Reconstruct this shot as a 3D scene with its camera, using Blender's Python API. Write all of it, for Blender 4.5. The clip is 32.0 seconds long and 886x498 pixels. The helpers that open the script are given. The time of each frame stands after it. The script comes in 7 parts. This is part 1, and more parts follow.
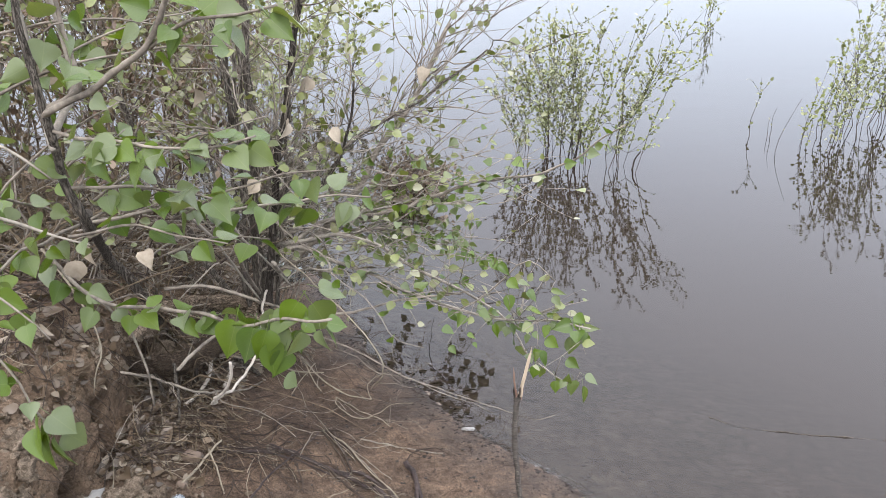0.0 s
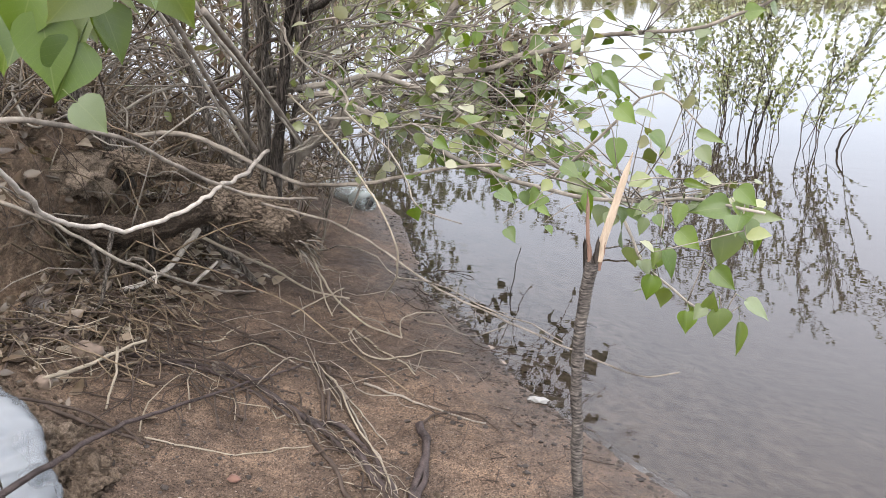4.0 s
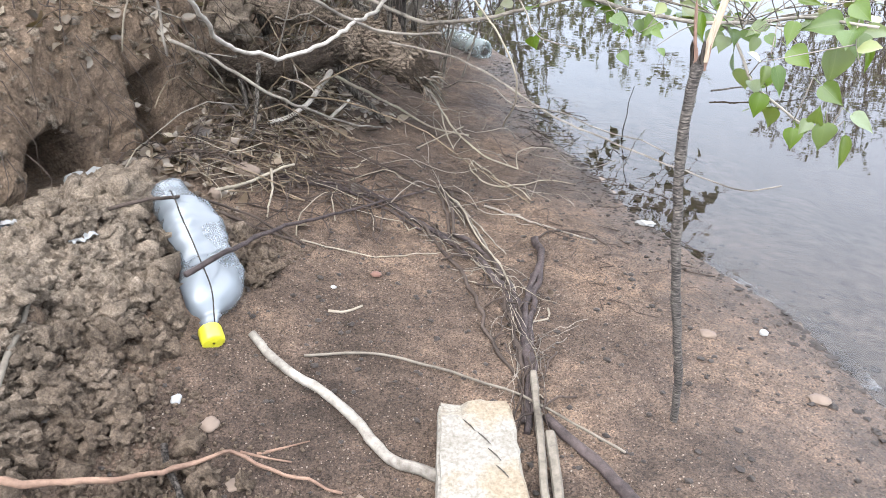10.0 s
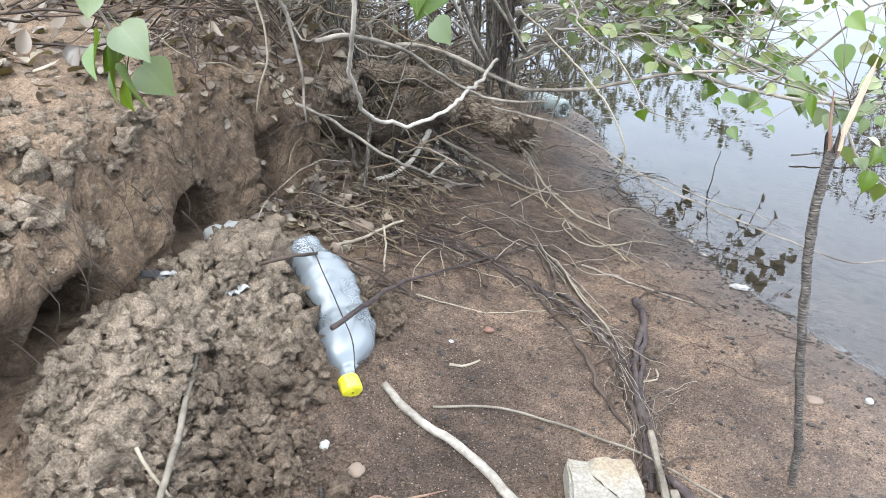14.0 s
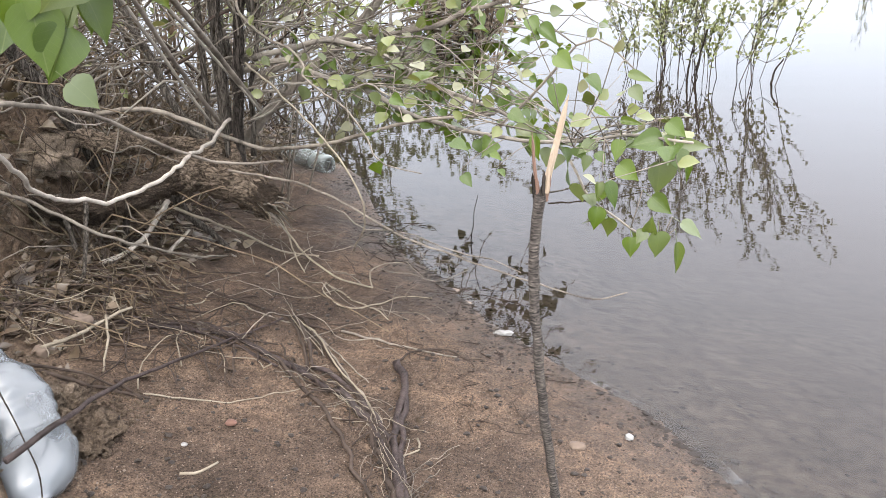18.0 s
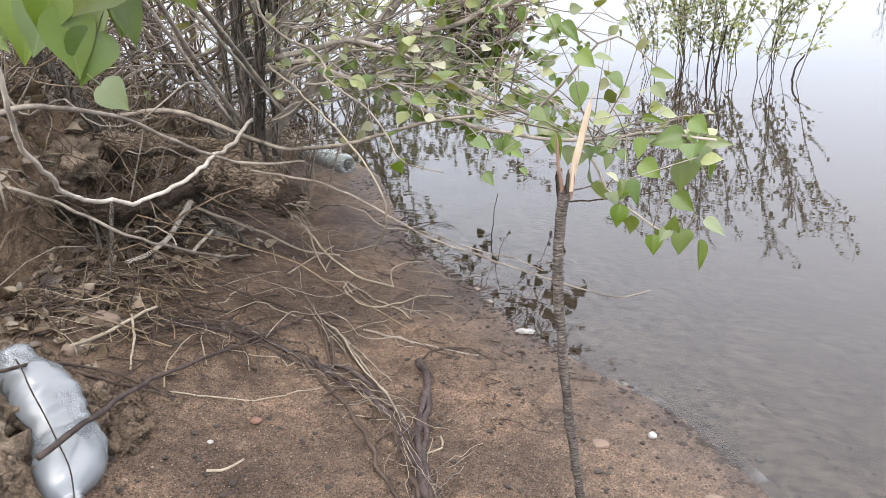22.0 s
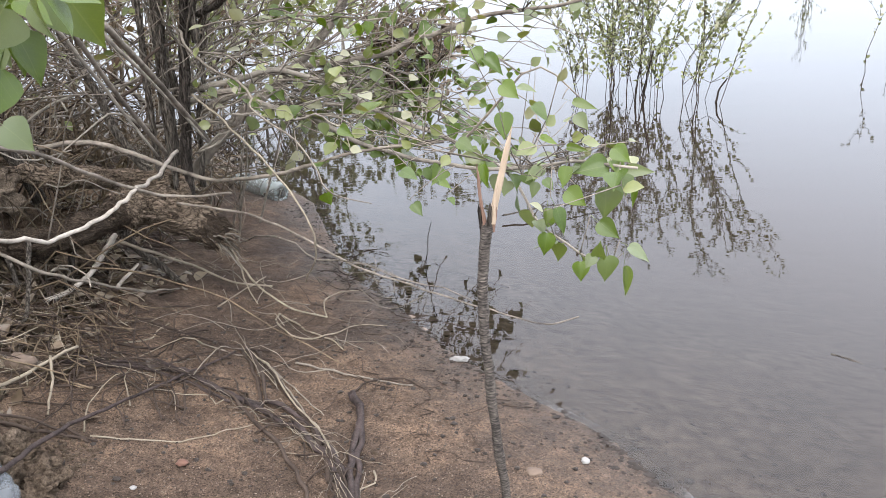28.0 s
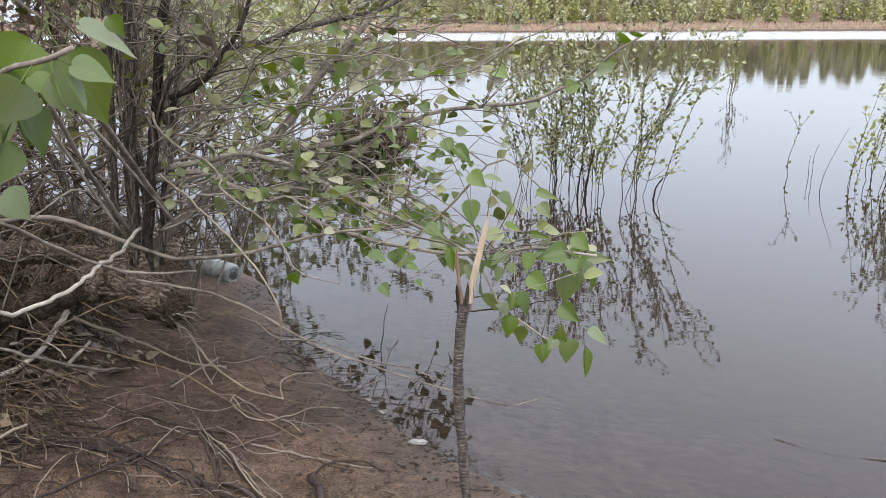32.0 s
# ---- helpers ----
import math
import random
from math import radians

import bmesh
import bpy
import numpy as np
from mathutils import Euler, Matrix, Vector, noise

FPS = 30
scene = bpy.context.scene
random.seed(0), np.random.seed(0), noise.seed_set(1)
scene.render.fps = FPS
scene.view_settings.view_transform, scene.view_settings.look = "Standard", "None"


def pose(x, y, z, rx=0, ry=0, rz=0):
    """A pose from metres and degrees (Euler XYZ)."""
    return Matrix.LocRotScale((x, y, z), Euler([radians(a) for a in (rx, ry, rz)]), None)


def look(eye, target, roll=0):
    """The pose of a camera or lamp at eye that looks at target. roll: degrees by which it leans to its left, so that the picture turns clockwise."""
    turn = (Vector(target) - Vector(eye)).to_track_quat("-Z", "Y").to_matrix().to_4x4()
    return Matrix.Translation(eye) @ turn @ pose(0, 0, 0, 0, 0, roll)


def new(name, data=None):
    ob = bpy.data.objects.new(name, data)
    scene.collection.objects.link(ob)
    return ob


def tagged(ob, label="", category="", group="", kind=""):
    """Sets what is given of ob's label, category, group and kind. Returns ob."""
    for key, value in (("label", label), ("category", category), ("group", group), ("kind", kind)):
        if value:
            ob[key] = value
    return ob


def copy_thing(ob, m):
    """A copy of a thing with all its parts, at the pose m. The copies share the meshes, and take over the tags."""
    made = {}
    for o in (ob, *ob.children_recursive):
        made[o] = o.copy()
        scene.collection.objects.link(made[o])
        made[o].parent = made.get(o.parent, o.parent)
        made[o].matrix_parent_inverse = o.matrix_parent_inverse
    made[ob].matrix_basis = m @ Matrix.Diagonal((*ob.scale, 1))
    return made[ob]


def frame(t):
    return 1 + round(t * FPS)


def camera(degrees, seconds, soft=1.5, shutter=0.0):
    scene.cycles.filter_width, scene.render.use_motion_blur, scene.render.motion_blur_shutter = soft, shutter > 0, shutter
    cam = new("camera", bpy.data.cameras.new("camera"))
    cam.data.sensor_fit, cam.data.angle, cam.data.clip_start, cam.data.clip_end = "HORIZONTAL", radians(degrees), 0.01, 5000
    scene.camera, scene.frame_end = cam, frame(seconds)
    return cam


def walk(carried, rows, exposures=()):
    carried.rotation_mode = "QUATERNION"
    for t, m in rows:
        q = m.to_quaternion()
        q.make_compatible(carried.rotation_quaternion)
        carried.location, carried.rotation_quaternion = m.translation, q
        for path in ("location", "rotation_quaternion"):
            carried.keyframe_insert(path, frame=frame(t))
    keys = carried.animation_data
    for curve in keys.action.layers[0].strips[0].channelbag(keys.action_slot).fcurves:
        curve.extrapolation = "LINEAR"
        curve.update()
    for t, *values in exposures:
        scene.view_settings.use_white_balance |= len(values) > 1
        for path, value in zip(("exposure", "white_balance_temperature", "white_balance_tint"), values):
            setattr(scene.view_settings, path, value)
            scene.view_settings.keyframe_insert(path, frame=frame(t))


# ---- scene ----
cam = camera(60.3, 32.0, 0.6)
PATH = [
    (0, (0.021, 0.096, 1.72), (-0.052, 1.907, 0.874), -1.8),
    (0.5, (0.011, 0.099, 1.672), (-0.102, 1.906, 0.822), -1.1),
    (1, (0.022, 0.121, 1.633), (-0.061, 1.926, 0.775), -0.4),
    (1.5, (0.018, 0.128, 1.651), (0.025, 1.937, 0.798), 1.9),
    (2, (-0.014, 0.165, 1.626), (0.016, 1.977, 0.778), 4.1),
    (2.5, (0.031, 0.347, 1.527), (-0.078, 2.133, 0.633), 3.7),
    (3, (0.228, 0.544, 1.527), (-0.064, 2.283, 0.584), 2.0),
    (3.5, (0.211, 0.723, 1.294), (-0.205, 2.49, 0.454), -0.0),
    (4, (0.181, 0.81, 0.919), (-0.31, 2.612, 0.201), 0.1),
    (4.5, (0.239, 0.805, 0.889), (-0.266, 2.582, 0.122), -0.7),
    (6.5, (0.268, 0.768, 0.874), (-0.155, 2.563, 0.1), 0.2),
    (7, (0.266, 0.773, 0.874), (-0.189, 2.554, 0.086), -0.8),
    (7.5, (0.262, 0.763, 0.879), (-0.226, 2.531, 0.081), -1.6),
    (8, (0.266, 0.76, 0.885), (-0.243, 2.524, 0.094), -2.4),
    (8.5, (0.278, 0.766, 0.89), (-0.25, 2.527, 0.102), -3.2),
    (9, (0.266, 0.762, 0.894), (-0.322, 2.493, 0.084), -4.0),
    (9.5, (0.228, 0.698, 0.897), (-0.455, 2.354, 0.007), -4.4),
    (9.9, (0.232, 0.658, 0.888), (-0.511, 2.234, -0.094), -5.0),
    (10, (0.219, 0.635, 0.898), (-0.499, 2.201, -0.118), -3.7),
    (10.5, (0.199, 0.617, 0.895), (-0.525, 2.145, -0.174), -3.2),
    (11, (0.188, 0.601, 0.899), (-0.536, 2.112, -0.193), -2.4),
    (11.5, (0.183, 0.601, 0.897), (-0.541, 2.112, -0.194), -2.1),
    (12, (0.179, 0.606, 0.901), (-0.575, 2.113, -0.177), -2.7),
    (12.5, (0.164, 0.59, 0.906), (-0.646, 2.074, -0.163), -3.7),
    (13, (0.153, 0.595, 0.908), (-0.686, 2.081, -0.136), -4.3),
    (13.5, (0.112, 0.585, 0.934), (-0.732, 2.107, -0.051), -4.1),
    (14, (0.104, 0.518, 0.979), (-0.718, 2.095, 0.063), -3.3),
    (14.5, (0.17, 0.585, 0.979), (-0.558, 2.251, 0.144), -3.4),
    (15, (0.19, 0.637, 0.961), (-0.434, 2.35, 0.138), -3.6),
    (15.5, (0.159, 0.609, 0.951), (-0.412, 2.341, 0.129), -3.2),
    (17.5, (0.201, 0.697, 0.938), (-0.191, 2.484, 0.129), -3.0),
    (18, (0.2, 0.695, 0.939), (-0.18, 2.48, 0.122), -3.1),
    (18.5, (0.191, 0.688, 0.934), (-0.195, 2.468, 0.108), -3.1),
    (19, (0.191, 0.684, 0.938), (-0.214, 2.459, 0.111), -3.3),
    (19.5, (0.186, 0.687, 0.932), (-0.227, 2.462, 0.109), -3.3),
    (20, (0.178, 0.688, 0.925), (-0.243, 2.461, 0.101), -3.3),
    (20.5, (0.181, 0.687, 0.928), (-0.239, 2.461, 0.106), -3.3),
    (21, (0.185, 0.684, 0.938), (-0.233, 2.46, 0.117), -3.4),
    (21.5, (0.19, 0.689, 0.939), (-0.232, 2.465, 0.123), -3.8),
    (22, (0.191, 0.688, 0.941), (-0.232, 2.464, 0.124), -3.9),
    (22.5, (0.189, 0.688, 0.936), (-0.222, 2.464, 0.114), -3.7),
    (23, (0.189, 0.691, 0.936), (-0.206, 2.471, 0.113), -3.6),
    (23.5, (0.194, 0.693, 0.94), (-0.189, 2.481, 0.13), -3.5),
    (24, (0.195, 0.696, 0.941), (-0.169, 2.493, 0.143), -3.2),
    (24.5, (0.186, 0.693, 0.933), (-0.162, 2.496, 0.141), -2.7),
    (25, (0.189, 0.694, 0.935), (-0.146, 2.507, 0.158), -2.4),
    (25.5, (0.188, 0.696, 0.935), (-0.139, 2.515, 0.172), -2.3),
    (27.5, (0.204, 0.705, 0.946), (-0.065, 2.548, 0.218), -2.5),
    (28, (0.215, 0.704, 0.954), (-0.062, 2.527, 0.179), -3.3),
    (28.5, (0.212, 0.693, 0.95), (-0.078, 2.502, 0.147), -3.4),
    (29, (0.206, 0.694, 0.945), (-0.091, 2.497, 0.132), -3.6),
    (29.5, (0.21, 0.693, 0.945), (-0.051, 2.526, 0.188), -2.6),
    (30, (0.209, 0.696, 0.957), (0.023, 2.567, 0.277), -1.6),
    (30.5, (0.167, 0.66, 0.956), (0.055, 2.563, 0.35), -0.4),
    (31, (0.167, 0.67, 0.948), (0.054, 2.58, 0.363), -0.3),
    (31.5, (0.165, 0.656, 0.956), (0.052, 2.569, 0.384), -0.3),
    (32, (0.163, 0.65, 0.958), (0.048, 2.566, 0.399), -0.3),
]
walk(cam, [(t, look(eye, target, roll)) for t, eye, target, roll in PATH],
     [(0, 0.10, 6350, 10), (1.5, 0.10, 6350, 10), (2.2, 0.08, 6350, 10), (3, 0.42, 6400, 10), (4, 0.36, 6550, 11), (8, 0.40, 6650, 10), (9, 0.47, 6450, 10), (10, 0.83, 6080, 8), (12, 0.84, 5960, 5), (14, 0.75, 5930, 4), (15, 0.60, 6220, 8), (19, 0.43, 6600, 10), (25, 0.40, 6600, 10), (28, 0.28, 6450, 10), (29, 0.28, 6500, 11), (30, 0.09, 6450, 10), (31, -0.1, 6450, 10), (32, -0.24, 6450, 10)])

# ---- light: an overcast sky, a soft sun behind cloud ----
world = bpy.data.worlds.new("sky")
scene.world = world
world.use_nodes = True
wn, wl = world.node_tree.nodes, world.node_tree.links
wn.clear()
sky = wn.new("ShaderNodeTexSky")
sky.sky_type = "NISHITA"
sky.sun_disc = False
sky.sun_elevation = radians(48)
sky.sun_rotation = radians(205)
sky.dust_density = 4.0
sky.air_density = 1.2
sky_bg = wn.new("ShaderNodeBackground")
sky_bg.inputs["Strength"].default_value = 0.10
cloud_bg = wn.new("ShaderNodeBackground")
cloud_bg.inputs["Color"].default_value = (0.895, 0.905, 1.0, 1)
# an overcast vault: the zenith is about four times as bright as the horizon
dome = wn.new("ShaderNodeTexCoord")
dome_z = wn.new("ShaderNodeSeparateXYZ")
vault = wn.new("ShaderNodeMapRange")
vault.inputs["To Min"].default_value, vault.inputs["To Max"].default_value = 1.3, 6.3
wl.new(dome.outputs["Generated"], dome_z.inputs[0])
rise = wn.new("ShaderNodeMath")
rise.operation, rise.inputs[1].default_value, rise.use_clamp = "POWER", 0.95, True
lift = wn.new("ShaderNodeMath")
lift.operation, lift.inputs[1].default_value = "MAXIMUM", 0.0
wl.new(dome_z.outputs[2], lift.inputs[0])
wl.new(lift.outputs[0], rise.inputs[0])
wl.new(rise.outputs[0], vault.inputs["Value"])
wl.new(vault.outputs[0], cloud_bg.inputs["Strength"])
# cooler cloud low down, neutral overhead
cloud_tint = wn.new("ShaderNodeValToRGB")
cloud_tint.color_ramp.elements[0].color, cloud_tint.color_ramp.elements[1].color = (0.83, 0.905, 1.06, 1), (0.925, 0.914, 0.962, 1)
cloud_tint.color_ramp.elements[1].position = 0.75
wl.new(lift.outputs[0], cloud_tint.inputs[0])
wl.new(cloud_tint.outputs[0], cloud_bg.inputs["Color"])
both = wn.new("ShaderNodeAddShader")
wout = wn.new("ShaderNodeOutputWorld")
wl.new(sky.outputs[0], sky_bg.inputs["Color"])
wl.new(sky_bg.outputs[0], both.inputs[0])
wl.new(cloud_bg.outputs[0], both.inputs[1])
wl.new(both.outputs[0], wout.inputs["Surface"])

sun_data = bpy.data.lights.new("sun", "SUN")
sun_data.energy = 1.5
sun_data.angle = radians(12)
sun_data.color = (1.0, 0.95, 0.88)
sun = new("sun", sun_data)
sun.matrix_world = look((2.2, -4.0, 6.0), (-0.4, 1.6, 0.0))

# ---- materials ----
def nodes_of(name):
    m = bpy.data.materials.new(name)
    m.use_nodes = True
    nt = m.node_tree
    return m, nt, nt.nodes["Principled BSDF"]


def add(nt, kind, **values):
    n = nt.nodes.new(kind)
    for key, value in values.items():
        n.inputs[key].default_value = value
    return n


def noise_tex(nt, scale, detail=4.0, rough=0.6, stretch=None, space="Object"):
    tc = add(nt, "ShaderNodeTexCoord")
    t = add(nt, "ShaderNodeTexNoise", Scale=scale, Detail=detail, Roughness=rough)
    if stretch:
        mp = add(nt, "ShaderNodeMapping", Scale=stretch)
        nt.links.new(tc.outputs[space], mp.inputs["Vector"])
        nt.links.new(mp.outputs[0], t.inputs["Vector"])
    else:
        nt.links.new(tc.outputs[space], t.inputs["Vector"])
    return t


def ramp(nt, source, stops):
    r = nt.nodes.new("ShaderNodeValToRGB")
    el = r.color_ramp.elements
    while len(el) < len(stops):
        el.new(0.5)
    for e, (p, c) in zip(el, stops):
        e.position, e.color = p, (*c, 1)
    nt.links.new(source, r.inputs[0])
    return r


def mix(nt, kind, fac, a, b):
    m = nt.nodes.new("ShaderNodeMix")
    m.data_type, m.blend_type = "RGBA", kind
    for sock, v in ((m.inputs[0], fac), (m.inputs[6], a), (m.inputs[7], b)):
        if isinstance(v, (int, float)):
            sock.default_value = v
        elif isinstance(v, tuple):
            sock.default_value = (*v, 1)
        else:
            nt.links.new(v, sock)
    return m.outputs[2]


def bump(nt, bsdf, source, strength, distance, under=None):
    b = add(nt, "ShaderNodeBump", Strength=strength, Distance=distance)
    nt.links.new(source, b.inputs["Height"])
    if under:
        nt.links.new(under.outputs[0], b.inputs["Normal"])
    nt.links.new(b.outputs[0], bsdf.inputs["Normal"])
    return b


def plain(name, dark, light, rough=0.8, scale=30.0, relief=0.4, size=0.004, stretch=None, metal=0.0, vary=0.0):
    """A grained surface between two colours, with relief; vary shifts it from object to object."""
    m, nt, p = nodes_of(name)
    big = noise_tex(nt, scale * 0.22, 3, 0.55, stretch)
    fine = noise_tex(nt, scale, 6, 0.7, stretch)
    c = mix(nt, "MIX", 0.5, ramp(nt, big.outputs[0], ((0.3, dark), (0.7, light))).outputs[0],
            ramp(nt, fine.outputs[0], ((0.32, dark), (0.68, light))).outputs[0])
    if vary:
        info = nt.nodes.new("ShaderNodeObjectInfo")
        hsv = add(nt, "ShaderNodeHueSaturation")
        r = add(nt, "ShaderNodeMapRange")
        r.inputs["To Min"].default_value, r.inputs["To Max"].default_value = 1 - vary, 1 + vary
        nt.links.new(info.outputs["Random"], r.inputs["Value"])
        nt.links.new(r.outputs[0], hsv.inputs["Value"])
        nt.links.new(c, hsv.inputs["Color"])
        c = hsv.outputs[0]
    nt.links.new(c, p.inputs["Base Color"])
    p.inputs["Roughness"].default_value, p.inputs["Metallic"].default_value = rough, metal
    p.inputs["Specular IOR Level"].default_value = 0.15
    bump(nt, p, fine.outputs[0], relief, size)
    return m


def leaf_mat(name, dark, light, back, vary=0.25, through_light=0.35, islands=False):
    """A leaf: veined face, paler back by chance, light through the blade."""
    m, nt, p = nodes_of(name)
    info = nt.nodes.new("ShaderNodeNewGeometry" if islands else "ShaderNodeObjectInfo")
    rnd = info.outputs["Random Per Island" if islands else "Random"]
    stops = ((0.0, dark), (0.45, light), (0.70, light), (0.82, back), (1.0, back))
    if not islands:
        # fresh yellow-green and blue-green young leaves among the rest
        fresh = tuple(d * k for d, k in zip(dark, (1.7, 1.55, 0.9)))
        stops = ((0.0, dark), (0.22, fresh), (0.40, dark), (0.60, light), (0.82, back), (1.0, back))
    c0 = ramp(nt, rnd, stops)
    n = noise_tex(nt, 60, 3, 0.6)
    c = mix(nt, "MULTIPLY", 0.35, c0.outputs[0], ramp(nt, n.outputs[0], ((0.3, (0.6, 0.65, 0.5)), (0.7, (1, 1, 1)))).outputs[0])
    if not islands:
        # midrib and side veins, paler than the blade
        tc, sep = nt.nodes.new("ShaderNodeTexCoord"), nt.nodes.new("ShaderNodeSeparateXYZ")
        nt.links.new(tc.outputs["Object"], sep.inputs[0])
        calc = []
        for op, a, b in (("ABSOLUTE", sep.outputs[0], None), ("MULTIPLY", 0, -0.75), ("ADD", 1, sep.outputs[1]), ("MULTIPLY", 2, 6.5), ("FRACT", 3, None), ("SUBTRACT", 4, 0.5), ("ABSOLUTE", 5, None)):
            k = nt.nodes.new("ShaderNodeMath")
            k.operation = op
            nt.links.new(calc[a].outputs[0] if isinstance(a, int) else a, k.inputs[0])
            if isinstance(b, float):
                k.inputs[1].default_value = b
            elif b is not None:
                nt.links.new(b, k.inputs[1])
            calc.append(k)
        rib = ramp(nt, calc[0].outputs[0], ((0.006, (0.8, 0.8, 0.8)), (0.014, (0, 0, 0))))
        vein = ramp(nt, calc[6].outputs[0], ((0.01, (0.30, 0.30, 0.30)), (0.05, (0, 0, 0))))
        lines = mix(nt, "LIGHTEN", 1.0, rib.outputs[0], vein.outputs[0])
        pale = mix(nt, "MIX", 0.25, c, (0.17, 0.19, 0.09))
        c = mix(nt, "MIX", lines, c, pale)
    nt.links.new(c, p.inputs["Base Color"])
    p.inputs["Roughness"].default_value = 0.36
    p.inputs["Specular IOR Level"].default_value = 0.45
    bump(nt, p, n.outputs[0], 0.2, 0.002)
    tr = add(nt, "ShaderNodeBsdfTranslucent")
    gl = mix(nt, "MULTIPLY", 1.0, c, (1.35, 1.3, 0.32))
    nt.links.new(gl, tr.inputs["Color"])
    ms = add(nt, "ShaderNodeMixShader", Fac=through_light)
    nt.links.new(p.outputs[0], ms.inputs[1])
    nt.links.new(tr.outputs[0], ms.inputs[2])
    nt.links.new(ms.outputs[0], nt.nodes["Material Output"].inputs["Surface"])
    return m


def bark_mat(name, dark, light, scale, stretch, relief):
    """Furrowed bark: plates parted by dark cracks that run along the wood."""
    m, nt, p = nodes_of(name)
    warp, fine = noise_tex(nt, scale * 0.5, 4, 0.6, stretch), noise_tex(nt, scale * 2.6, 5, 0.7, stretch)
    tc, mp = add(nt, "ShaderNodeTexCoord"), add(nt, "ShaderNodeMapping", Scale=stretch)
    nt.links.new(tc.outputs["Object"], mp.inputs["Vector"])
    bend = add(nt, "ShaderNodeVectorMath")
    bend.operation = "MULTIPLY_ADD"
    bend.inputs[1].default_value = (0.035, 0.035, 0.035)
    nt.links.new(warp.outputs["Color"], bend.inputs[0])
    nt.links.new(mp.outputs[0], bend.inputs[2])
    plates = add(nt, "ShaderNodeTexVoronoi", Scale=scale)
    plates.feature = "DISTANCE_TO_EDGE"
    nt.links.new(bend.outputs[0], plates.inputs["Vector"])
    crack = ramp(nt, plates.outputs["Distance"], ((0.0, (0.30, 0.28, 0.26)), (0.10, (0.8, 0.8, 0.8)), (0.40, (1.12, 1.12, 1.12))))
    c = mix(nt, "MULTIPLY", 1.0, ramp(nt, fine.outputs[0], ((0.3, dark), (0.7, light))).outputs[0], crack.outputs[0])
    nt.links.new(c, p.inputs["Base Color"])
    p.inputs["Roughness"].default_value, p.inputs["Specular IOR Level"].default_value = 0.92, 0.12
    b = bump(nt, p, crack.outputs[0], 1.0, relief)
    bump(nt, p, fine.outputs[0], 0.8, relief * 0.3, b)
    return m


def ringed_bark(name, dark, light):
    """Young bark: dark skin crossed by short pale scars that run round the stem."""
    m, nt, p = nodes_of(name)
    ring, blotch, fine = noise_tex(nt, 95, 3, 0.65, (1.0, 1.0, 5.5)), noise_tex(nt, 34, 4, 0.6), noise_tex(nt, 420, 3, 0.7)
    c = ramp(nt, ring.outputs[0], ((0.36, dark), (0.52, tuple(0.45 * v for v in light)), (0.68, light)))
    c = mix(nt, "MULTIPLY", 0.8, c.outputs[0], ramp(nt, blotch.outputs[0], ((0.34, (0.45, 0.44, 0.44)), (0.62, (1.25, 1.23, 1.2)))).outputs[0])
    c = mix(nt, "MULTIPLY", 0.6, c, ramp(nt, fine.outputs[0], ((0.35, (0.6, 0.6, 0.6)), (0.65, (1.3, 1.3, 1.3)))).outputs[0])
    nt.links.new(c, p.inputs["Base Color"])
    p.inputs["Roughness"].default_value, p.inputs["Specular IOR Level"].default_value = 0.85, 0.2
    bump(nt, p, ring.outputs[0], 0.8, 0.002)
    return m


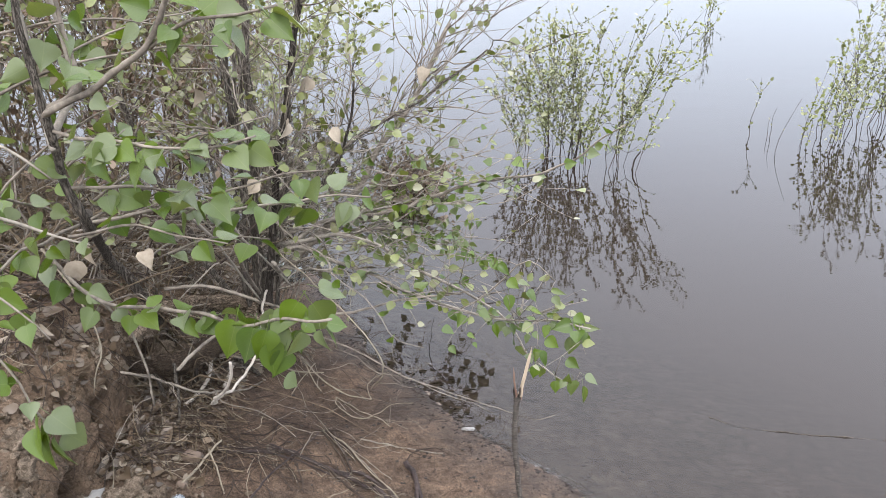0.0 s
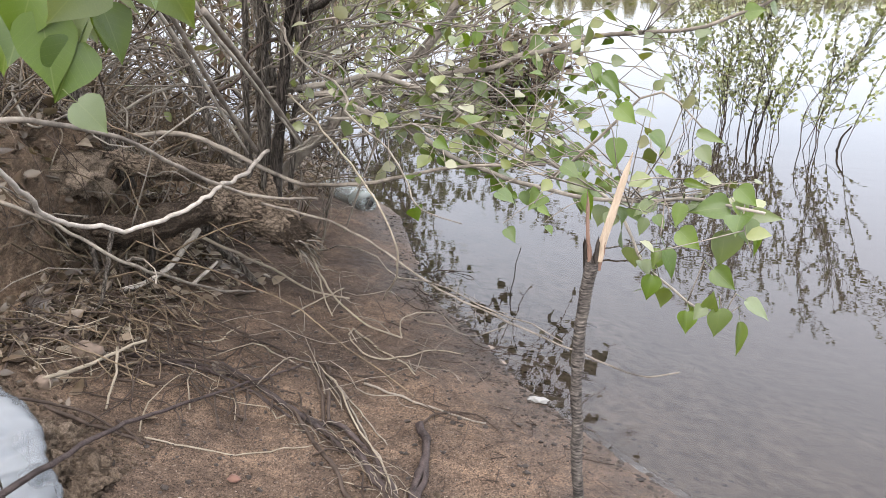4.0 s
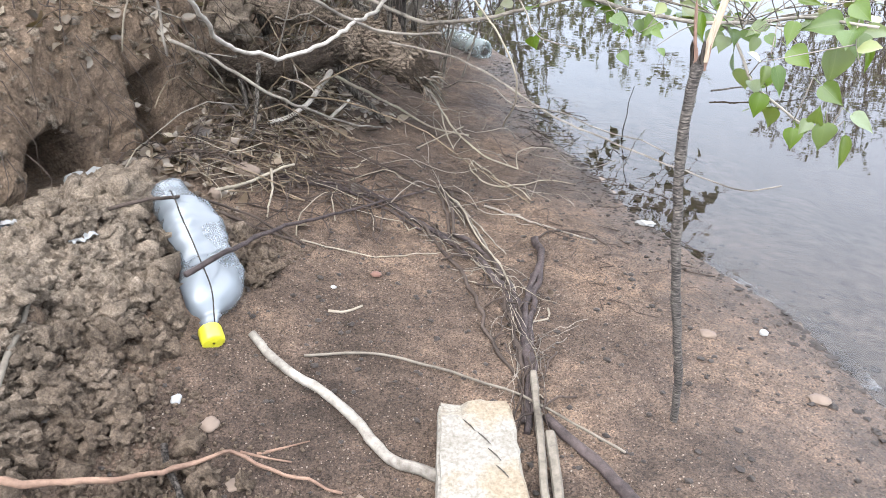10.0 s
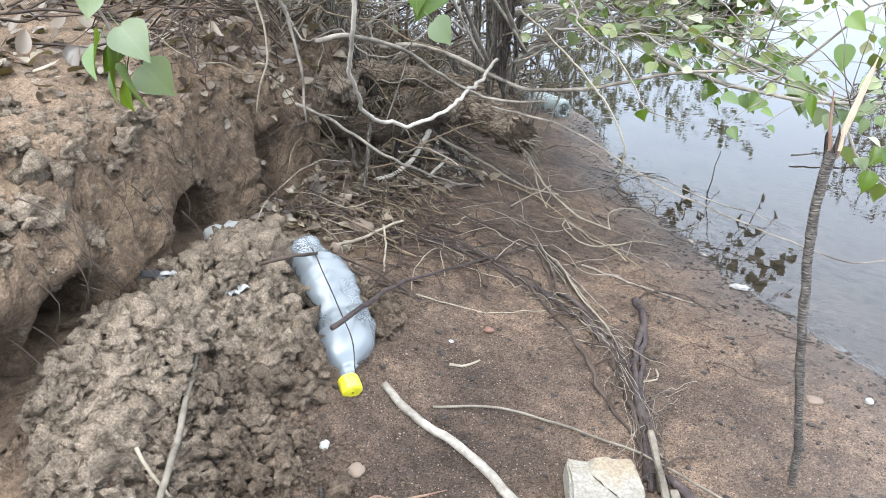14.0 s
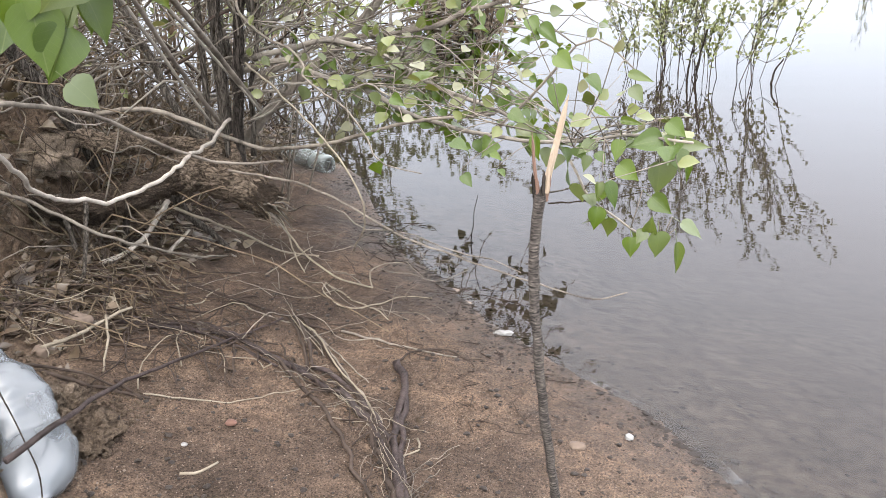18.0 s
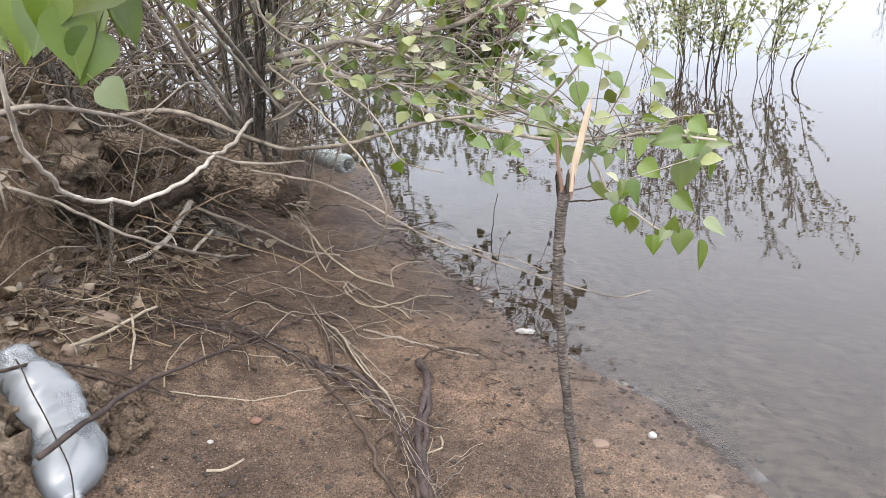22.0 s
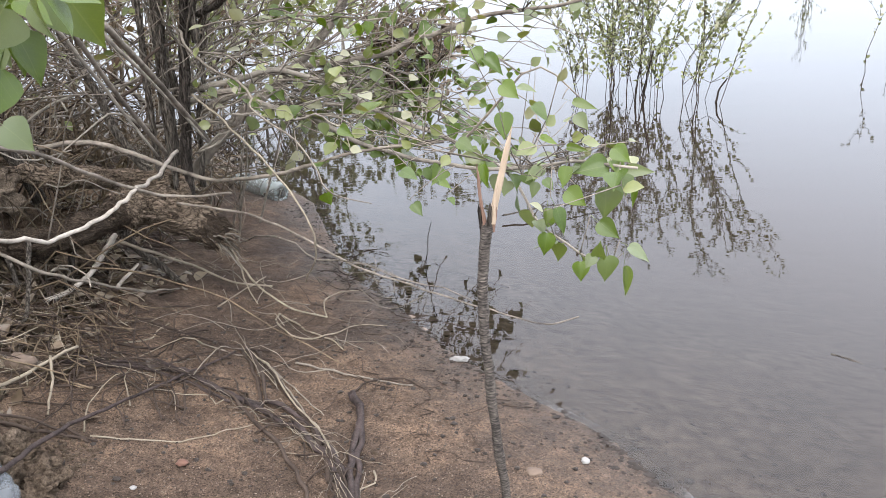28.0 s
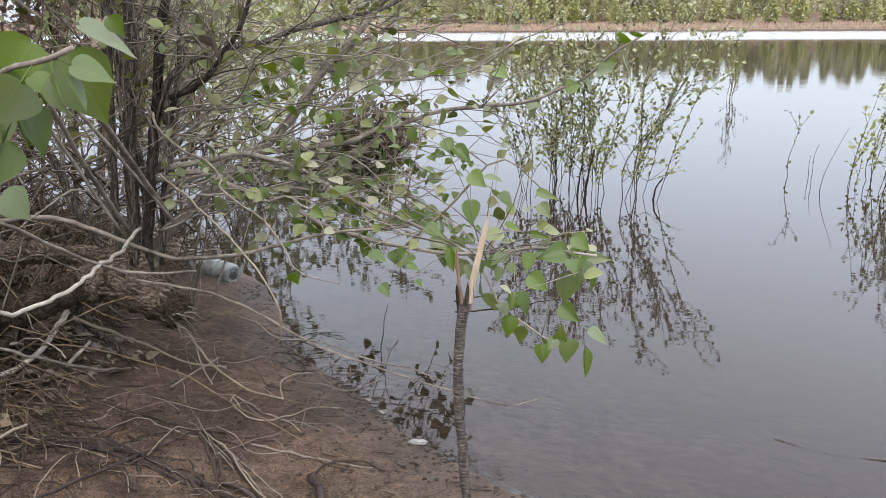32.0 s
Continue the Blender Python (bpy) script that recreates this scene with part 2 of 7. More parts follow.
def ground_mat():
    """Sandy loam: grains, damp blotches, a wet rim by the water, silt under it darkened for the murk above."""
    m, nt, p = nodes_of("sandy_soil")
    grain = noise_tex(nt, 300, 2, 0.85)
    mid = noise_tex(nt, 38, 5, 0.65)
    broad = noise_tex(nt, 3.2, 4, 0.6)
    dry = ramp(nt, grain.outputs[0], ((0.25, (0.0282, 0.0227, 0.0178)), (0.42, (0.0695, 0.0558, 0.0437)), (0.56, (0.0898, 0.0727, 0.0572)), (0.68, (0.1126, 0.0933, 0.0744)), (0.80, (0.165, 0.146, 0.124))))
    cells = add(nt, "ShaderNodeTexVoronoi", Scale=380.0)
    tc = add(nt, "ShaderNodeTexCoord")
    nt.links.new(tc.outputs["Object"], cells.inputs["Vector"])
    speck = ramp(nt, cells.outputs["Color"], ((0.10, (0.25, 0.24, 0.23)), (0.40, (0.85, 0.85, 0.85)), (0.72, (1.15, 1.15, 1.15)), (0.92, (1.5, 1.47, 1.44))))
    clod = ramp(nt, mid.outputs[0], ((0.3, (0.45, 0.43, 0.42)), (0.65, (1.1, 1.1, 1.1))))
    c = mix(nt, "MULTIPLY", 0.85, dry.outputs[0], speck.outputs[0])
    c = mix(nt, "MULTIPLY", 0.75, c, clod.outputs[0])
    patch = ramp(nt, broad.outputs[0], ((0.36, (0.52, 0.48, 0.45)), (0.48, (0.92, 0.86, 0.81)), (0.60, (1.5, 1.39, 1.26))))
    c = mix(nt, "MULTIPLY", 0.8, c, patch.outputs[0])
    blotch = noise_tex(nt, 11, 5, 0.7, (1.0, 1.5, 1.0))
    c = mix(nt, "MULTIPLY", 0.75, c, ramp(nt, blotch.outputs[0], ((0.36, (0.62, 0.60, 0.59)), (0.52, (1.0, 0.99, 0.98)), (0.66, (1.30, 1.26, 1.23)))).outputs[0])
    geo = nt.nodes.new("ShaderNodeNewGeometry")
    sep = nt.nodes.new("ShaderNodeSeparateXYZ")
    nt.links.new(geo.outputs["Position"], sep.inputs[0])
    wob = nt.nodes.new("ShaderNodeMath")
    wob.operation = "MULTIPLY_ADD"
    wob.inputs[1].default_value, wob.inputs[2].default_value = 0.05, -0.025
    nt.links.new(broad.outputs[0], wob.inputs[0])
    hgt = nt.nodes.new("ShaderNodeMath")
    nt.links.new(sep.outputs[2], hgt.inputs[0])
    nt.links.new(wob.outputs[0], hgt.inputs[1])
    wet = add(nt, "ShaderNodeMapRange")
    wet.inputs["From Min"].default_value, wet.inputs["From Max"].default_value = 0.0, 0.055
    wet.inputs["To Min"].default_value, wet.inputs["To Max"].default_value = 1.0, 0.0
    nt.links.new(hgt.outputs[0], wet.inputs["Value"])
    parched = add(nt, "ShaderNodeMapRange")
    parched.inputs["From Min"].default_value, parched.inputs["From Max"].default_value = 0.16, 0.30
    nt.links.new(hgt.outputs[0], parched.inputs["Value"])
    crumb = noise_tex(nt, 170, 4, 0.75)
    dusty = mix(nt, "MULTIPLY", 0.8, ramp(nt, crumb.outputs[0], ((0.30, (0.058, 0.044, 0.031)), (0.52, (0.142, 0.112, 0.081)), (0.72, (0.225, 0.184, 0.139)))).outputs[0], clod.outputs[0])
    c = mix(nt, "MIX", parched.outputs[0], c, mix(nt, "MULTIPLY", 0.5, dusty, patch.outputs[0]))
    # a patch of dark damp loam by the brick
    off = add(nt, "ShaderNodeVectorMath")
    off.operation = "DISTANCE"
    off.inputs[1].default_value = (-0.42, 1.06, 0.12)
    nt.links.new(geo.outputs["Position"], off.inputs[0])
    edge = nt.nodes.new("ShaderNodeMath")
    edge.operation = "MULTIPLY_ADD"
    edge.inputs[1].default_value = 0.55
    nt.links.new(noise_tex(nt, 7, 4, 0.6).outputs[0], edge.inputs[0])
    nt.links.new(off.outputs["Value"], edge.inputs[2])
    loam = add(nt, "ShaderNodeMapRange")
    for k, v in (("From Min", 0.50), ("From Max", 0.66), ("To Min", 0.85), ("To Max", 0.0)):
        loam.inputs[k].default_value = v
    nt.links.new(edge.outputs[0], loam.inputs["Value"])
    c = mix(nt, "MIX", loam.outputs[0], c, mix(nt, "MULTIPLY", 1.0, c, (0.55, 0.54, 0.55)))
    damp = mix(nt, "MULTIPLY", 1.0, c, (0.80, 0.77, 0.75))
    c = mix(nt, "MIX", wet.outputs[0], c, damp)
    # light lost in the murky water is put into the bed colour, by depth
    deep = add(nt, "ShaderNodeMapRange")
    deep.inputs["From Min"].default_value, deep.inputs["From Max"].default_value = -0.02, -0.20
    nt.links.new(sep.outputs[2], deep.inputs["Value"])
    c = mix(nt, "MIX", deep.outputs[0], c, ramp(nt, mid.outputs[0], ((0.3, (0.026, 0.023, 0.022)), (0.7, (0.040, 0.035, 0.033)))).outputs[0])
    c = mix(nt, "MULTIPLY", 1.0, c, (0.915, 0.855, 0.83))
    nt.links.new(c, p.inputs["Base Color"])
    rr = add(nt, "ShaderNodeMapRange")
    rr.inputs["To Min"].default_value, rr.inputs["To Max"].default_value = 0.93, 0.5
    nt.links.new(wet.outputs[0], rr.inputs["Value"])
    nt.links.new(rr.outputs[0], p.inputs["Roughness"])
    b1 = bump(nt, p, mid.outputs[0], 1.0, 0.014)
    b2 = bump(nt, p, grain.outputs[0], 0.9, 0.003, b1)
    bump(nt, p, cells.outputs["Distance"], 0.5, 0.002, b2)
    sp = add(nt, "ShaderNodeMapRange")
    sp.inputs["To Min"].default_value, sp.inputs["To Max"].default_value = 0.15, 0.3
    nt.links.new(wet.outputs[0], sp.inputs["Value"])
    nt.links.new(sp.outputs[0], p.inputs["Specular IOR Level"])
    return m


def crumb_mat():
    """Dry sandy soil broken into crumbs: grainy faces, hollows with shade put into the colour."""
    m, nt, p = nodes_of("dry_crumbly_soil")
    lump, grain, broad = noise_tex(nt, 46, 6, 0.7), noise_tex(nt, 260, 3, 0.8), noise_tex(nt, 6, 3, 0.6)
    # low spots of the lumps are tinted dark, as crevice shade in the colour
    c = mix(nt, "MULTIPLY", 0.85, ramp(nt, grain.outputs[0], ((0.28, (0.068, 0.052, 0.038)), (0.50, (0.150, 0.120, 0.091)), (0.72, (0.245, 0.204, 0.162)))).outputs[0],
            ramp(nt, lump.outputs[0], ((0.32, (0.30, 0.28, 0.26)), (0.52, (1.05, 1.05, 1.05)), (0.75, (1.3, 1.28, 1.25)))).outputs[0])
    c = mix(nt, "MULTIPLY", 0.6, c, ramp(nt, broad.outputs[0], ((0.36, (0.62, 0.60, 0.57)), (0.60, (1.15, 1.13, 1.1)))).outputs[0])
    # soil that still holds water near the beach
    geo, sep = nt.nodes.new("ShaderNodeNewGeometry"), nt.nodes.new("ShaderNodeSeparateXYZ")
    nt.links.new(geo.outputs["Position"], sep.inputs[0])
    level = nt.nodes.new("ShaderNodeMath")
    level.operation = "MULTIPLY_ADD"
    level.inputs[1].default_value = 0.16
    nt.links.new(broad.outputs[0], level.inputs[0])
    nt.links.new(sep.outputs[2], level.inputs[2])
    damp = add(nt, "ShaderNodeMapRange")
    for k, v in (("From Min", 0.29), ("From Max", 0.39), ("To Min", 1.0), ("To Max", 0.0)):
        damp.inputs[k].default_value = v
    nt.links.new(level.outputs[0], damp.inputs["Value"])
    c = mix(nt, "MIX", damp.outputs[0], c, mix(nt, "MULTIPLY", 1.0, c, (0.56, 0.53, 0.51)))
    nt.links.new(c, p.inputs["Base Color"])
    p.inputs["Roughness"].default_value, p.inputs["Specular IOR Level"].default_value = 0.96, 0.1
    b = bump(nt, p, lump.outputs[0], 1.0, 0.013)
    bump(nt, p, grain.outputs[0], 1.0, 0.004, b)
    return m


def grit_mat():
    """Loose sand grains, each of its own shade."""
    m, nt, p = nodes_of("sand_grains")
    info = nt.nodes.new("ShaderNodeNewGeometry")
    c = ramp(nt, info.outputs["Random Per Island"], ((0.0, (0.020, 0.015, 0.012)), (0.40, (0.055, 0.042, 0.033)), (0.70, (0.098, 0.076, 0.059)), (0.90, (0.125, 0.100, 0.079)), (1.0, (0.150, 0.124, 0.100))))
    nt.links.new(c.outputs[0], p.inputs["Base Color"])
    p.inputs["Roughness"].default_value, p.inputs["Specular IOR Level"].default_value = 0.85, 0.2
    return m


def silt_mat():
    """The river bed: wet sand at the rim, silt whose colour darkens with depth for light lost in the water."""
    m, nt, p = nodes_of("river_silt")
    mid, broad = noise_tex(nt, 34, 6, 0.72, (0.8, 1.3, 1)), noise_tex(nt, 5.0, 4, 0.6)
    geo = nt.nodes.new("ShaderNodeNewGeometry")
    sep = nt.nodes.new("ShaderNodeSeparateXYZ")
    nt.links.new(geo.outputs["Position"], sep.inputs[0])
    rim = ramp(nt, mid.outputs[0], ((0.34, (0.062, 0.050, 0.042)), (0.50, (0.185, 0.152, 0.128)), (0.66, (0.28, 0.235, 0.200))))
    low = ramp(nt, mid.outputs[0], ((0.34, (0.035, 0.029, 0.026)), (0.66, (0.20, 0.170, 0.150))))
    # dimming by the water above is painted in: the deeper, the darker
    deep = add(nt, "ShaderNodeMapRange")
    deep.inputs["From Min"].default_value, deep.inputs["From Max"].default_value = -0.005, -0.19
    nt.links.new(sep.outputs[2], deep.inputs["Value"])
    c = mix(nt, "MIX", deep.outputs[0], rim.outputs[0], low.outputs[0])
    c = mix(nt, "MULTIPLY", 0.7, c, ramp(nt, broad.outputs[0], ((0.38, (0.6, 0.6, 0.6)), (0.62, (1.15, 1.13, 1.1)))).outputs[0])
    nt.links.new(c, p.inputs["Base Color"])
    p.inputs["Roughness"].default_value, p.inputs["Specular IOR Level"].default_value = 0.9, 0.1
    bump(nt, p, mid.outputs[0], 0.5, 0.01)
    return m


def water_mat():
    """Calm shallow water: clear enough at the rim to show the bed, a mirror at a low angle, ruffled far out."""
    m, nt, p = nodes_of("water")
    nt.nodes.remove(p)
    geo = nt.nodes.new("ShaderNodeNewGeometry")
    sep = nt.nodes.new("ShaderNodeSeparateXYZ")
    nt.links.new(geo.outputs["Position"], sep.inputs[0])
    near = noise_tex(nt, 20.0, 2, 0.5, (0.55, 1.8, 1.0))
    far = noise_tex(nt, 1.6, 3, 0.6, (0.35, 1.6, 1.0))
    out = add(nt, "ShaderNodeMapRange")
    out.inputs["From Min"].default_value, out.inputs["From Max"].default_value = 52, 62
    nt.links.new(sep.outputs[1], out.inputs["Value"])
    b1 = add(nt, "ShaderNodeBump", Strength=0.016, Distance=0.010)
    nt.links.new(near.outputs[0], b1.inputs["Height"])
    st = add(nt, "ShaderNodeMapRange")
    st.inputs["To Min"].default_value, st.inputs["To Max"].default_value = 0.010, 0.9
    nt.links.new(out.outputs[0], st.inputs["Value"])
    b2 = add(nt, "ShaderNodeBump", Distance=0.12)
    nt.links.new(st.outputs[0], b2.inputs["Strength"])
    nt.links.new(far.outputs[0], b2.inputs["Height"])
    nt.links.new(b1.outputs[0], b2.inputs["Normal"])
    fres = add(nt, "ShaderNodeFresnel", IOR=1.33)
    nt.links.new(b2.outputs[0], fres.inputs["Normal"])
    gl = add(nt, "ShaderNodeBsdfGlossy", Roughness=0.0)
    nt.links.new(b2.outputs[0], gl.inputs["Normal"])
    rg = add(nt, "ShaderNodeMapRange")
    rg.inputs["To Min"].default_value, rg.inputs["To Max"].default_value = 0.0, 0.25
    nt.links.new(out.outputs[0], rg.inputs["Value"])
    nt.links.new(rg.outputs[0], gl.inputs["Roughness"])
    # the water clouds with the distance from the shore
    reach = nt.nodes.new("ShaderNodeVectorMath")
    reach.operation = "DOT_PRODUCT"
    reach.inputs[1].default_value = (0.73, 0.683, 0)
    nt.links.new(geo.outputs["Position"], reach.inputs[0])
    cloudy = add(nt, "ShaderNodeMapRange")
    for k, v in (("From Min", 1.68), ("From Max", 2.7), ("To Min", 0.30), ("To Max", 0.97)):
        cloudy.inputs[k].default_value = v
    nt.links.new(reach.outputs["Value"], cloudy.inputs["Value"])
    clear = add(nt, "ShaderNodeBsdfTransparent", Color=(0.36, 0.348, 0.324, 1))
    murk = add(nt, "ShaderNodeBsdfDiffuse", Color=(0.018, 0.0138, 0.0112, 1))
    tr = nt.nodes.new("ShaderNodeMixShader")
    nt.links.new(cloudy.outputs[0], tr.inputs[0])
    nt.links.new(clear.outputs[0], tr.inputs[1])
    nt.links.new(murk.outputs[0], tr.inputs[2])
    ms = nt.nodes.new("ShaderNodeMixShader")
    nt.links.new(fres.outputs[0], ms.inputs[0])
    nt.links.new(tr.outputs[0], ms.inputs[1])
    nt.links.new(gl.outputs[0], ms.inputs[2])
    nt.links.new(ms.outputs[0], nt.nodes["Material Output"].inputs["Surface"])
    return m


SOIL = ground_mat()
SILT = silt_mat()
GRIT = grit_mat()
CRUMB = crumb_mat()
WATER = water_mat()
LOG_DARK = bark_mat("dark_furrowed_bark", (0.030, 0.022, 0.016), (0.130, 0.099, 0.073), 150, (0.25, 1, 0.8), 0.010)
LOG_BARK = bark_mat("furrowed_bark", (0.105, 0.080, 0.058), (0.225, 0.178, 0.134), 110, (0.28, 1, 0.8), 0.010)
MUD = plain("wet_mud", (0.010, 0.008, 0.007), (0.036, 0.029, 0.024), 0.55, 90, 0.6, 0.003)
BARK = bark_mat("grey_bark", (0.034, 0.029, 0.024), (0.150, 0.131, 0.110), 120, (1, 1, 0.12), 0.006)
BARK_DARK = bark_mat("dark_bark", (0.012, 0.010, 0.0085), (0.075, 0.063, 0.053), 110, (1, 1, 0.15), 0.006)
TWIG = plain("grey_twig", (0.022, 0.018, 0.015), (0.235, 0.205, 0.168), 0.85, 40, 0.4, 0.002)
TWIG_DARK = plain("brown_twig", (0.0110, 0.0080, 0.0065), (0.0600, 0.0440, 0.0345), 0.8, 50, 0.5, 0.002)
TWIG_RED = plain("purple_brown_twig", (0.006, 0.0045, 0.0044), (0.066, 0.050, 0.046), 0.7, 90, 1.0, 0.004)
TWIG_STRAW = plain("straw_twig", (0.088, 0.073, 0.053), (0.235, 0.203, 0.156), 0.8, 50, 0.4, 0.002)
ROOT_PALE = plain("pale_root", (0.05, 0.041, 0.033), (0.235, 0.213, 0.18), 0.75, 70, 0.9, 0.004)
ROOT_TAN = plain("tan_root", (0.070, 0.050, 0.037), (0.190, 0.148, 0.114), 0.78, 90, 0.8, 0.004)
ROOT_ORANGE = plain("orange_root", (0.062, 0.037, 0.026), (0.185, 0.120, 0.084), 0.75, 90, 0.8, 0.004)
BLEACHED = plain("bleached_root", (0.12, 0.104, 0.086), (0.40, 0.365, 0.315), 0.75, 70, 0.8, 0.004)
WOOD_RAW = plain("torn_wood", (0.21, 0.162, 0.115), (0.34, 0.278, 0.208), 0.7, 80, 0.5, 0.003, (1, 1, 0.1))
WOOD_GREY = plain("weathered_wood", (0.035, 0.029, 0.022), (0.150, 0.130, 0.103), 0.85, 60, 0.5, 0.003, (1, 1, 0.12))
LEAF = leaf_mat("poplar_leaf", (0.046, 0.078, 0.011), (0.078, 0.106, 0.028), (0.100, 0.124, 0.062), through_light=0.32)
LEAF_SMALL = leaf_mat("willow_leaf", (0.050, 0.064, 0.016), (0.120, 0.135, 0.045), (0.165, 0.165, 0.105), through_light=0.2, islands=True)
LEAF_BROWN = leaf_mat("dead_brown_leaf", (0.045, 0.027, 0.019), (0.11, 0.07, 0.05), (0.21, 0.155, 0.115), through_light=0.15, islands=True)
LEAF_PALE = leaf_mat("pale_willow_leaf", (0.095, 0.115, 0.042), (0.175, 0.195, 0.080), (0.22, 0.23, 0.14), through_light=0.22, islands=True)
TWIG_PALE = plain("pale_grey_twig", (0.042, 0.037, 0.031), (0.275, 0.247, 0.208), 0.8, 40, 0.4, 0.002)
TWIG_BROWN = plain("warm_brown_twig", (0.022, 0.016, 0.010), (0.165, 0.126, 0.084), 0.85, 40, 0.5, 0.002)
LEAF_FLOOD = leaf_mat("flooded_willow_leaf", (0.075, 0.085, 0.036), (0.155, 0.168, 0.080), (0.215, 0.215, 0.145), through_light=0.12, islands=True)
LEAF_BEIGE = plain("beige_dead_leaf", (0.15, 0.122, 0.088), (0.27, 0.235, 0.185), 0.8, 60, 0.5, 0.002, vary=0.2)
LEAF_DRY = plain("dry_leaf", (0.055, 0.041, 0.029), (0.150, 0.117, 0.084), 0.8, 60, 0.5, 0.002, vary=0.35)

# ---- building helpers ----
class Geo:
    """Gathers vertices and faces for one mesh."""

    def __init__(self):
        self.v, self.f = [], []

    def tube(self, pts, radii, sides=6, closed=True, rough=0.0, seed=0):
        """A round rod through pts; radii: one per point. rough: how knobbly, as a share of the radius."""
        n = len(pts)
        P = [Vector(p) for p in pts]
        up = Vector((0.31, 0.17, 0.93)).normalized()
        base = len(self.v)
        side = None
        for i in range(n):
            d = (P[min(i + 1, n - 1)] - P[max(i - 1, 0)])
            d = d.normalized() if d.length > 1e-9 else Vector((0, 0, 1))
            if side is None:
                side = d.cross(up if abs(d.dot(up)) < 0.95 else Vector((1, 0, 0))).normalized()
            else:
                side = (side - d * side.dot(d)).normalized()
            other = d.cross(side)
            for k in range(sides):
                a = 2 * math.pi * k / sides
                r = radii[i]
                if rough:
                    r *= 1 + rough * noise.noise((P[i].x * 37 + seed, P[i].y * 37 + k * 1.7, P[i].z * 37))
                    if rough > 0.25:
                        r *= 1 + 0.5 * rough * abs(noise.noise((P[i].x * 60 + seed, P[i].z * 60 + k * 3.3, P[i].y * 60))) - 0.3 * rough * abs(noise.noise((P[i].x * 150, P[i].y * 150 + k * 7.1, seed)))
                q = P[i] + (side * math.cos(a) + other * math.sin(a)) * r
                self.v.append(q[:])
        for i in range(n - 1):
            for k in range(sides):
                a, b = base + i * sides + k, base + i * sides + (k + 1) % sides
                self.f.append((a, b, b + sides, a + sides))
        if closed:
            self.f.append(tuple(base + k for k in reversed(range(sides))))
            self.f.append(tuple(base + (n - 1) * sides + k for k in range(sides)))

    def ball(self, c, r, rng, squash=(1, 1, 1), lump=0.3, fine=False):
        """A lumpy clod or pebble."""
        base = len(self.v)
        src, faces = (ICO, ICO2, ICO3, ICO_MID)[int(fine)]
        s = rng.random() * 100
        turn = Euler((rng.random() * 6.3, rng.random() * 6.3, rng.random() * 6.3)).to_matrix()
        for p in src:
            k = r * (1 + lump * noise.noise(Vector(p) * 1.7 + Vector((s, s * 0.7, 0))) * 1.6)
            if fine:
                k += r * lump * (0.45 * noise.noise(Vector(p) * 4.2 + Vector((s, 0, s))) + 0.28 * noise.noise(Vector(p) * 9.0 + Vector((0, s, s))))
            q = turn @ (Vector(p) * k)
            self.v.append((c[0] + q.x * squash[0], c[1] + q.y * squash[1], c[2] + q.z * squash[2]))
        self.f.extend(tuple(base + i for i in f) for f in faces)

    def blade(self, m, length, width, fold=0.2, curl=0.15, heart=True):
        """A leaf blade along m's y axis, its face to m's z."""
        outline = ((0.0, 0.05), (0.10, 0.33), (0.28, 0.50), (0.50, 0.455), (0.70, 0.27), (0.87, 0.085)) if heart else ((0.0, 0.05), (0.2, 0.38), (0.45, 0.5), (0.7, 0.36), (0.88, 0.14))
        base = len(self.v)
        for t, w in outline:
            for s in (-1, 0, 1):
                z = abs(s) * w * width * fold - curl * length * t * t
                y = t - (0.07 if s and t == 0.1 and heart else 0)
                self.v.append((m @ Vector((s * w * width, y * length, z)))[:])
        self.v.append((m @ Vector((0, length, -curl * length)))[:])
        for i in range(len(outline) - 1):
            a = base + i * 3
            self.f += [(a, a + 1, a + 4, a + 3), (a + 1, a + 2, a + 5, a + 4)]
        a, tip = base + (len(outline) - 1) * 3, len(self.v) - 1
        self.f += [(a, a + 1, tip), (a + 1, a + 2, tip)]

    def mesh(self, name, material, smooth=True):
        me = bpy.data.meshes.new(name)
        me.from_pydata(self.v, [], self.f)
        me.materials.append(material)
        if smooth:
            me.polygons.foreach_set("use_smooth", [True] * len(me.polygons))
        me.update()
        return me


def ico(sub):
    bm = bmesh.new()
    bmesh.ops.create_icosphere(bm, subdivisions=sub, radius=1)
    out = [v.co[:] for v in bm.verts], [tuple(v.index for v in f.verts) for f in bm.faces]
    bm.free()
    return out


ICO, ICO2, ICO3, ICO_MID = ico(1), ico(2), ico(4), ico(3)


def part(name, geo, material, parent=None, label="", smooth=True):
    """Links a Geo or a mesh as one object, under a thing or part where one is given."""
    ob = new(name, geo.mesh(name, material, smooth) if isinstance(geo, Geo) else geo)
    if parent:
        ob.parent = parent
        ob.matrix_parent_inverse = parent.matrix_world.inverted()
    if label:
        tagged(ob, label)
    return ob


def thing(name, at, label, category, group="", kind=""):
    """An Empty at a thing's base, to hold its parts."""
    ob = new(name)
    ob.empty_display_size = 0.02
    ob.matrix_world = Matrix.Translation(at)
    bpy.context.view_layer.update()
    return tagged(ob, label, category, group, kind)


def spline(pts, step=0.03):
    """A smooth line through pts, with a point about every step metres."""
    P = [Vector(p) for p in pts]
    P = [P[0] * 2 - P[1]] + P + [P[-1] * 2 - P[-2]]
    out = []
    for i in range(1, len(P) - 2):
        a, b, c, d = P[i - 1:i + 3]
        n = max(1, int((c - b).length / step))
        for k in range(n):
            t = k / n
            out.append(0.5 * ((2 * b) + (c - a) * t + (2 * a - 5 * b + 4 * c - d) * t * t + (3 * b - a - 3 * c + d) * t ** 3))
    out.append(P[-2])
    return out


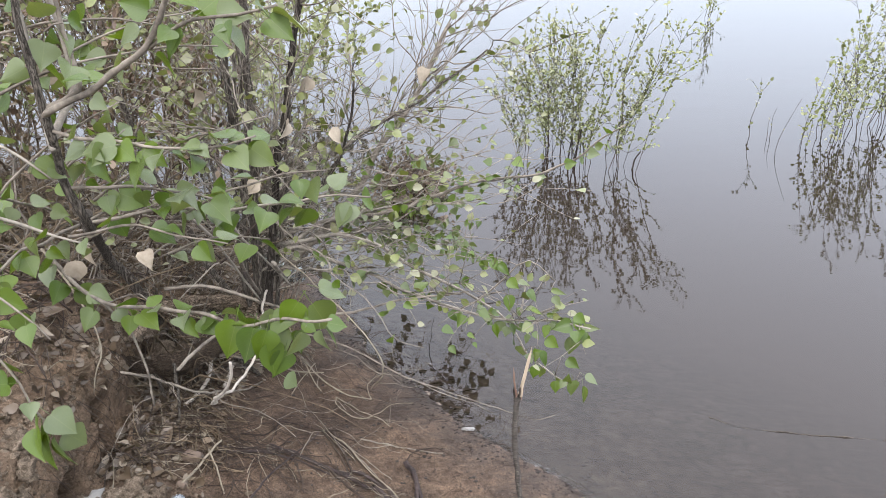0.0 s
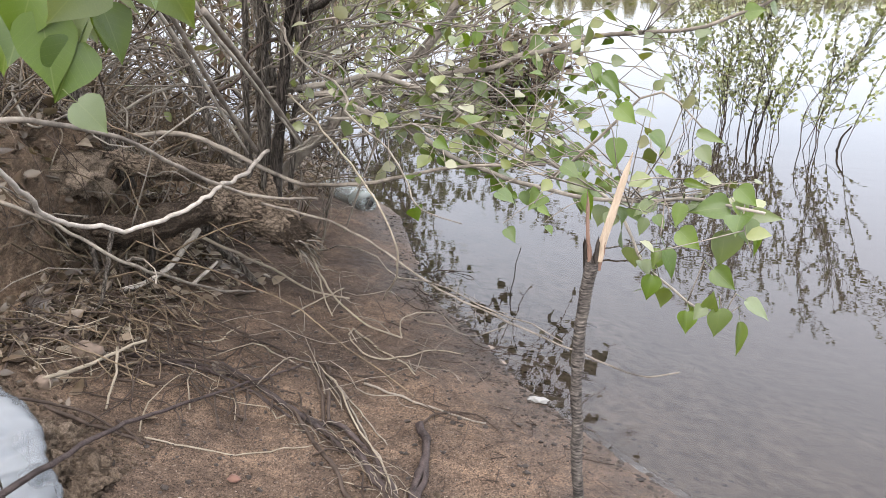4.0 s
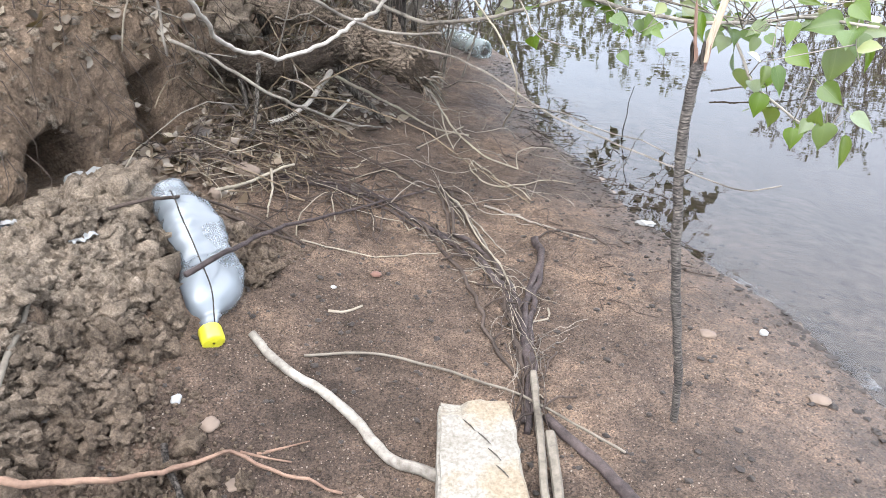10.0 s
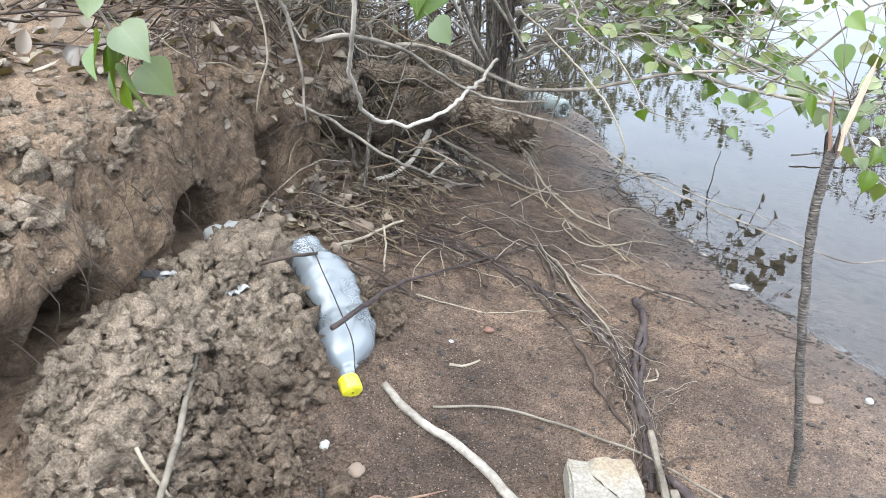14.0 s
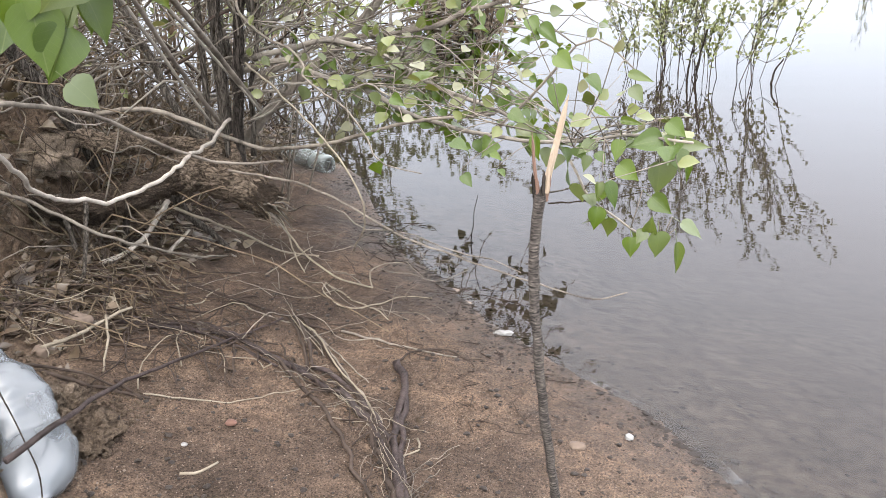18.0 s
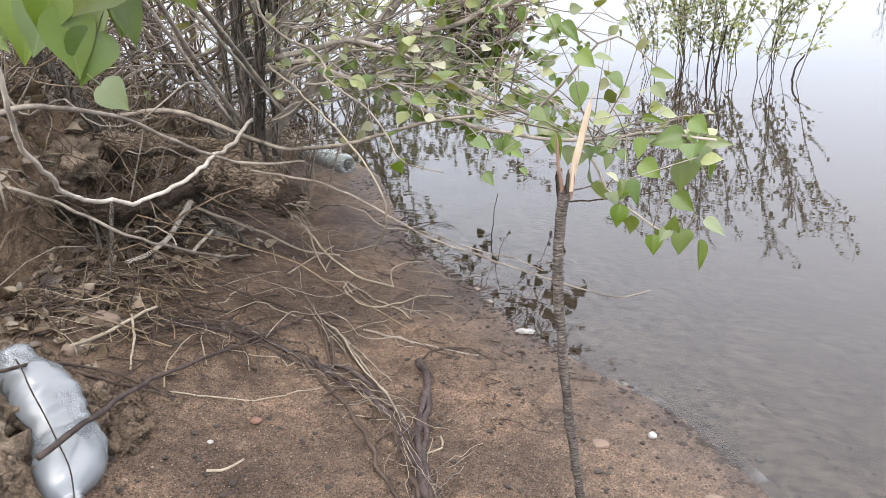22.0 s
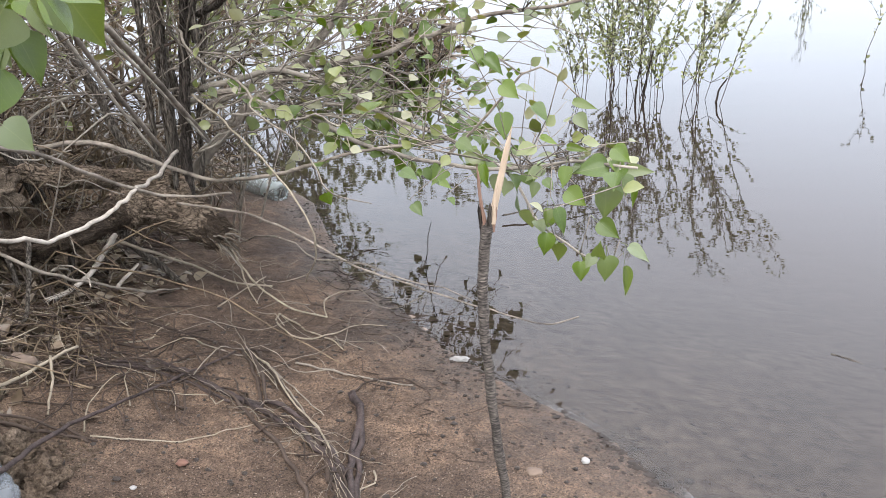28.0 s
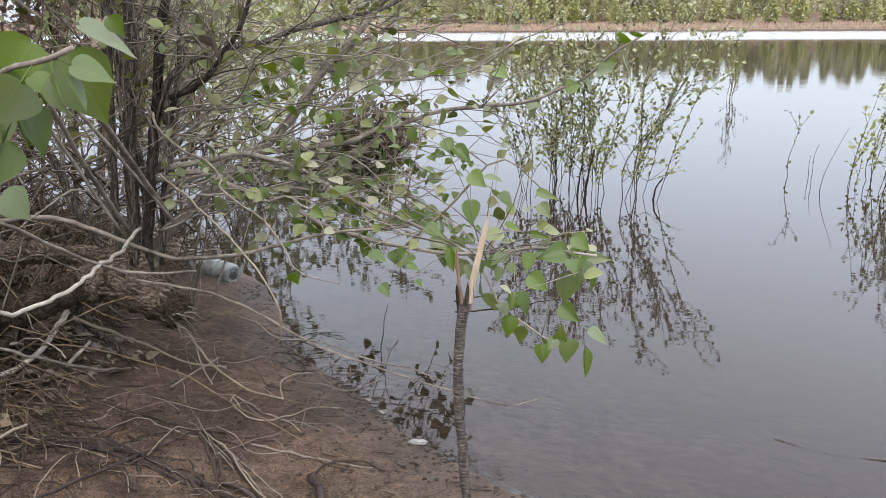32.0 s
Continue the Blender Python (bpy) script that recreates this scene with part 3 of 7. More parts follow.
def wobble(pts, amount, scale, seed):
    """Lets a line waver, less at its start."""
    out = []
    for i, p in enumerate(pts):
        q = p * scale + Vector((seed * 3.1, seed * 1.7, seed))
        k = amount * min(1.0, i / 3.0)
        out.append(p + Vector((noise.noise(q), noise.noise(q + Vector((9, 0, 0))), noise.noise(q + Vector((0, 9, 0))))) * k)
    return out


def taper(n, r0, r1):
    return [r0 + (r1 - r0) * i / max(1, n - 1) for i in range(n)]


def rod(geo, pts, r0, r1, sides=6, step=0.03, wav=0.006, seed=1, rough=0.15, scale=14):
    L = wobble(spline(pts, step), wav, scale, seed)
    geo.tube(L, taper(len(L), r0, r1), sides, True, rough, seed)
    return L

# ---- the ground: riverbed, beach, eroded bank, one sheet to the horizon ----
SHORE = ((-400, 60), (-60, 9), (-6, 2.0), (-0.5, 1.1), (0.6, 0.9), (1.2, 0.75), (1.55, 0.60), (1.77, 0.475), (1.99, 0.33), (2.1, 0.20), (2.32, -0.04),
         (2.55, -0.20), (2.75, -0.40), (3.08, -0.54), (3.42, -0.70), (3.63, -0.90), (4.2, -1.5), (5.0, -3.0), (9, -10), (40, -60), (3000, -900))
FOOT = ((-400, 40), (-60, 4), (-6, -0.5), (-0.5, -0.80), (0.8, -0.80), (1.2, -0.85), (1.5, -0.92), (1.9, -1.0), (2.3, -1.05), (2.6, -1.15), (3.0, -1.3),
        (3.6, -1.7), (4.2, -2.3), (5.0, -4.0), (9, -12), (40, -66), (3000, -960))
BEACH = ((0, 0), (0.1, 0.014), (0.28, 0.042), (0.5, 0.062), (0.68, 0.105), (0.78, 0.14), (0.9, 0.19), (1.0, 0.225))


def lerp(table, t):
    return float(np.interp(t, [a for a, _ in table], [b for _, b in table]))


def mound(x, y):
    """Crumbled soil that has slid from the bank."""
    y = min(6.0, max(-6.0, y))
    near = 0.92 + 0.8 * max(0.0, min(0.25, -0.68 - x))
    side = 1 / (1 + math.exp(-(y - near) / 0.03)) / (1 + math.exp((y - 1.62) / 0.07))
    return 0.115 * math.exp(-((x + 0.79) / 0.20) ** 2) * side


def ground_z(x, y):
    """Height of the beach and the bed near the shore."""
    s, b = lerp(SHORE, y), lerp(FOOT, y)
    if x > s:
        return -min(2.0, 0.10 * (x - s) + 0.02 * (x - s) ** 2)
    return lerp(BEACH, (s - x) / (s - b)) + mound(x, y)


def hollow(y):
    """How far the bank is eaten out under its lip."""
    return 0.03 * math.exp(-((y - 1.5) / 0.6) ** 4) + 0.40 * math.exp(-((y - 1.91) / 0.042) ** 4) + 0.26 * math.exp(-((y - 1.60) / 0.070) ** 4) + 0.26 * math.exp(-((y - 1.22) / 0.07) ** 4) + 0.24 * math.exp(-((y - 0.98) / 0.13) ** 4)


def build_ground():
    ys = [-400, -120, -40, -15, -6, -3, -1.5, -0.7, -0.2, 0.1, 0.3] + list(np.arange(0.45, 0.8, 0.03)) + list(np.arange(0.8, 1.05, 0.0125)) + list(np.arange(1.05, 2.1, 0.0085)) + list(np.arange(2.1, 3.0, 0.0125)) \
        + list(np.arange(3.0, 4.4, 0.04)) + [4.6, 5, 5.6, 6.5, 8, 11, 16, 24, 36, 55, 80, 105, 120, 128, 131, 134, 138, 145, 160, 200, 400, 1000, 3000]
    bed = list(np.linspace(0, 1, 45) ** 2.2 * 3.0) + [4, 6, 9, 14, 25, 45, 80, 150, 300, 700]
    beach = list(np.linspace(0, 1, 130))[1:]
    face = 110
    top = [0.04, 0.09, 0.14, 0.2, 0.27, 0.35, 0.45, 0.6, 0.8, 1.1, 1.5, 2.2, 3.5, 6, 12, 30, 100, 400, 1000]
    verts, faces = [], []
    width = len(bed) + len(beach) + face + len(top)
    for y in ys:
        s, b = lerp(SHORE, y), lerp(FOOT, y)
        h = hollow(y)
        far = max(0.0, min(1.0, (y - 129) / 6))
        steep = min(1.0, max(0.15, (3.2 - y) / 1.0))
        row = []
        for u in reversed(bed):
            x = s + u
            z = ground_z(x, y) - 0.0005
            row.append((x, y, z * (1 - far) + far * min(14.0, 0.6 + 0.10 * max(0, y - 131))))
        for w in beach:
            x = s + (b - s) * w
            row.append((x, y, lerp(BEACH, w) + mound(x, y) + far * 1.5))
        m0 = mound(b, y)
        prof = ((0, 0.225 + m0), (-0.03, 0.25 + m0 * 0.75), (-0.05, 0.25 + m0 * 0.4), (-0.062 - h, 0.262), (-0.068 - h * 1.1, 0.30), (-0.070 - h * 0.5, 0.345),
                (-0.08, 0.41), (-0.095, 0.46), (-0.115, 0.52), (-0.155, 0.58), (-0.21, 0.62))
        low = 0.05 * math.exp(-((y - 1.89) / 0.10) ** 2)
        line = spline([(x, 0, z - (low if 2 <= i <= 4 else 0)) for i, (x, z) in enumerate(prof)], 0.008)
        for k in range(face):
            p = line[min(len(line) - 1, int(k * (len(line) - 1) / (face - 1)))]
            row.append((b + p.x, y, 0.225 + (p.z - 0.225) * steep + far * 1.5))
        for u in top:
            row.append((b - 0.21 - u, y, 0.225 + 0.395 * steep + 0.10 * min(u, 3) + min(3, 0.004 * u) + far * 1.5))
        for x, y0, z in row:
            p = Vector((x, y0, z))
            if 0.3 < y0 < 4.4 and -2.6 < x < 1.6:
                if z < 0.002:
                    z += 0.010 * noise.noise(p * 7) * min(1, -z / 0.02) + 0.003 * noise.noise(p * 30)
                else:
                    rise = min(1.0, z / 0.05)
                    z += rise * (0.010 * noise.noise(p * 4) + 0.0045 * noise.noise(p * 19) + 0.0025 * noise.noise(p * 55))
                    if z > 0.16:
                        k = min(1.0, (z - 0.16) / 0.12)
                        d = k * (0.050 * noise.noise(p * 6 + Vector((3, 1, 0))) - 0.050 * max(0, 0.16 - abs(noise.noise(p * 8 + Vector((0, 0, 5))))) * 4 * max(0, noise.noise(p * 5) + 0.3) + 0.016 * abs(noise.noise(p * 16)) + 0.010 * noise.noise(p * 30) + 0.007 * noise.noise(p * 62) + 0.005 * noise.noise(p * 110))
                        z += d * 0.7
                        x += d * 1.1
            verts.append((x, y0, z))
    n = len(ys)
    for j in range(n - 1):
        for i in range(width - 1):
            a = j * width + i
            faces.append((a, a + width, a + width + 1, a + 1))
    me = bpy.data.meshes.new("ground")
    me.from_pydata(verts, [], faces)
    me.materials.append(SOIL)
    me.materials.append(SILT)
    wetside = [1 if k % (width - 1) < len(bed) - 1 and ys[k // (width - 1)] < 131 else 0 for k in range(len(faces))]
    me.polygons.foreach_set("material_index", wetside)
    me.polygons.foreach_set("use_smooth", [True] * len(me.polygons))
    me.update()
    return tagged(new("ground", me), "damp brown sandy beach with a crumbling eroded soil bank", "ground", kind="structure")


ground = build_ground()

bpy.context.view_layer.update()
GROUND_EVAL = ground


def ray_down(x, y):
    """The ground below a place: point and normal."""
    hit, place, normal, *_ = GROUND_EVAL.ray_cast((x, y, 3.0), (0, 0, -1))
    return (place, normal) if hit else (Vector((x, y, ground_z(x, y))), Vector((0, 0, 1)))


g = Geo()
g.v = [(-900, -200, 0), (700, -200, 0), (900, 134, 0), (-900, 134, 0)]
g.f = [(0, 1, 2, 3)]
water = tagged(part("water", g, WATER), "calm grey river water, clear over silt at the rim", "water", kind="structure")
water.visible_shadow = False

# ---- small things on the beach ----
def solid(name, color, rough=0.5, **extra):
    m, nt, p = nodes_of(name)
    n = noise_tex(nt, 70, 4, 0.6)
    c = ramp(nt, n.outputs[0], ((0.3, tuple(v * 0.8 for v in color)), (0.7, color)))
    nt.links.new(c.outputs[0], p.inputs["Base Color"])
    p.inputs["Roughness"].default_value = rough
    for key, value in extra.items():
        p.inputs[key.replace("_", " ")].default_value = value
    return m


def brick_mat():
    m, nt, p = nodes_of("white_brick")
    big, fine = noise_tex(nt, 9, 4, 0.6), noise_tex(nt, 160, 4, 0.7)
    base = ramp(nt, fine.outputs[0], ((0.3, (0.080, 0.070, 0.054)), (0.6, (0.150, 0.137, 0.116))))
    stain = ramp(nt, big.outputs[0], ((0.36, (0.72, 0.70, 0.66)), (0.48, (1, 1, 1)), (0.60, (0.95, 0.82, 0.62)), (0.75, (0.75, 0.50, 0.28))))
    nt.links.new(mix(nt, "MULTIPLY", 0.8, base.outputs[0], stain.outputs[0]), p.inputs["Base Color"])
    p.inputs["Roughness"].default_value = 0.95
    b = bump(nt, p, big.outputs[0], 0.5, 0.01)
    bump(nt, p, fine.outputs[0], 0.6, 0.002, b)
    return m


def film_mat(name, tint, milk):
    """Thin clear plastic, clouded inside; milk: how clouded."""
    m, nt, p = nodes_of(name)
    p.inputs["Base Color"].default_value = (*tint, 1)
    p.inputs["Roughness"].default_value = 0.26
    n = noise_tex(nt, 7, 2, 0.5)
    bump(nt, p, n.outputs[0], 0.25, 0.004)
    tr = add(nt, "ShaderNodeBsdfTransparent", Color=(0.96, 0.98, 1.0, 1))
    r = ramp(nt, n.outputs[0], ((0.30, (milk * 0.6,) * 3), (0.65, (min(1.0, milk * 1.3),) * 3)))
    ms = nt.nodes.new("ShaderNodeMixShader")
    nt.links.new(r.outputs[0], ms.inputs[0])
    nt.links.new(tr.outputs[0], ms.inputs[1])
    nt.links.new(p.outputs[0], ms.inputs[2])
    nt.links.new(ms.outputs[0], nt.nodes["Material Output"].inputs["Surface"])
    return m


BRICK = brick_mat()
PLASTIC = film_mat("clouded_plastic", (0.112, 0.122, 0.131), 0.90)
PLASTIC_CLEAR = film_mat("clear_plastic", (0.19, 0.215, 0.205), 0.6)
YELLOW = solid("yellow_plastic", (0.40, 0.37, 0.02), 0.38)
BLACK = solid("black_plastic", (0.02, 0.02, 0.022), 0.4)
WHITE = solid("white_foam", (0.20, 0.197, 0.187), 0.8)
STONE_TAN = solid("tan_stone", (0.10, 0.072, 0.052), 0.85)
STONE_GREY = solid("grey_stone", (0.06, 0.056, 0.052), 0.85)
STONE_RED = solid("red_stone", (0.10, 0.05, 0.034), 0.85)
GLASS_GREEN = solid("green_glass", (0.006, 0.040, 0.026), 0.3, Transmission_Weight=0.6, IOR=1.5)


def frame_of(a, b, up=(0, 0, 1)):
    """A pose at a whose y axis runs to b."""
    y = (Vector(b) - Vector(a)).normalized()
    x = y.cross(Vector(up)).normalized()
    return Matrix.Translation(a) @ Matrix((x, y, x.cross(y))).transposed().to_4x4()


def lathe(profile, m, sides=28, dent=None):
    """Rings of (distance along y, radius), turned round m's y axis; dent shapes each point."""
    geo = Geo()
    for i, (d, r) in enumerate(profile):
        for k in range(sides):
            a = 2 * math.pi * k / sides
            p = Vector((r * math.cos(a), d, r * math.sin(a)))
            if dent:
                p = dent(p)
            geo.v.append((m @ p)[:])
    for i in range(len(profile) - 1):
        for k in range(sides):
            a, b = i * sides + k, i * sides + (k + 1) % sides
            geo.f.append((a, b, b + sides, a + sides))
    geo.f.append(tuple(range(sides)))
    geo.f.append(tuple(reversed(range((len(profile) - 1) * sides, len(profile) * sides))))
    return geo


# the white brick
def brick():
    bm = bmesh.new()
    bmesh.ops.create_cube(bm, size=1)
    bmesh.ops.scale(bm, vec=(0.118, 0.205, 0.064), verts=bm.verts)
    bmesh.ops.bevel(bm, geom=bm.edges[:], offset=0.004, segments=2, affect="EDGES")
    bmesh.ops.subdivide_edges(bm, edges=bm.edges[:], cuts=9, use_grid_fill=True)
    for v in bm.verts:
        v.co.x *= 1 - 0.8 * v.co.y
        edge = sum(abs(abs(c) - h) < 0.008 for c, h in zip(v.co, (0.059, 0.1025, 0.032)))
        chip = max(0.0, noise.noise(v.co * 38 + Vector((4, 0, 0))))
        d = 0.0016 * noise.noise(v.co * 90) + 0.0022 * noise.noise(v.co * 24)
        v.co += v.co.normalized() * (d - (0.010 * chip if edge >= 2 else 0))
        if v.co.y > 0.06 and v.co.x < -0.02:
            v.co.z -= 0.018 * (v.co.y - 0.06) / 0.04 * max(0, noise.noise(v.co * 15) + 0.3)
    me = bpy.data.meshes.new("brick")
    bm.to_mesh(me)
    bm.free()
    me.materials.append(BRICK)
    me.polygons.foreach_set("use_smooth", [False] * len(me.polygons))
    ob = tagged(new("brick", me), "chipped white sand-lime brick with rusty stains on the sand", "brick")
    ob.matrix_world = pose(-0.081, 1.360, 0.074, 2, 7, 25)
    gouge = Geo()
    for i, (x, y) in enumerate(((0.0, 0.03), (0.012, 0.0), (0.02, -0.03), (-0.02, 0.055))):
        a = Vector((x, y, 0.0335))
        gouge.tube([a, a + Vector((0.01, -0.012, 0)), a + Vector((0.016, -0.022, 0))], [0.0006, 0.0013, 0.0005], 4)
    sub = part("scratch", gouge, BARK, None, "dark scratch marks")
    sub.parent = ob
    return ob


brick()

# the crushed bottle with the yellow cap
NECK, END = Vector((-0.555, 1.394, 0.180)), Vector((-0.778, 1.585, 0.290))
bottle = thing("plastic_bottle", (-0.66, 1.48, 0.2), "crushed clouded plastic bottle with a yellow cap, half buried in soil", "bottle")
mb = frame_of(NECK, END)
LEN = (END - NECK).length


def crush(p):
    t = p.y / LEN
    q = p.copy()
    q.z *= 0.86 - 0.36 * math.exp(-((t - 0.48) / 0.11) ** 2)
    q.x *= 1 - 0.20 * math.exp(-((t - 0.50) / 0.10) ** 2) - 0.22 * max(0, t - 0.6) / 0.4
    q.x *= 1 + 0.10 * math.exp(-((t - 0.3) / 0.2) ** 2)
    s = Vector((q.x * 16, q.y * 22, q.z * 16))
    return q + Vector((0.5, 0, 1)) * (0.011 * noise.noise(s) + 0.006 * abs(noise.noise(s * 1.7)) + 0.003 * noise.noise(s * 2.6)) + Vector((0.035 * math.sin(t * 3.0), 0, -0.012 * math.sin(t * 6)))


prof = [(-0.004, 0.0125), (0.012, 0.0125), (0.016, 0.017), (0.020, 0.013), (0.026, 0.018), (0.034, 0.032), (0.046, 0.043), (0.062, 0.049), (0.08, 0.0515), (0.10, 0.052)]
y0 = 0.10
while y0 < LEN - 0.03:
    prof += [(y0 + 0.008, 0.0515), (y0 + 0.013, 0.0495), (y0 + 0.019, 0.0495), (y0 + 0.024, 0.0515)]
    y0 += 0.024
prof += [(LEN - 0.012, 0.050), (LEN - 0.004, 0.044), (LEN, 0.034), (LEN - 0.006, 0.02)]
part("bottle_body", lathe(prof, mb, 64, crush), PLASTIC, bottle, "dented translucent bottle body")
cap = Geo()
mc = frame_of(NECK + (NECK - END).normalized() * 0.002, NECK - (END - NECK).normalized() * 0.05)
caps = [(0.0, 0.0180), (0.004, 0.0190), (0.024, 0.0190), (0.0275, 0.0178), (0.0288, 0.0150), (0.0292, 0.009), (0.0292, 0.002)]
part("cap", lathe(caps, mc, 40, lambda p: p * (1 + (0.02 if int(math.atan2(p.z, p.x) * 20) % 2 else 0))), YELLOW, bottle, "bright yellow ridged screw cap")
wire = Geo()
rod(wire, ((-0.70, 1.53, 0.345), (-0.640, 1.487, 0.315), (-0.585, 1.445, 0.275), (-0.555, 1.42, 0.25), (-0.53, 1.385, 0.205)), 0.0013, 0.0011, 5, 0.015, 0.008, 3)
tagged(part("black_twig", wire, BARK_DARK), "thin black dead twig lying across the crushed bottle", "twig")

# the clear bottle in the shallows
bottle_two = thing("plastic_bottle", (-0.97, 3.46, 0.0), "clear plastic bottle with a black cap floating by the log", "bottle")
ma = frame_of((-1.09, 3.545, 0.055), (-0.80, 3.38, 0.045))
prof = [(0.0, 0.0125), (0.018, 0.0125), (0.03, 0.017), (0.055, 0.034), (0.085, 0.043), (0.10, 0.0445)]
y0 = 0.10
while y0 < 0.28:
    prof += [(y0 + 0.01, 0.0445), (y0 + 0.016, 0.042), (y0 + 0.022, 0.042), (y0 + 0.03, 0.0445)]
    y0 += 0.03
prof += [(0.315, 0.043), (0.325, 0.036), (0.322, 0.02)]
part("bottle_body", lathe(prof, ma, 28), PLASTIC_CLEAR, bottle_two, "clear ribbed bottle body")
part("cap", lathe([(-0.016, 0.0145), (-0.014, 0.0155), (0.0, 0.0155), (0.003, 0.0145)], ma, 24), BLACK, bottle_two, "black screw cap")
part("cap_ring", lathe([(0.003, 0.0152), (0.006, 0.0155), (0.009, 0.0152)], ma, 24), WHITE, bottle_two, "white tamper ring")

# the broken sapling
sapling = thing("broken_sapling", (0.159, 1.584, 0.04), "upright broken-off sapling stem with a torn pale top, stuck in sand", "sapling")
g = Geo()
line = wobble(spline(((0.163, 1.582, 0.02), (0.161, 1.585, 0.126), (0.140, 1.60, 0.287), (0.129, 1.62, 0.405), (0.124, 1.64, 0.499), (0.132, 1.66, 0.590)), 0.012), 0.002, 30, 2)
radii = [0.0060 + 0.0016 * i / len(line) + (0.0012 if i % 9 == 0 else 0) for i in range(len(line))]
g.tube(line, radii, 14, True, 0.10, 3)
STEM = ringed_bark("sapling_bark", (0.012, 0.010, 0.009), (0.105, 0.092, 0.080))
part("stem", g, STEM, sapling, "grey-brown bark with pale marks")


def sliver(a, b, width, thick, lean, material, name, label, seed):
    """A torn strip of wood that narrows to a ragged point."""
    geo = Geo()
    m = frame_of(a, b, lean)
    L = (Vector(b) - Vector(a)).length
    n = 12
    for i in range(n + 1):
        t = i / n
        w = width * (1 - 0.25 * t) * (1 if t < 0.8 else max(0.12, (1 - t) / 0.2)) * (1 + 0.15 * noise.noise((t * 6, seed, 0)))
        o = 0.25 * width * noise.noise((t * 3, seed, 5))
        for x, z in ((-w, 0), (-w * 0.4, thick), (w * 0.5, thick * 0.9), (w, 0), (0, -thick)):
            geo.v.append((m @ Vector((x + o, t * L, z)))[:])
    for i in range(n):
        for k in range(5):
            p, q = i * 5 + k, i * 5 + (k + 1) % 5
            geo.f.append((p, q, q + 5, p + 5))
    part(name, geo, material, sapling, label, False)


sliver((0.136, 1.660, 0.583), (0.166, 1.68, 0.712), 0.0052, 0.0026, (0.3, -1, 0.2), WOOD_RAW, "splinter", "long torn splinter of pale raw wood", 1)
RED_BARK = solid("red_bark", (0.13, 0.075, 0.052), 0.8)
sliver((0.127, 1.657, 0.586), (0.120, 1.662, 0.668), 0.0026, 0.0018, (0.3, -1, 0.2), RED_BARK, "splinter", "short reddish torn splinter", 2)
sliver((0.140, 1.655, 0.586), (0.146, 1.66, 0.640), 0.0034, 0.002, (0.3, -1, 0.2), WOOD_RAW, "splinter", "short torn splinter of raw wood", 4)
for k, (dx, dy, up, out) in enumerate(((-0.007, -0.003, 0.022, -0.004), (-0.003, -0.006, 0.016, -0.001), (0.003, -0.006, 0.026, 0.002), (0.007, -0.002, 0.018, 0.006), (0.005, 0.004, 0.014, 0.004), (-0.006, 0.004, 0.02, -0.003), (0.0, -0.007, 0.009, 0.003))):
    sliver((0.132 + dx, 1.659 + dy, 0.574), (0.132 + dx + out, 1.659 + dy, 0.592 + up), 0.0030, 0.0014, (0.3, -1, 0.2), (BARK_DARK, RED_BARK)[k % 2], "bark_shred", "ragged bark shred at the break", 10 + k)


# pebbles, chips and scraps
def pebble(name, label, category, material, x, y, r, squash, seed, lift=0.4, group=""):
    geo = Geo()
    geo.ball((0, 0, 0), r, random.Random(seed), squash, 0.5 if name.startswith("foam") else 0.18, 3)
    ob = tagged(part(name, geo, material), label, category, group)
    ob.location = (x, y, ground_z(x, y) + r * squash[2] * lift)
    return ob


pebble("foam_scrap", "white foam scrap at the water's edge", "foam", WHITE, 0.005, 2.262, 0.016, (1.15, 0.6, 0.42), 1, 0.7)
pebble("pebble", "small white pebble on wet sand", "pebble", WHITE, 0.282, 1.894, 0.0085, (1, 0.9, 0.75), 2)
pebble("pebble", "flat brown pebble on wet sand", "pebble", STONE_TAN, 0.187, 1.839, 0.0135, (1.1, 0.9, 0.5), 3)
pebble("pebble", "smooth white pebble on dark soil", "pebble", WHITE, -0.345, 1.150, 0.0115, (1.1, 0.9, 0.35), 4)
pebble("pebble", "tan stone chip on dark soil", "pebble", STONE_TAN, -0.365, 1.178, 0.0125, (1.1, 0.9, 0.35), 5)
pebble("pebble", "tiny white pebble on sand", "pebble", WHITE, -0.481, 1.652, 0.0055, (1.2, 0.9, 0.6), 6)
pebble("pebble", "small pale pebble by the soil mound", "pebble", WHITE, -0.512, 1.254, 0.0085, (0.9, 1.1, 0.8), 7)
pebble("pebble", "grey pebble on dark soil", "pebble", STONE_GREY, -0.431, 1.034, 0.013, (1, 1, 0.8), 8)
pebble("pebble", "dark red pebble on dark soil", "pebble", STONE_RED, -0.35, 1.115, 0.012, (1.2, 1, 0.5), 9)
pebble("pebble", "small orange stone on sand", "pebble", STONE_RED, -0.436, 1.74, 0.010, (1.2, 0.8, 0.5), 10)
pebble("pebble", "brown stone by the pale stick", "pebble", STONE_TAN, -0.45, 1.245, 0.014, (1.1, 1, 0.6), 11)
pebble("pebble", "pale pebble at the rim of the beach", "pebble", STONE_TAN, 0.377, 1.735, 0.014, (1.2, 0.9, 0.5), 12)
pebble("stone", "rounded pale stone in the twig drift", "stone", STONE_TAN, -0.835, 1.894, 0.028, (1.2, 0.8, 0.8), 13, 0.5)
pebble("stone", "small tan stone in the twig drift", "stone", STONE_TAN, -0.815, 1.76, 0.016, (0.9, 0.9, 1.0), 14, 0.5)
pebble("stone", "dark stone in the shallows", "stone", STONE_GREY, 0.47, 1.87, 0.007, (1.2, 1, 0.6), 15, 0.5)
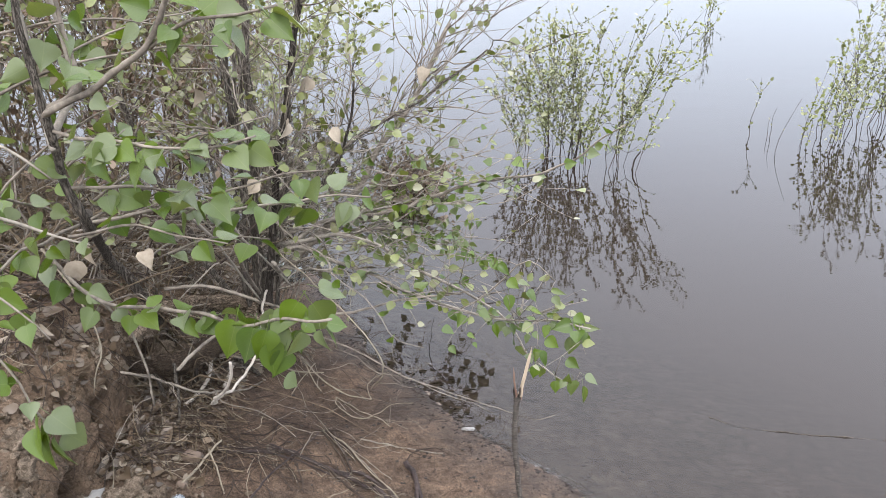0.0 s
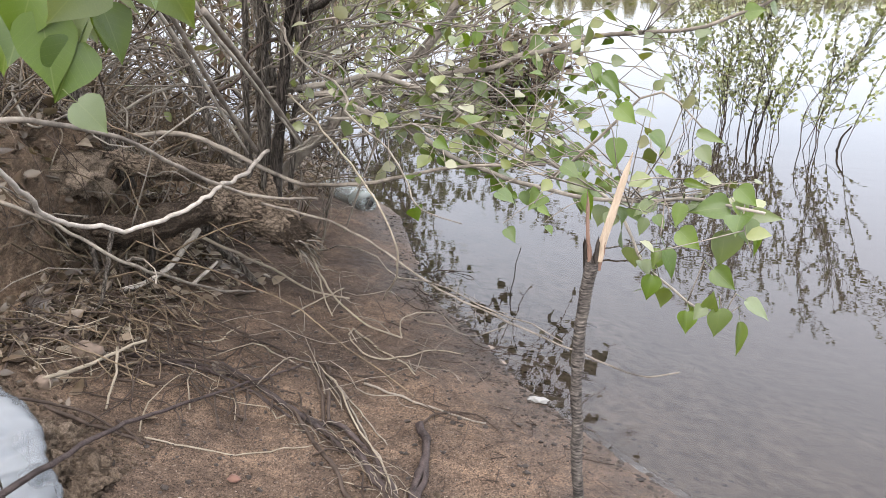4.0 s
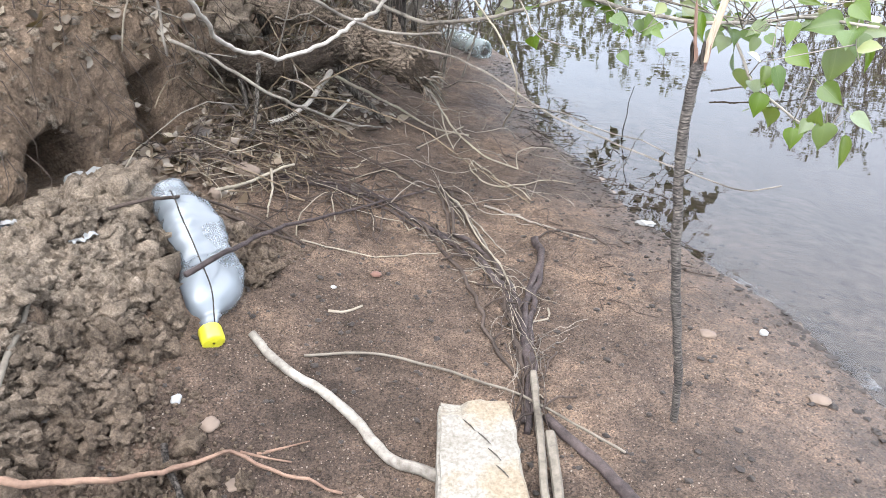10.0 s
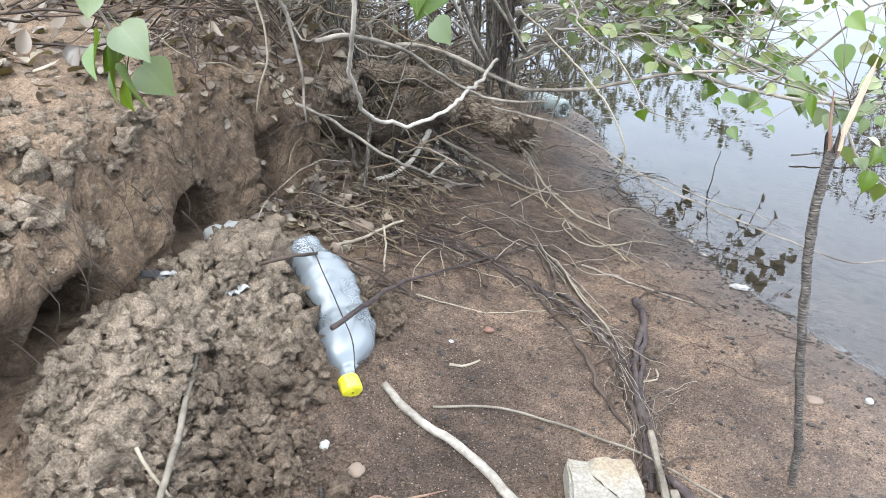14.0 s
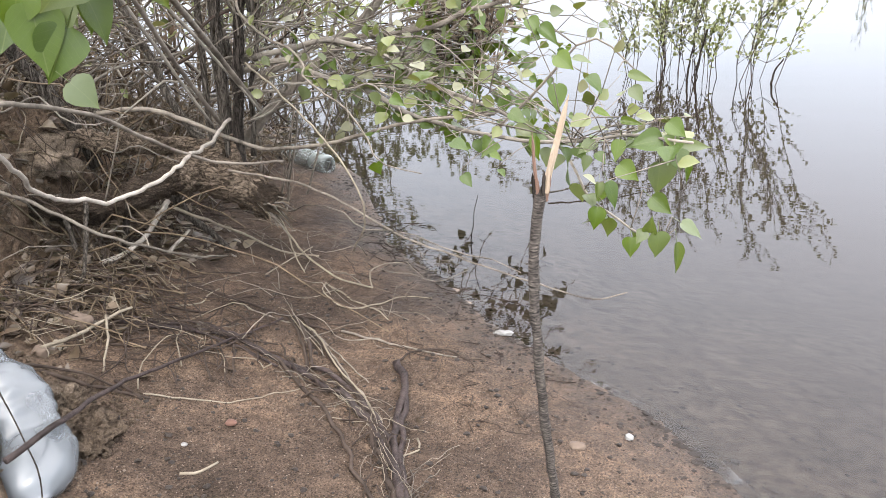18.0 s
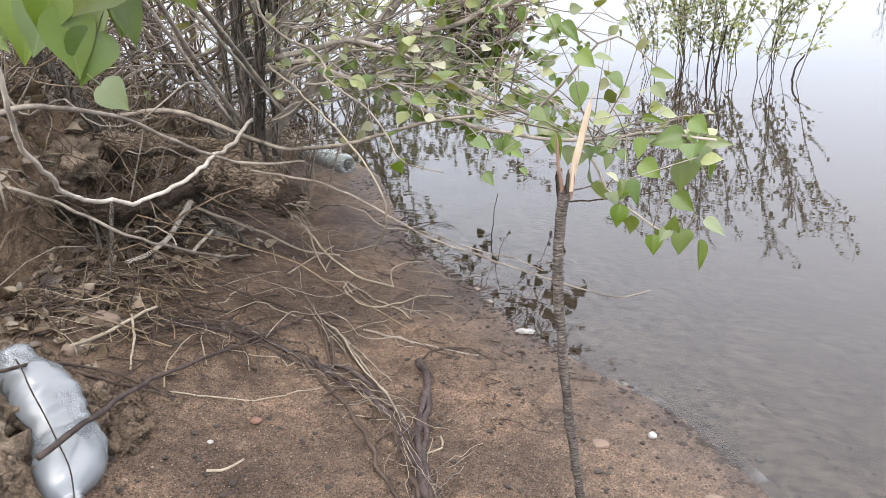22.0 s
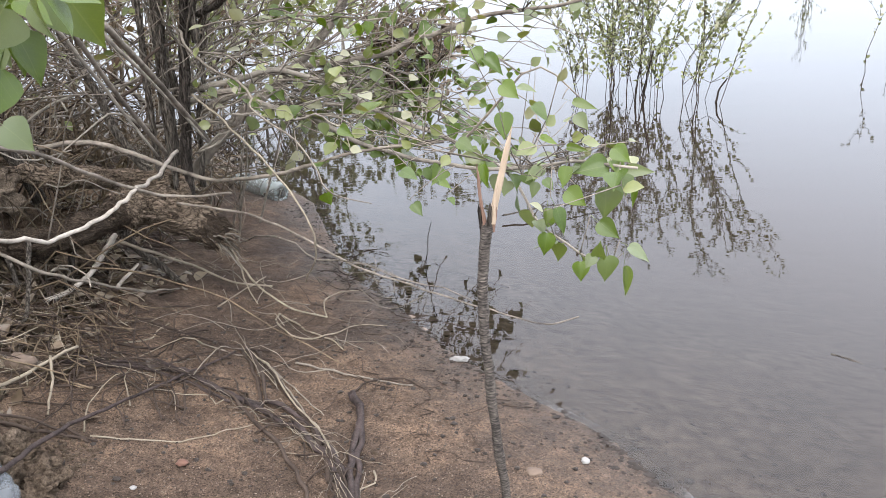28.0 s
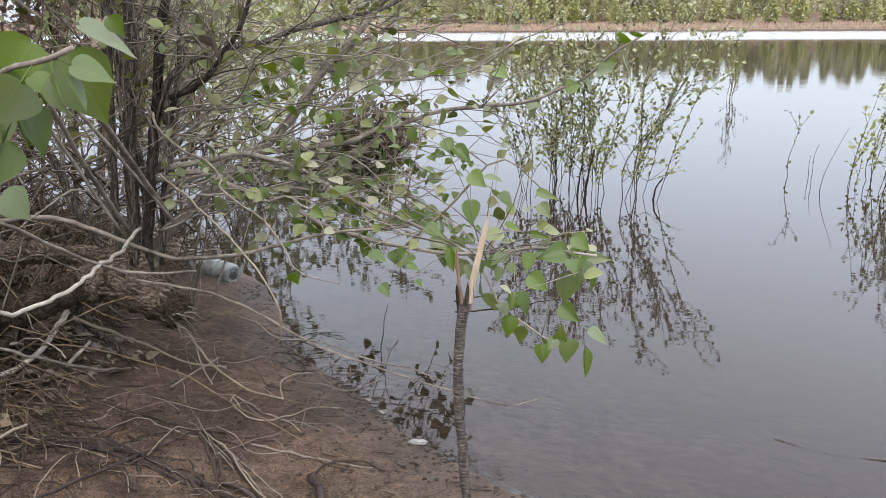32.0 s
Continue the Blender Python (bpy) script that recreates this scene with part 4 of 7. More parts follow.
pebble("foam_lump", "crumpled white foam lump in a hollow of the bank", "foam", WHITE, -0.985, 1.60, 0.036, (1.1, 1.2, 0.6), 16, 1.6)
glass = Geo()
RIM = ((-0.022, -0.006), (-0.012, -0.015), (0.004, -0.013), (0.019, -0.016), (0.024, 0.001), (0.012, 0.012), (-0.004, 0.010), (-0.017, 0.013))
glass.v = [(x * q, y * q, 0.006 - 9.0 * (x * q) ** 2) for q in (1.0, 0.5) for x, y in RIM] + [(0, 0, 0.006)]
glass.f = [(k, (k + 1) % 8, 8 + (k + 1) % 8, 8 + k) for k in range(8)] + [(8 + k, 8 + (k + 1) % 8, 16) for k in range(8)]
shard = tagged(part("glass_shard", glass, GLASS_GREEN, None, "", False), "curved shard of green glass on dark soil", "glass")
shard.modifiers.new("thick", "SOLIDIFY").thickness = 0.003
shard.matrix_world = pose(-0.302, 1.125, ground_z(-0.302, 1.125) + 0.008, -8, 8, -35)


def slat(pts, width, label, seed):
    L = wobble(spline(pts, 0.02), 0.002, 20, seed)
    geo = Geo()
    for i, p in enumerate(L):
        d = (L[min(i + 1, len(L) - 1)] - L[max(0, i - 1)]).normalized()
        s = d.cross(Vector((0, 0, 1))).normalized()
        w = width * (1 + 0.2 * noise.noise((i * 0.4, seed, 0)))
        for x, z in ((-w, 0), (-w * 0.6, 0.005), (w * 0.7, 0.004), (w, 0), (0, -0.004)):
            geo.v.append((p + s * x + Vector((0, 0, z)))[:])
    for i in range(len(L) - 1):
        for k in range(5):
            a, b = i * 5 + k, i * 5 + (k + 1) % 5
            geo.f.append((a, b, b + 5, a + 5))
    geo.f += [tuple(range(5)), tuple(reversed(range(len(geo.v) - 5, len(geo.v))))]
    tagged(part("wood_strip", geo, WOOD_GREY, None, "", False), label, "wood strip")


slat(((-0.065, 1.58, 0.075), (-0.013, 1.443, 0.078), (0.026, 1.339, 0.078), (0.07, 1.235, 0.078)), 0.006, "flat split grey wood strip beside the brick", 1)
slat(((-0.002, 1.458, 0.072), (0.043, 1.345, 0.072), (0.078, 1.25, 0.072)), 0.008, "wider split grey wood strip beside the brick", 5)


def scrap(name, label, category, material, x, y, length, width, turn, seed):
    """A crumpled strip of film lying on the soil."""
    geo = Geo()
    n = 14
    for i in range(n + 1):
        t = i / n - 0.5
        for k in (-1, -0.3, 0.4, 1):
            z = 0.010 * noise.noise((t * 5, k * 2, seed)) + 0.004 * noise.noise((t * 14, k * 5, seed))
            geo.v.append((t * length, k * width * (0.7 + 0.5 * noise.noise((t * 4, seed, 2))), z))
    for i in range(n):
        for k in range(3):
            a = i * 4 + k
            geo.f.append((a, a + 1, a + 5, a + 4))
    ob = tagged(part(name, geo, material), label, category)
    ob.modifiers.new("thick", "SOLIDIFY").thickness = 0.0012
    ob.matrix_world = pose(x, y, ray_down(x, y)[0].z + 0.026, 4, 0, turn)


scrap("film_scrap", "torn black plastic film in the soil of the bank", "plastic film", BLACK, -0.895, 1.365, 0.12, 0.016, 15, 1)
scrap("film_scrap", "torn white plastic film in the soil of the bank", "plastic film", WHITE, -0.885, 1.372, 0.06, 0.007, 25, 2)
scrap("film_scrap", "small torn black and dull plastic scrap on soil", "plastic film", BLACK, -0.79, 1.305, 0.03, 0.011, 60, 3)
scrap("bark_curl", "curled white strip of dry bark on the soil mound", "bark", WHITE, -0.752, 1.376, 0.042, 0.015, 80, 4)

# ---- sticks, roots and loose branches ----
SEED = [10]


def stick(name, label, category, material, pts, r0, r1, wav=0.004, sides=7, rough=0.15):
    SEED[0] += 1
    geo = Geo()
    L = wobble(wobble(spline(pts, 0.015), wav, 22, SEED[0]), 0.15 * wav + 0.12 * max(r0, r1), 75, SEED[0] + 5)
    for p in L:
        low = ray_down(p.x, p.y)[0].z + 0.55 * max(r0, r1)
        if 0 < low - p.z < 0.03:
            p.z = low
    geo.tube(L, taper(len(L), r0, r1), sides, True, rough, SEED[0])
    return tagged(part(name, geo, material), label, category)


def shoot(parent, name, material, pts, r0, r1, wav=0.004):
    SEED[0] += 1
    geo = Geo()
    rod(geo, pts, r0, r1, 6, 0.02, wav, SEED[0], 0.15, 22)
    return part(name, geo, material, parent)


# sticks and roots that lie on the beach
stick("pale_stick", "bleached bark-stripped stick with a brown band on the sand", "stick", ROOT_PALE, ((-0.51, 1.44, 0.144), (-0.44, 1.41, 0.122), (-0.34, 1.39, 0.101), (-0.27, 1.36, 0.091), (-0.20, 1.32, 0.082), (-0.15, 1.32, 0.076), (-0.12, 1.32, 0.069)), 0.0070, 0.0092, 0.002, 10, 0.25)
orange_root = stick("orange_root", "peeled orange root with forked tips on dark soil", "root", ROOT_ORANGE, ((-0.61, 0.96, 0.264), (-0.53, 1.02, 0.225), (-0.45, 1.09, 0.185), (-0.41, 1.15, 0.162), (-0.39, 1.21, 0.138), (-0.37, 1.22, 0.125), (-0.33, 1.22, 0.110), (-0.27, 1.23, 0.097), (-0.23, 1.23, 0.090)), 0.0052, 0.002, 0.008, 9, 0.45)
shoot(orange_root, "root_tip", ROOT_ORANGE, ((-0.39, 1.23, 0.117), (-0.35, 1.24, 0.108), (-0.32, 1.25, 0.101)), 0.0028, 0.0012, 0.004)
shoot(orange_root, "root_tip", ROOT_ORANGE, ((-0.37, 1.24, 0.110), (-0.34, 1.27, 0.104), (-0.32, 1.30, 0.097)), 0.003, 0.001, 0.004)
stick("root_piece", "thin brown root piece on dark soil", "root", ROOT_TAN, ((-0.21, 1.24, 0.086), (-0.17, 1.23, 0.079), (-0.11, 1.22, 0.072), (-0.07, 1.22, 0.066)), 0.004, 0.003, 0.004, 7, 0.15)
long_root = stick("tan_root", "long thin tan root across the damp sand", "root", ROOT_TAN, ((0.06, 1.29, 0.055), (0.11, 1.34, 0.051), (0.18, 1.40, 0.047), (0.25, 1.44, 0.040), (0.33, 1.46, 0.031), (0.38, 1.47, 0.025), (0.41, 1.46, 0.022)), 0.0042, 0.0025, 0.004, 7, 0.15)
shoot(long_root, "root_tip", ROOT_TAN, ((0.25, 1.44, 0.038), (0.28, 1.44, 0.035), (0.33, 1.46, 0.030), (0.36, 1.45, 0.028)), 0.002, 0.001, 0.004)
stick("dark_stick", "thick purple-brown stick lying on the sand", "stick", TWIG_RED, ((-0.02, 1.50, 0.060), (0.02, 1.47, 0.058), (0.07, 1.44, 0.055), (0.12, 1.40, 0.053), (0.20, 1.34, 0.050)), 0.0075, 0.0100, 0.004, 10, 0.4)
stick("dry_reed", "flat dry straw-coloured reed on the sand", "reed", WOOD_GREY, ((-0.42, 1.45, 0.117), (-0.32, 1.51, 0.100), (-0.21, 1.53, 0.083), (-0.13, 1.53, 0.074), (-0.05, 1.52, 0.071), (0.03, 1.49, 0.068), (0.11, 1.46, 0.067)), 0.0026, 0.002, 0.002, 7, 0.15)
stick("grey_stick", "straight weathered grey stick leaning on the soil mound", "stick", WOOD_GREY, ((-0.530, 0.925, 0.262), (-0.600, 1.05, 0.284), (-0.655, 1.14, 0.298), (-0.712, 1.225, 0.300)), 0.0052, 0.0042, 0.002, 8, 0.3)
stick("black_twig", "short blackened twig over the orange root", "twig", BARK_DARK, ((-0.46, 1.17, 0.166), (-0.43, 1.14, 0.156), (-0.39, 1.12, 0.138), (-0.35, 1.09, 0.124), (-0.32, 1.06, 0.117)), 0.0044, 0.0056, 0.010, 8, 0.5)
fork = stick("bent_root", "forked pale brown root over the foot of the mound", "root", ROOT_ORANGE, ((-0.662, 1.017, 0.271), (-0.610, 1.011, 0.237), (-0.564, 1.012, 0.205), (-0.534, 1.013, 0.186), (-0.514, 1.018, 0.177)), 0.0042, 0.0022, 0.006, 8, 0.45)
shoot(fork, "root_tip", ROOT_ORANGE, ((-0.573, 1.012, 0.209), (-0.550, 1.022, 0.196), (-0.512, 1.020, 0.176)), 0.003, 0.0012, 0.008)
shoot(fork, "root_tip", TWIG_STRAW, ((-0.564, 1.011, 0.204), (-0.547, 1.007, 0.197), (-0.527, 1.019, 0.183)), 0.002, 0.001, 0.012)
stick("bent_root", "thin pale root at the foot of the mound", "root", TWIG_STRAW, ((-0.610, 0.963, 0.229), (-0.579, 0.976, 0.214), (-0.528, 0.997, 0.184)), 0.0032, 0.0022, 0.006, 8, 0.4)
stick("tangled_root", "thin tangled root at the foot of the mound", "root", TWIG_STRAW, ((-0.598, 0.954, 0.218), (-0.573, 0.942, 0.202), (-0.536, 0.954, 0.188)), 0.0026, 0.0012, 0.012)
stick("tangled_root", "thin tangled root at the foot of the mound", "root", ROOT_ORANGE, ((-0.564, 0.940, 0.198), (-0.530, 0.955, 0.183)), 0.0024, 0.0012, 0.012)
stick("tangled_root", "short straw-coloured rootlet on dark soil", "root", TWIG_STRAW, ((-0.413, 1.049, 0.142), (-0.386, 1.057, 0.131)), 0.0018, 0.001, 0.008)
long_twig = stick("long_twig", "long dark twig bent over a crushed bottle", "twig", TWIG_RED, ((-0.57, 1.39, 0.283), (-0.57, 1.46, 0.272), (-0.61, 1.68, 0.202), (-0.60, 1.88, 0.135), (-0.55, 2.02, 0.106), (-0.50, 2.15, 0.082)), 0.0052, 0.0022, 0.004, 7, 0.15)
shoot(long_twig, "side_twig", TWIG_DARK, ((-0.67, 1.76, 0.157), (-0.62, 1.74, 0.145), (-0.59, 1.74, 0.136)), 0.003, 0.0015, 0.004)
stick("bent_twig", "dark bent twig over the bottle end", "twig", TWIG_DARK, ((-0.74, 1.43, 0.352), (-0.70, 1.48, 0.353), (-0.71, 1.60, 0.293), (-0.69, 1.70, 0.212), (-0.63, 1.72, 0.164)), 0.0034, 0.0021, 0.004, 7, 0.15)
stick("thin_root", "thin wavy pale root on the sand", "root", TWIG_STRAW, ((-0.61, 1.75, 0.139), (-0.55, 1.78, 0.117), (-0.47, 1.80, 0.097), (-0.40, 1.86, 0.081), (-0.34, 1.92, 0.067)), 0.0018, 0.001, 0.008, 7, 0.15)
stick("root_scrap", "small pale root scrap on the sand", "root", TWIG_STRAW, ((-0.45, 1.58, 0.109), (-0.43, 1.59, 0.105), (-0.41, 1.63, 0.098)), 0.003, 0.002, 0.004, 7, 0.15)
stick("tangled_root", "thin tangled root at the foot of the mound", "root", TWIG_STRAW, ((-0.63, 1.02, 0.307), (-0.60, 1.01, 0.279), (-0.58, 1.01, 0.240), (-0.55, 1.01, 0.205), (-0.52, 1.02, 0.173)), 0.003, 0.0015, 0.01, 7, 0.15)
stick("tangled_root", "thin tangled root at the foot of the mound", "root", ROOT_ORANGE, ((-0.59, 0.95, 0.207), (-0.57, 0.96, 0.194), (-0.54, 0.96, 0.182)), 0.003, 0.0015, 0.004, 7, 0.15)
stick("tangled_root", "thin tangled root at the foot of the mound", "root", TWIG_STRAW, ((-0.57, 1.01, 0.216), (-0.54, 1.02, 0.190), (-0.53, 1.01, 0.177), (-0.50, 1.03, 0.166)), 0.0022, 0.001, 0.012, 7, 0.15)
stick("tangled_root", "thin tangled root at the foot of the mound", "root", TWIG_DARK, ((-0.61, 0.98, 0.261), (-0.58, 0.99, 0.232), (-0.56, 0.97, 0.198), (-0.54, 0.94, 0.183)), 0.0028, 0.0012, 0.012, 7, 0.15)

# the drift of dark roots in the middle of the beach
stick("dark_root", "dark purple root in a washed-up bundle", "root", TWIG_RED, ((-0.20, 2.03, 0.054), (-0.16, 1.95, 0.055), (-0.15, 1.83, 0.058), (-0.12, 1.70, 0.059), (-0.07, 1.58, 0.060), (-0.04, 1.50, 0.060)), 0.0077, 0.0062, 0.009, 9, 0.5)
stick("dark_root", "dark purple root in a washed-up bundle", "root", TWIG_RED, ((-0.64, 2.05, 0.116), (-0.52, 2.01, 0.094), (-0.39, 1.95, 0.077), (-0.27, 1.89, 0.061), (-0.19, 1.81, 0.059), (-0.13, 1.72, 0.058), (-0.08, 1.61, 0.057), (-0.05, 1.48, 0.058)), 0.0050, 0.0053, 0.009, 9, 0.5)
stick("dark_root", "thin dark root in a washed-up bundle", "root", TWIG_DARK, ((-0.56, 2.04, 0.098), (-0.44, 1.97, 0.084), (-0.32, 1.86, 0.069), (-0.24, 1.77, 0.063), (-0.18, 1.67, 0.062), (-0.10, 1.58, 0.060)), 0.0036, 0.0034, 0.009, 9, 0.5)
stick("dark_root", "brown root in a washed-up bundle", "root", TWIG_DARK, ((-0.47, 2.19, 0.063), (-0.34, 2.02, 0.062), (-0.25, 1.91, 0.060), (-0.17, 1.78, 0.058), (-0.11, 1.67, 0.057)), 0.0036, 0.0038, 0.009, 9, 0.5)
stick("dark_root", "dark root in a washed-up bundle", "root", TWIG_RED, ((-0.37, 1.98, 0.069), (-0.27, 1.93, 0.062), (-0.19, 1.83, 0.059), (-0.13, 1.74, 0.057), (-0.09, 1.64, 0.058)), 0.0046, 0.0044, 0.009, 9, 0.5)
stick("dark_root", "thin brown root in a washed-up bundle", "root", TWIG_DARK, ((-0.71, 1.99, 0.140), (-0.62, 2.04, 0.111), (-0.56, 2.13, 0.088), (-0.48, 2.15, 0.070), (-0.37, 2.14, 0.059)), 0.0026, 0.0017, 0.009, 9, 0.5)
stick("dark_root", "dark root in a washed-up bundle", "root", TWIG_RED, ((-0.80, 1.98, 0.167), (-0.69, 2.01, 0.134), (-0.57, 2.00, 0.104), (-0.43, 1.95, 0.083)), 0.0036, 0.0026, 0.009, 9, 0.5)
stick("dark_root", "thin root reaching over bare sand", "root", TWIG_DARK, ((-0.20, 2.04, 0.052), (-0.17, 2.10, 0.045), (-0.09, 2.12, 0.035), (-0.04, 2.07, 0.033)), 0.0023, 0.0010, 0.009, 9, 0.5)
stick("dark_root", "thin root reaching over bare sand", "root", TWIG_DARK, ((-0.56, 2.02, 0.100), (-0.51, 1.91, 0.099), (-0.49, 1.85, 0.098)), 0.0026, 0.0017, 0.009, 9, 0.5)
stick("dark_root", "thin root reaching over bare sand", "root", TWIG_DARK, ((-0.46, 2.19, 0.062), (-0.41, 2.08, 0.065), (-0.37, 1.99, 0.068)), 0.0026, 0.0017, 0.009, 9, 0.5)
stick("dark_root", "dark root in a washed-up bundle", "root", TWIG_RED, ((-0.29, 1.92, 0.063), (-0.22, 1.84, 0.061), (-0.16, 1.76, 0.059), (-0.11, 1.67, 0.058), (-0.07, 1.57, 0.058), (-0.04, 1.46, 0.058)), 0.0055, 0.0053, 0.009, 9, 0.5)
stick("dark_root", "dark forked root in a washed-up bundle", "root", TWIG_RED, ((-0.15, 1.91, 0.054), (-0.13, 1.80, 0.057), (-0.10, 1.67, 0.057), (-0.06, 1.57, 0.057)), 0.0055, 0.0053, 0.009, 9, 0.5)
stick("dark_root", "dark root in a washed-up bundle", "root", TWIG_RED, ((-0.79, 1.96, 0.166), (-0.66, 2.00, 0.127), (-0.57, 2.03, 0.102), (-0.47, 1.98, 0.087), (-0.37, 1.96, 0.073)), 0.0050, 0.0044, 0.009, 9, 0.5)
stick("dark_root", "brown root in a washed-up bundle", "root", TWIG_DARK, ((-0.25, 1.91, 0.060), (-0.18, 1.78, 0.059), (-0.13, 1.68, 0.059), (-0.05, 1.53, 0.057), (-0.02, 1.46, 0.057)), 0.0046, 0.0044, 0.009, 9, 0.5)
stick("brown_twig", "dark brown twig in the drift on the sand", "twig", TWIG_DARK, ((-0.50, 2.18, 0.072), (-0.43, 2.08, 0.070), (-0.37, 1.96, 0.070)), 0.003, 0.004, 0.006)
stick("grey_root", "grey bare root strand on the sand", "root", TWIG, ((-0.49, 2.17, 0.071), (-0.41, 2.12, 0.063), (-0.34, 2.03, 0.062), (-0.25, 1.92, 0.060), (-0.17, 1.81, 0.058)), 0.0018, 0.0022, 0.006)
stick("brown_twig", "dark brown twig in the drift on the sand", "twig", TWIG_DARK, ((-0.77, 1.70, 0.206), (-0.69, 1.72, 0.173), (-0.63, 1.74, 0.145), (-0.60, 1.73, 0.139)), 0.004, 0.003, 0.006)
stick("grey_root", "grey bare root strand on the sand", "root", TWIG, ((-0.36, 2.15, 0.056), (-0.25, 2.12, 0.050), (-0.13, 2.10, 0.040), (-0.08, 2.10, 0.034)), 0.0028, 0.0018, 0.006)
stick("straw_twig", "thin straw-coloured twig on the sand", "twig", TWIG_STRAW, ((-0.10, 1.79, 0.053), (-0.09, 1.76, 0.052), (-0.12, 1.73, 0.055), (-0.15, 1.72, 0.058)), 0.0022, 0.0015, 0.006)
stick("brown_twig", "dark brown twig in the drift on the sand", "twig", TWIG_DARK, ((-0.79, 2.13, 0.151), (-0.73, 2.20, 0.123), (-0.59, 2.19, 0.090), (-0.51, 2.18, 0.073), (-0.43, 2.19, 0.060)), 0.0035, 0.002, 0.006)
stick("brown_twig", "dark brown twig in the drift on the sand", "twig", TWIG_DARK, ((-0.87, 2.09, 0.182), (-0.86, 2.18, 0.168), (-0.78, 2.21, 0.136), (-0.74, 2.31, 0.110), (-0.70, 2.35, 0.094)), 0.0028, 0.002, 0.006)
stick("brown_twig", "dark brown twig in the drift on the sand", "twig", TWIG_DARK, ((-0.74, 2.08, 0.139), (-0.66, 2.11, 0.111), (-0.63, 2.22, 0.093), (-0.60, 2.24, 0.085)), 0.003, 0.002, 0.006)
stick("straw_twig", "thin straw-coloured twig on the sand", "twig", TWIG_STRAW, ((-0.73, 2.09, 0.136), (-0.70, 2.13, 0.121), (-0.70, 2.23, 0.109)), 0.002, 0.0014, 0.006)
stick("brown_twig", "dark brown twig in the drift on the sand", "twig", TWIG_DARK, ((-0.58, 1.99, 0.105), (-0.53, 1.92, 0.100), (-0.51, 1.87, 0.100), (-0.48, 1.85, 0.096)), 0.0022, 0.0014, 0.006)
stick("brown_twig", "dark brown twig in the drift on the sand", "twig", TWIG_DARK, ((-0.75, 1.87, 0.165), (-0.72, 1.89, 0.151), (-0.68, 1.91, 0.138)), 0.003, 0.002, 0.006)
stick("grey_root", "grey bare root strand on the sand", "root", TWIG, ((-0.60, 2.17, 0.093), (-0.51, 2.15, 0.076), (-0.44, 2.14, 0.063), (-0.34, 2.05, 0.060), (-0.24, 1.95, 0.057)), 0.002, 0.0012, 0.006)
stick("brown_twig", "dark brown twig in the drift on the sand", "twig", TWIG_DARK, ((-0.16, 2.11, 0.044), (-0.14, 2.11, 0.042), (-0.08, 2.11, 0.032)), 0.002, 0.0012, 0.006)

# twigs over the far beach and the rim of the water
curl = stick("straw_twig", "bleached straw-coloured twig with a curled end", "twig", TWIG_STRAW, ((-0.71, 2.60, 0.225), (-0.60, 2.47, 0.158), (-0.50, 2.37, 0.125), (-0.43, 2.37, 0.079), (-0.35, 2.38, 0.051)), 0.0034, 0.0022, 0.004, 7, 0.15)
shoot(curl, "side_twig", TWIG_STRAW, ((-0.35, 2.38, 0.051), (-0.37, 2.43, 0.068), (-0.35, 2.51, 0.058), (-0.31, 2.60, 0.019)), 0.0020, 0.0013, 0.004)
shoot(curl, "side_twig", TWIG_STRAW, ((-0.60, 2.47, 0.158), (-0.57, 2.42, 0.119), (-0.53, 2.38, 0.087)), 0.0028, 0.0015, 0.004)
stick("straw_twig", "thin bleached twig on the damp sand", "twig", TWIG_STRAW, ((-0.48, 2.39, 0.053), (-0.39, 2.32, 0.049), (-0.32, 2.28, 0.045), (-0.27, 2.23, 0.044)), 0.0025, 0.0018, 0.004, 7, 0.15)
stick("straw_twig", "thin bleached twig on the damp sand", "twig", TWIG_STRAW, ((-0.48, 2.39, 0.054), (-0.47, 2.34, 0.054), (-0.39, 2.27, 0.052), (-0.33, 2.29, 0.047), (-0.27, 2.38, 0.028), (-0.20, 2.40, 0.016)), 0.0022, 0.0014, 0.004, 7, 0.15)
stick("straw_twig", "thin bleached twig on the damp sand", "twig", TWIG_STRAW, ((-0.64, 2.38, 0.077), (-0.63, 2.49, 0.063), (-0.60, 2.62, 0.051)), 0.0021, 0.0018, 0.004, 7, 0.15)
stick("root_branch", "fallen grey root running from log to drift", "root", TWIG_STRAW, ((-0.84, 2.33, 0.283), (-0.79, 2.41, 0.210), (-0.75, 2.52, 0.127), (-0.66, 2.52, 0.084), (-0.55, 2.54, 0.060)), 0.0045, 0.0025, 0.004, 7, 0.15)
stick("grey_branch", "long grey branch propped low over the beach", "branch", TWIG, ((-1.01, 1.94, 0.475), (-0.94, 1.98, 0.427), (-0.85, 2.04, 0.338), (-0.81, 2.15, 0.253), (-0.77, 2.27, 0.177), (-0.75, 2.40, 0.120)), 0.0042, 0.0025, 0.004, 7, 0.15)
stick("white_stick", "bleached broken stick leaning under the log", "stick", BLEACHED, ((-0.93, 2.13, 0.217), (-0.91, 2.18, 0.214), (-0.89, 2.27, 0.228), (-0.92, 2.44, 0.255)), 0.0055, 0.008, 0.004, 7, 0.15)
stick("white_stick", "bleached root stub under the log", "stick", BLEACHED, ((-0.85, 2.29, 0.174), (-0.85, 2.35, 0.183), (-0.84, 2.39, 0.194)), 0.0055, 0.004, 0.004, 7, 0.15)
stick("brown_root", "brown root arching down from the log", "root", BARK, ((-0.86, 2.38, 0.292), (-0.85, 2.43, 0.209), (-0.81, 2.46, 0.149), (-0.77, 2.45, 0.110)), 0.013, 0.007, 0.004, 7, 0.15)
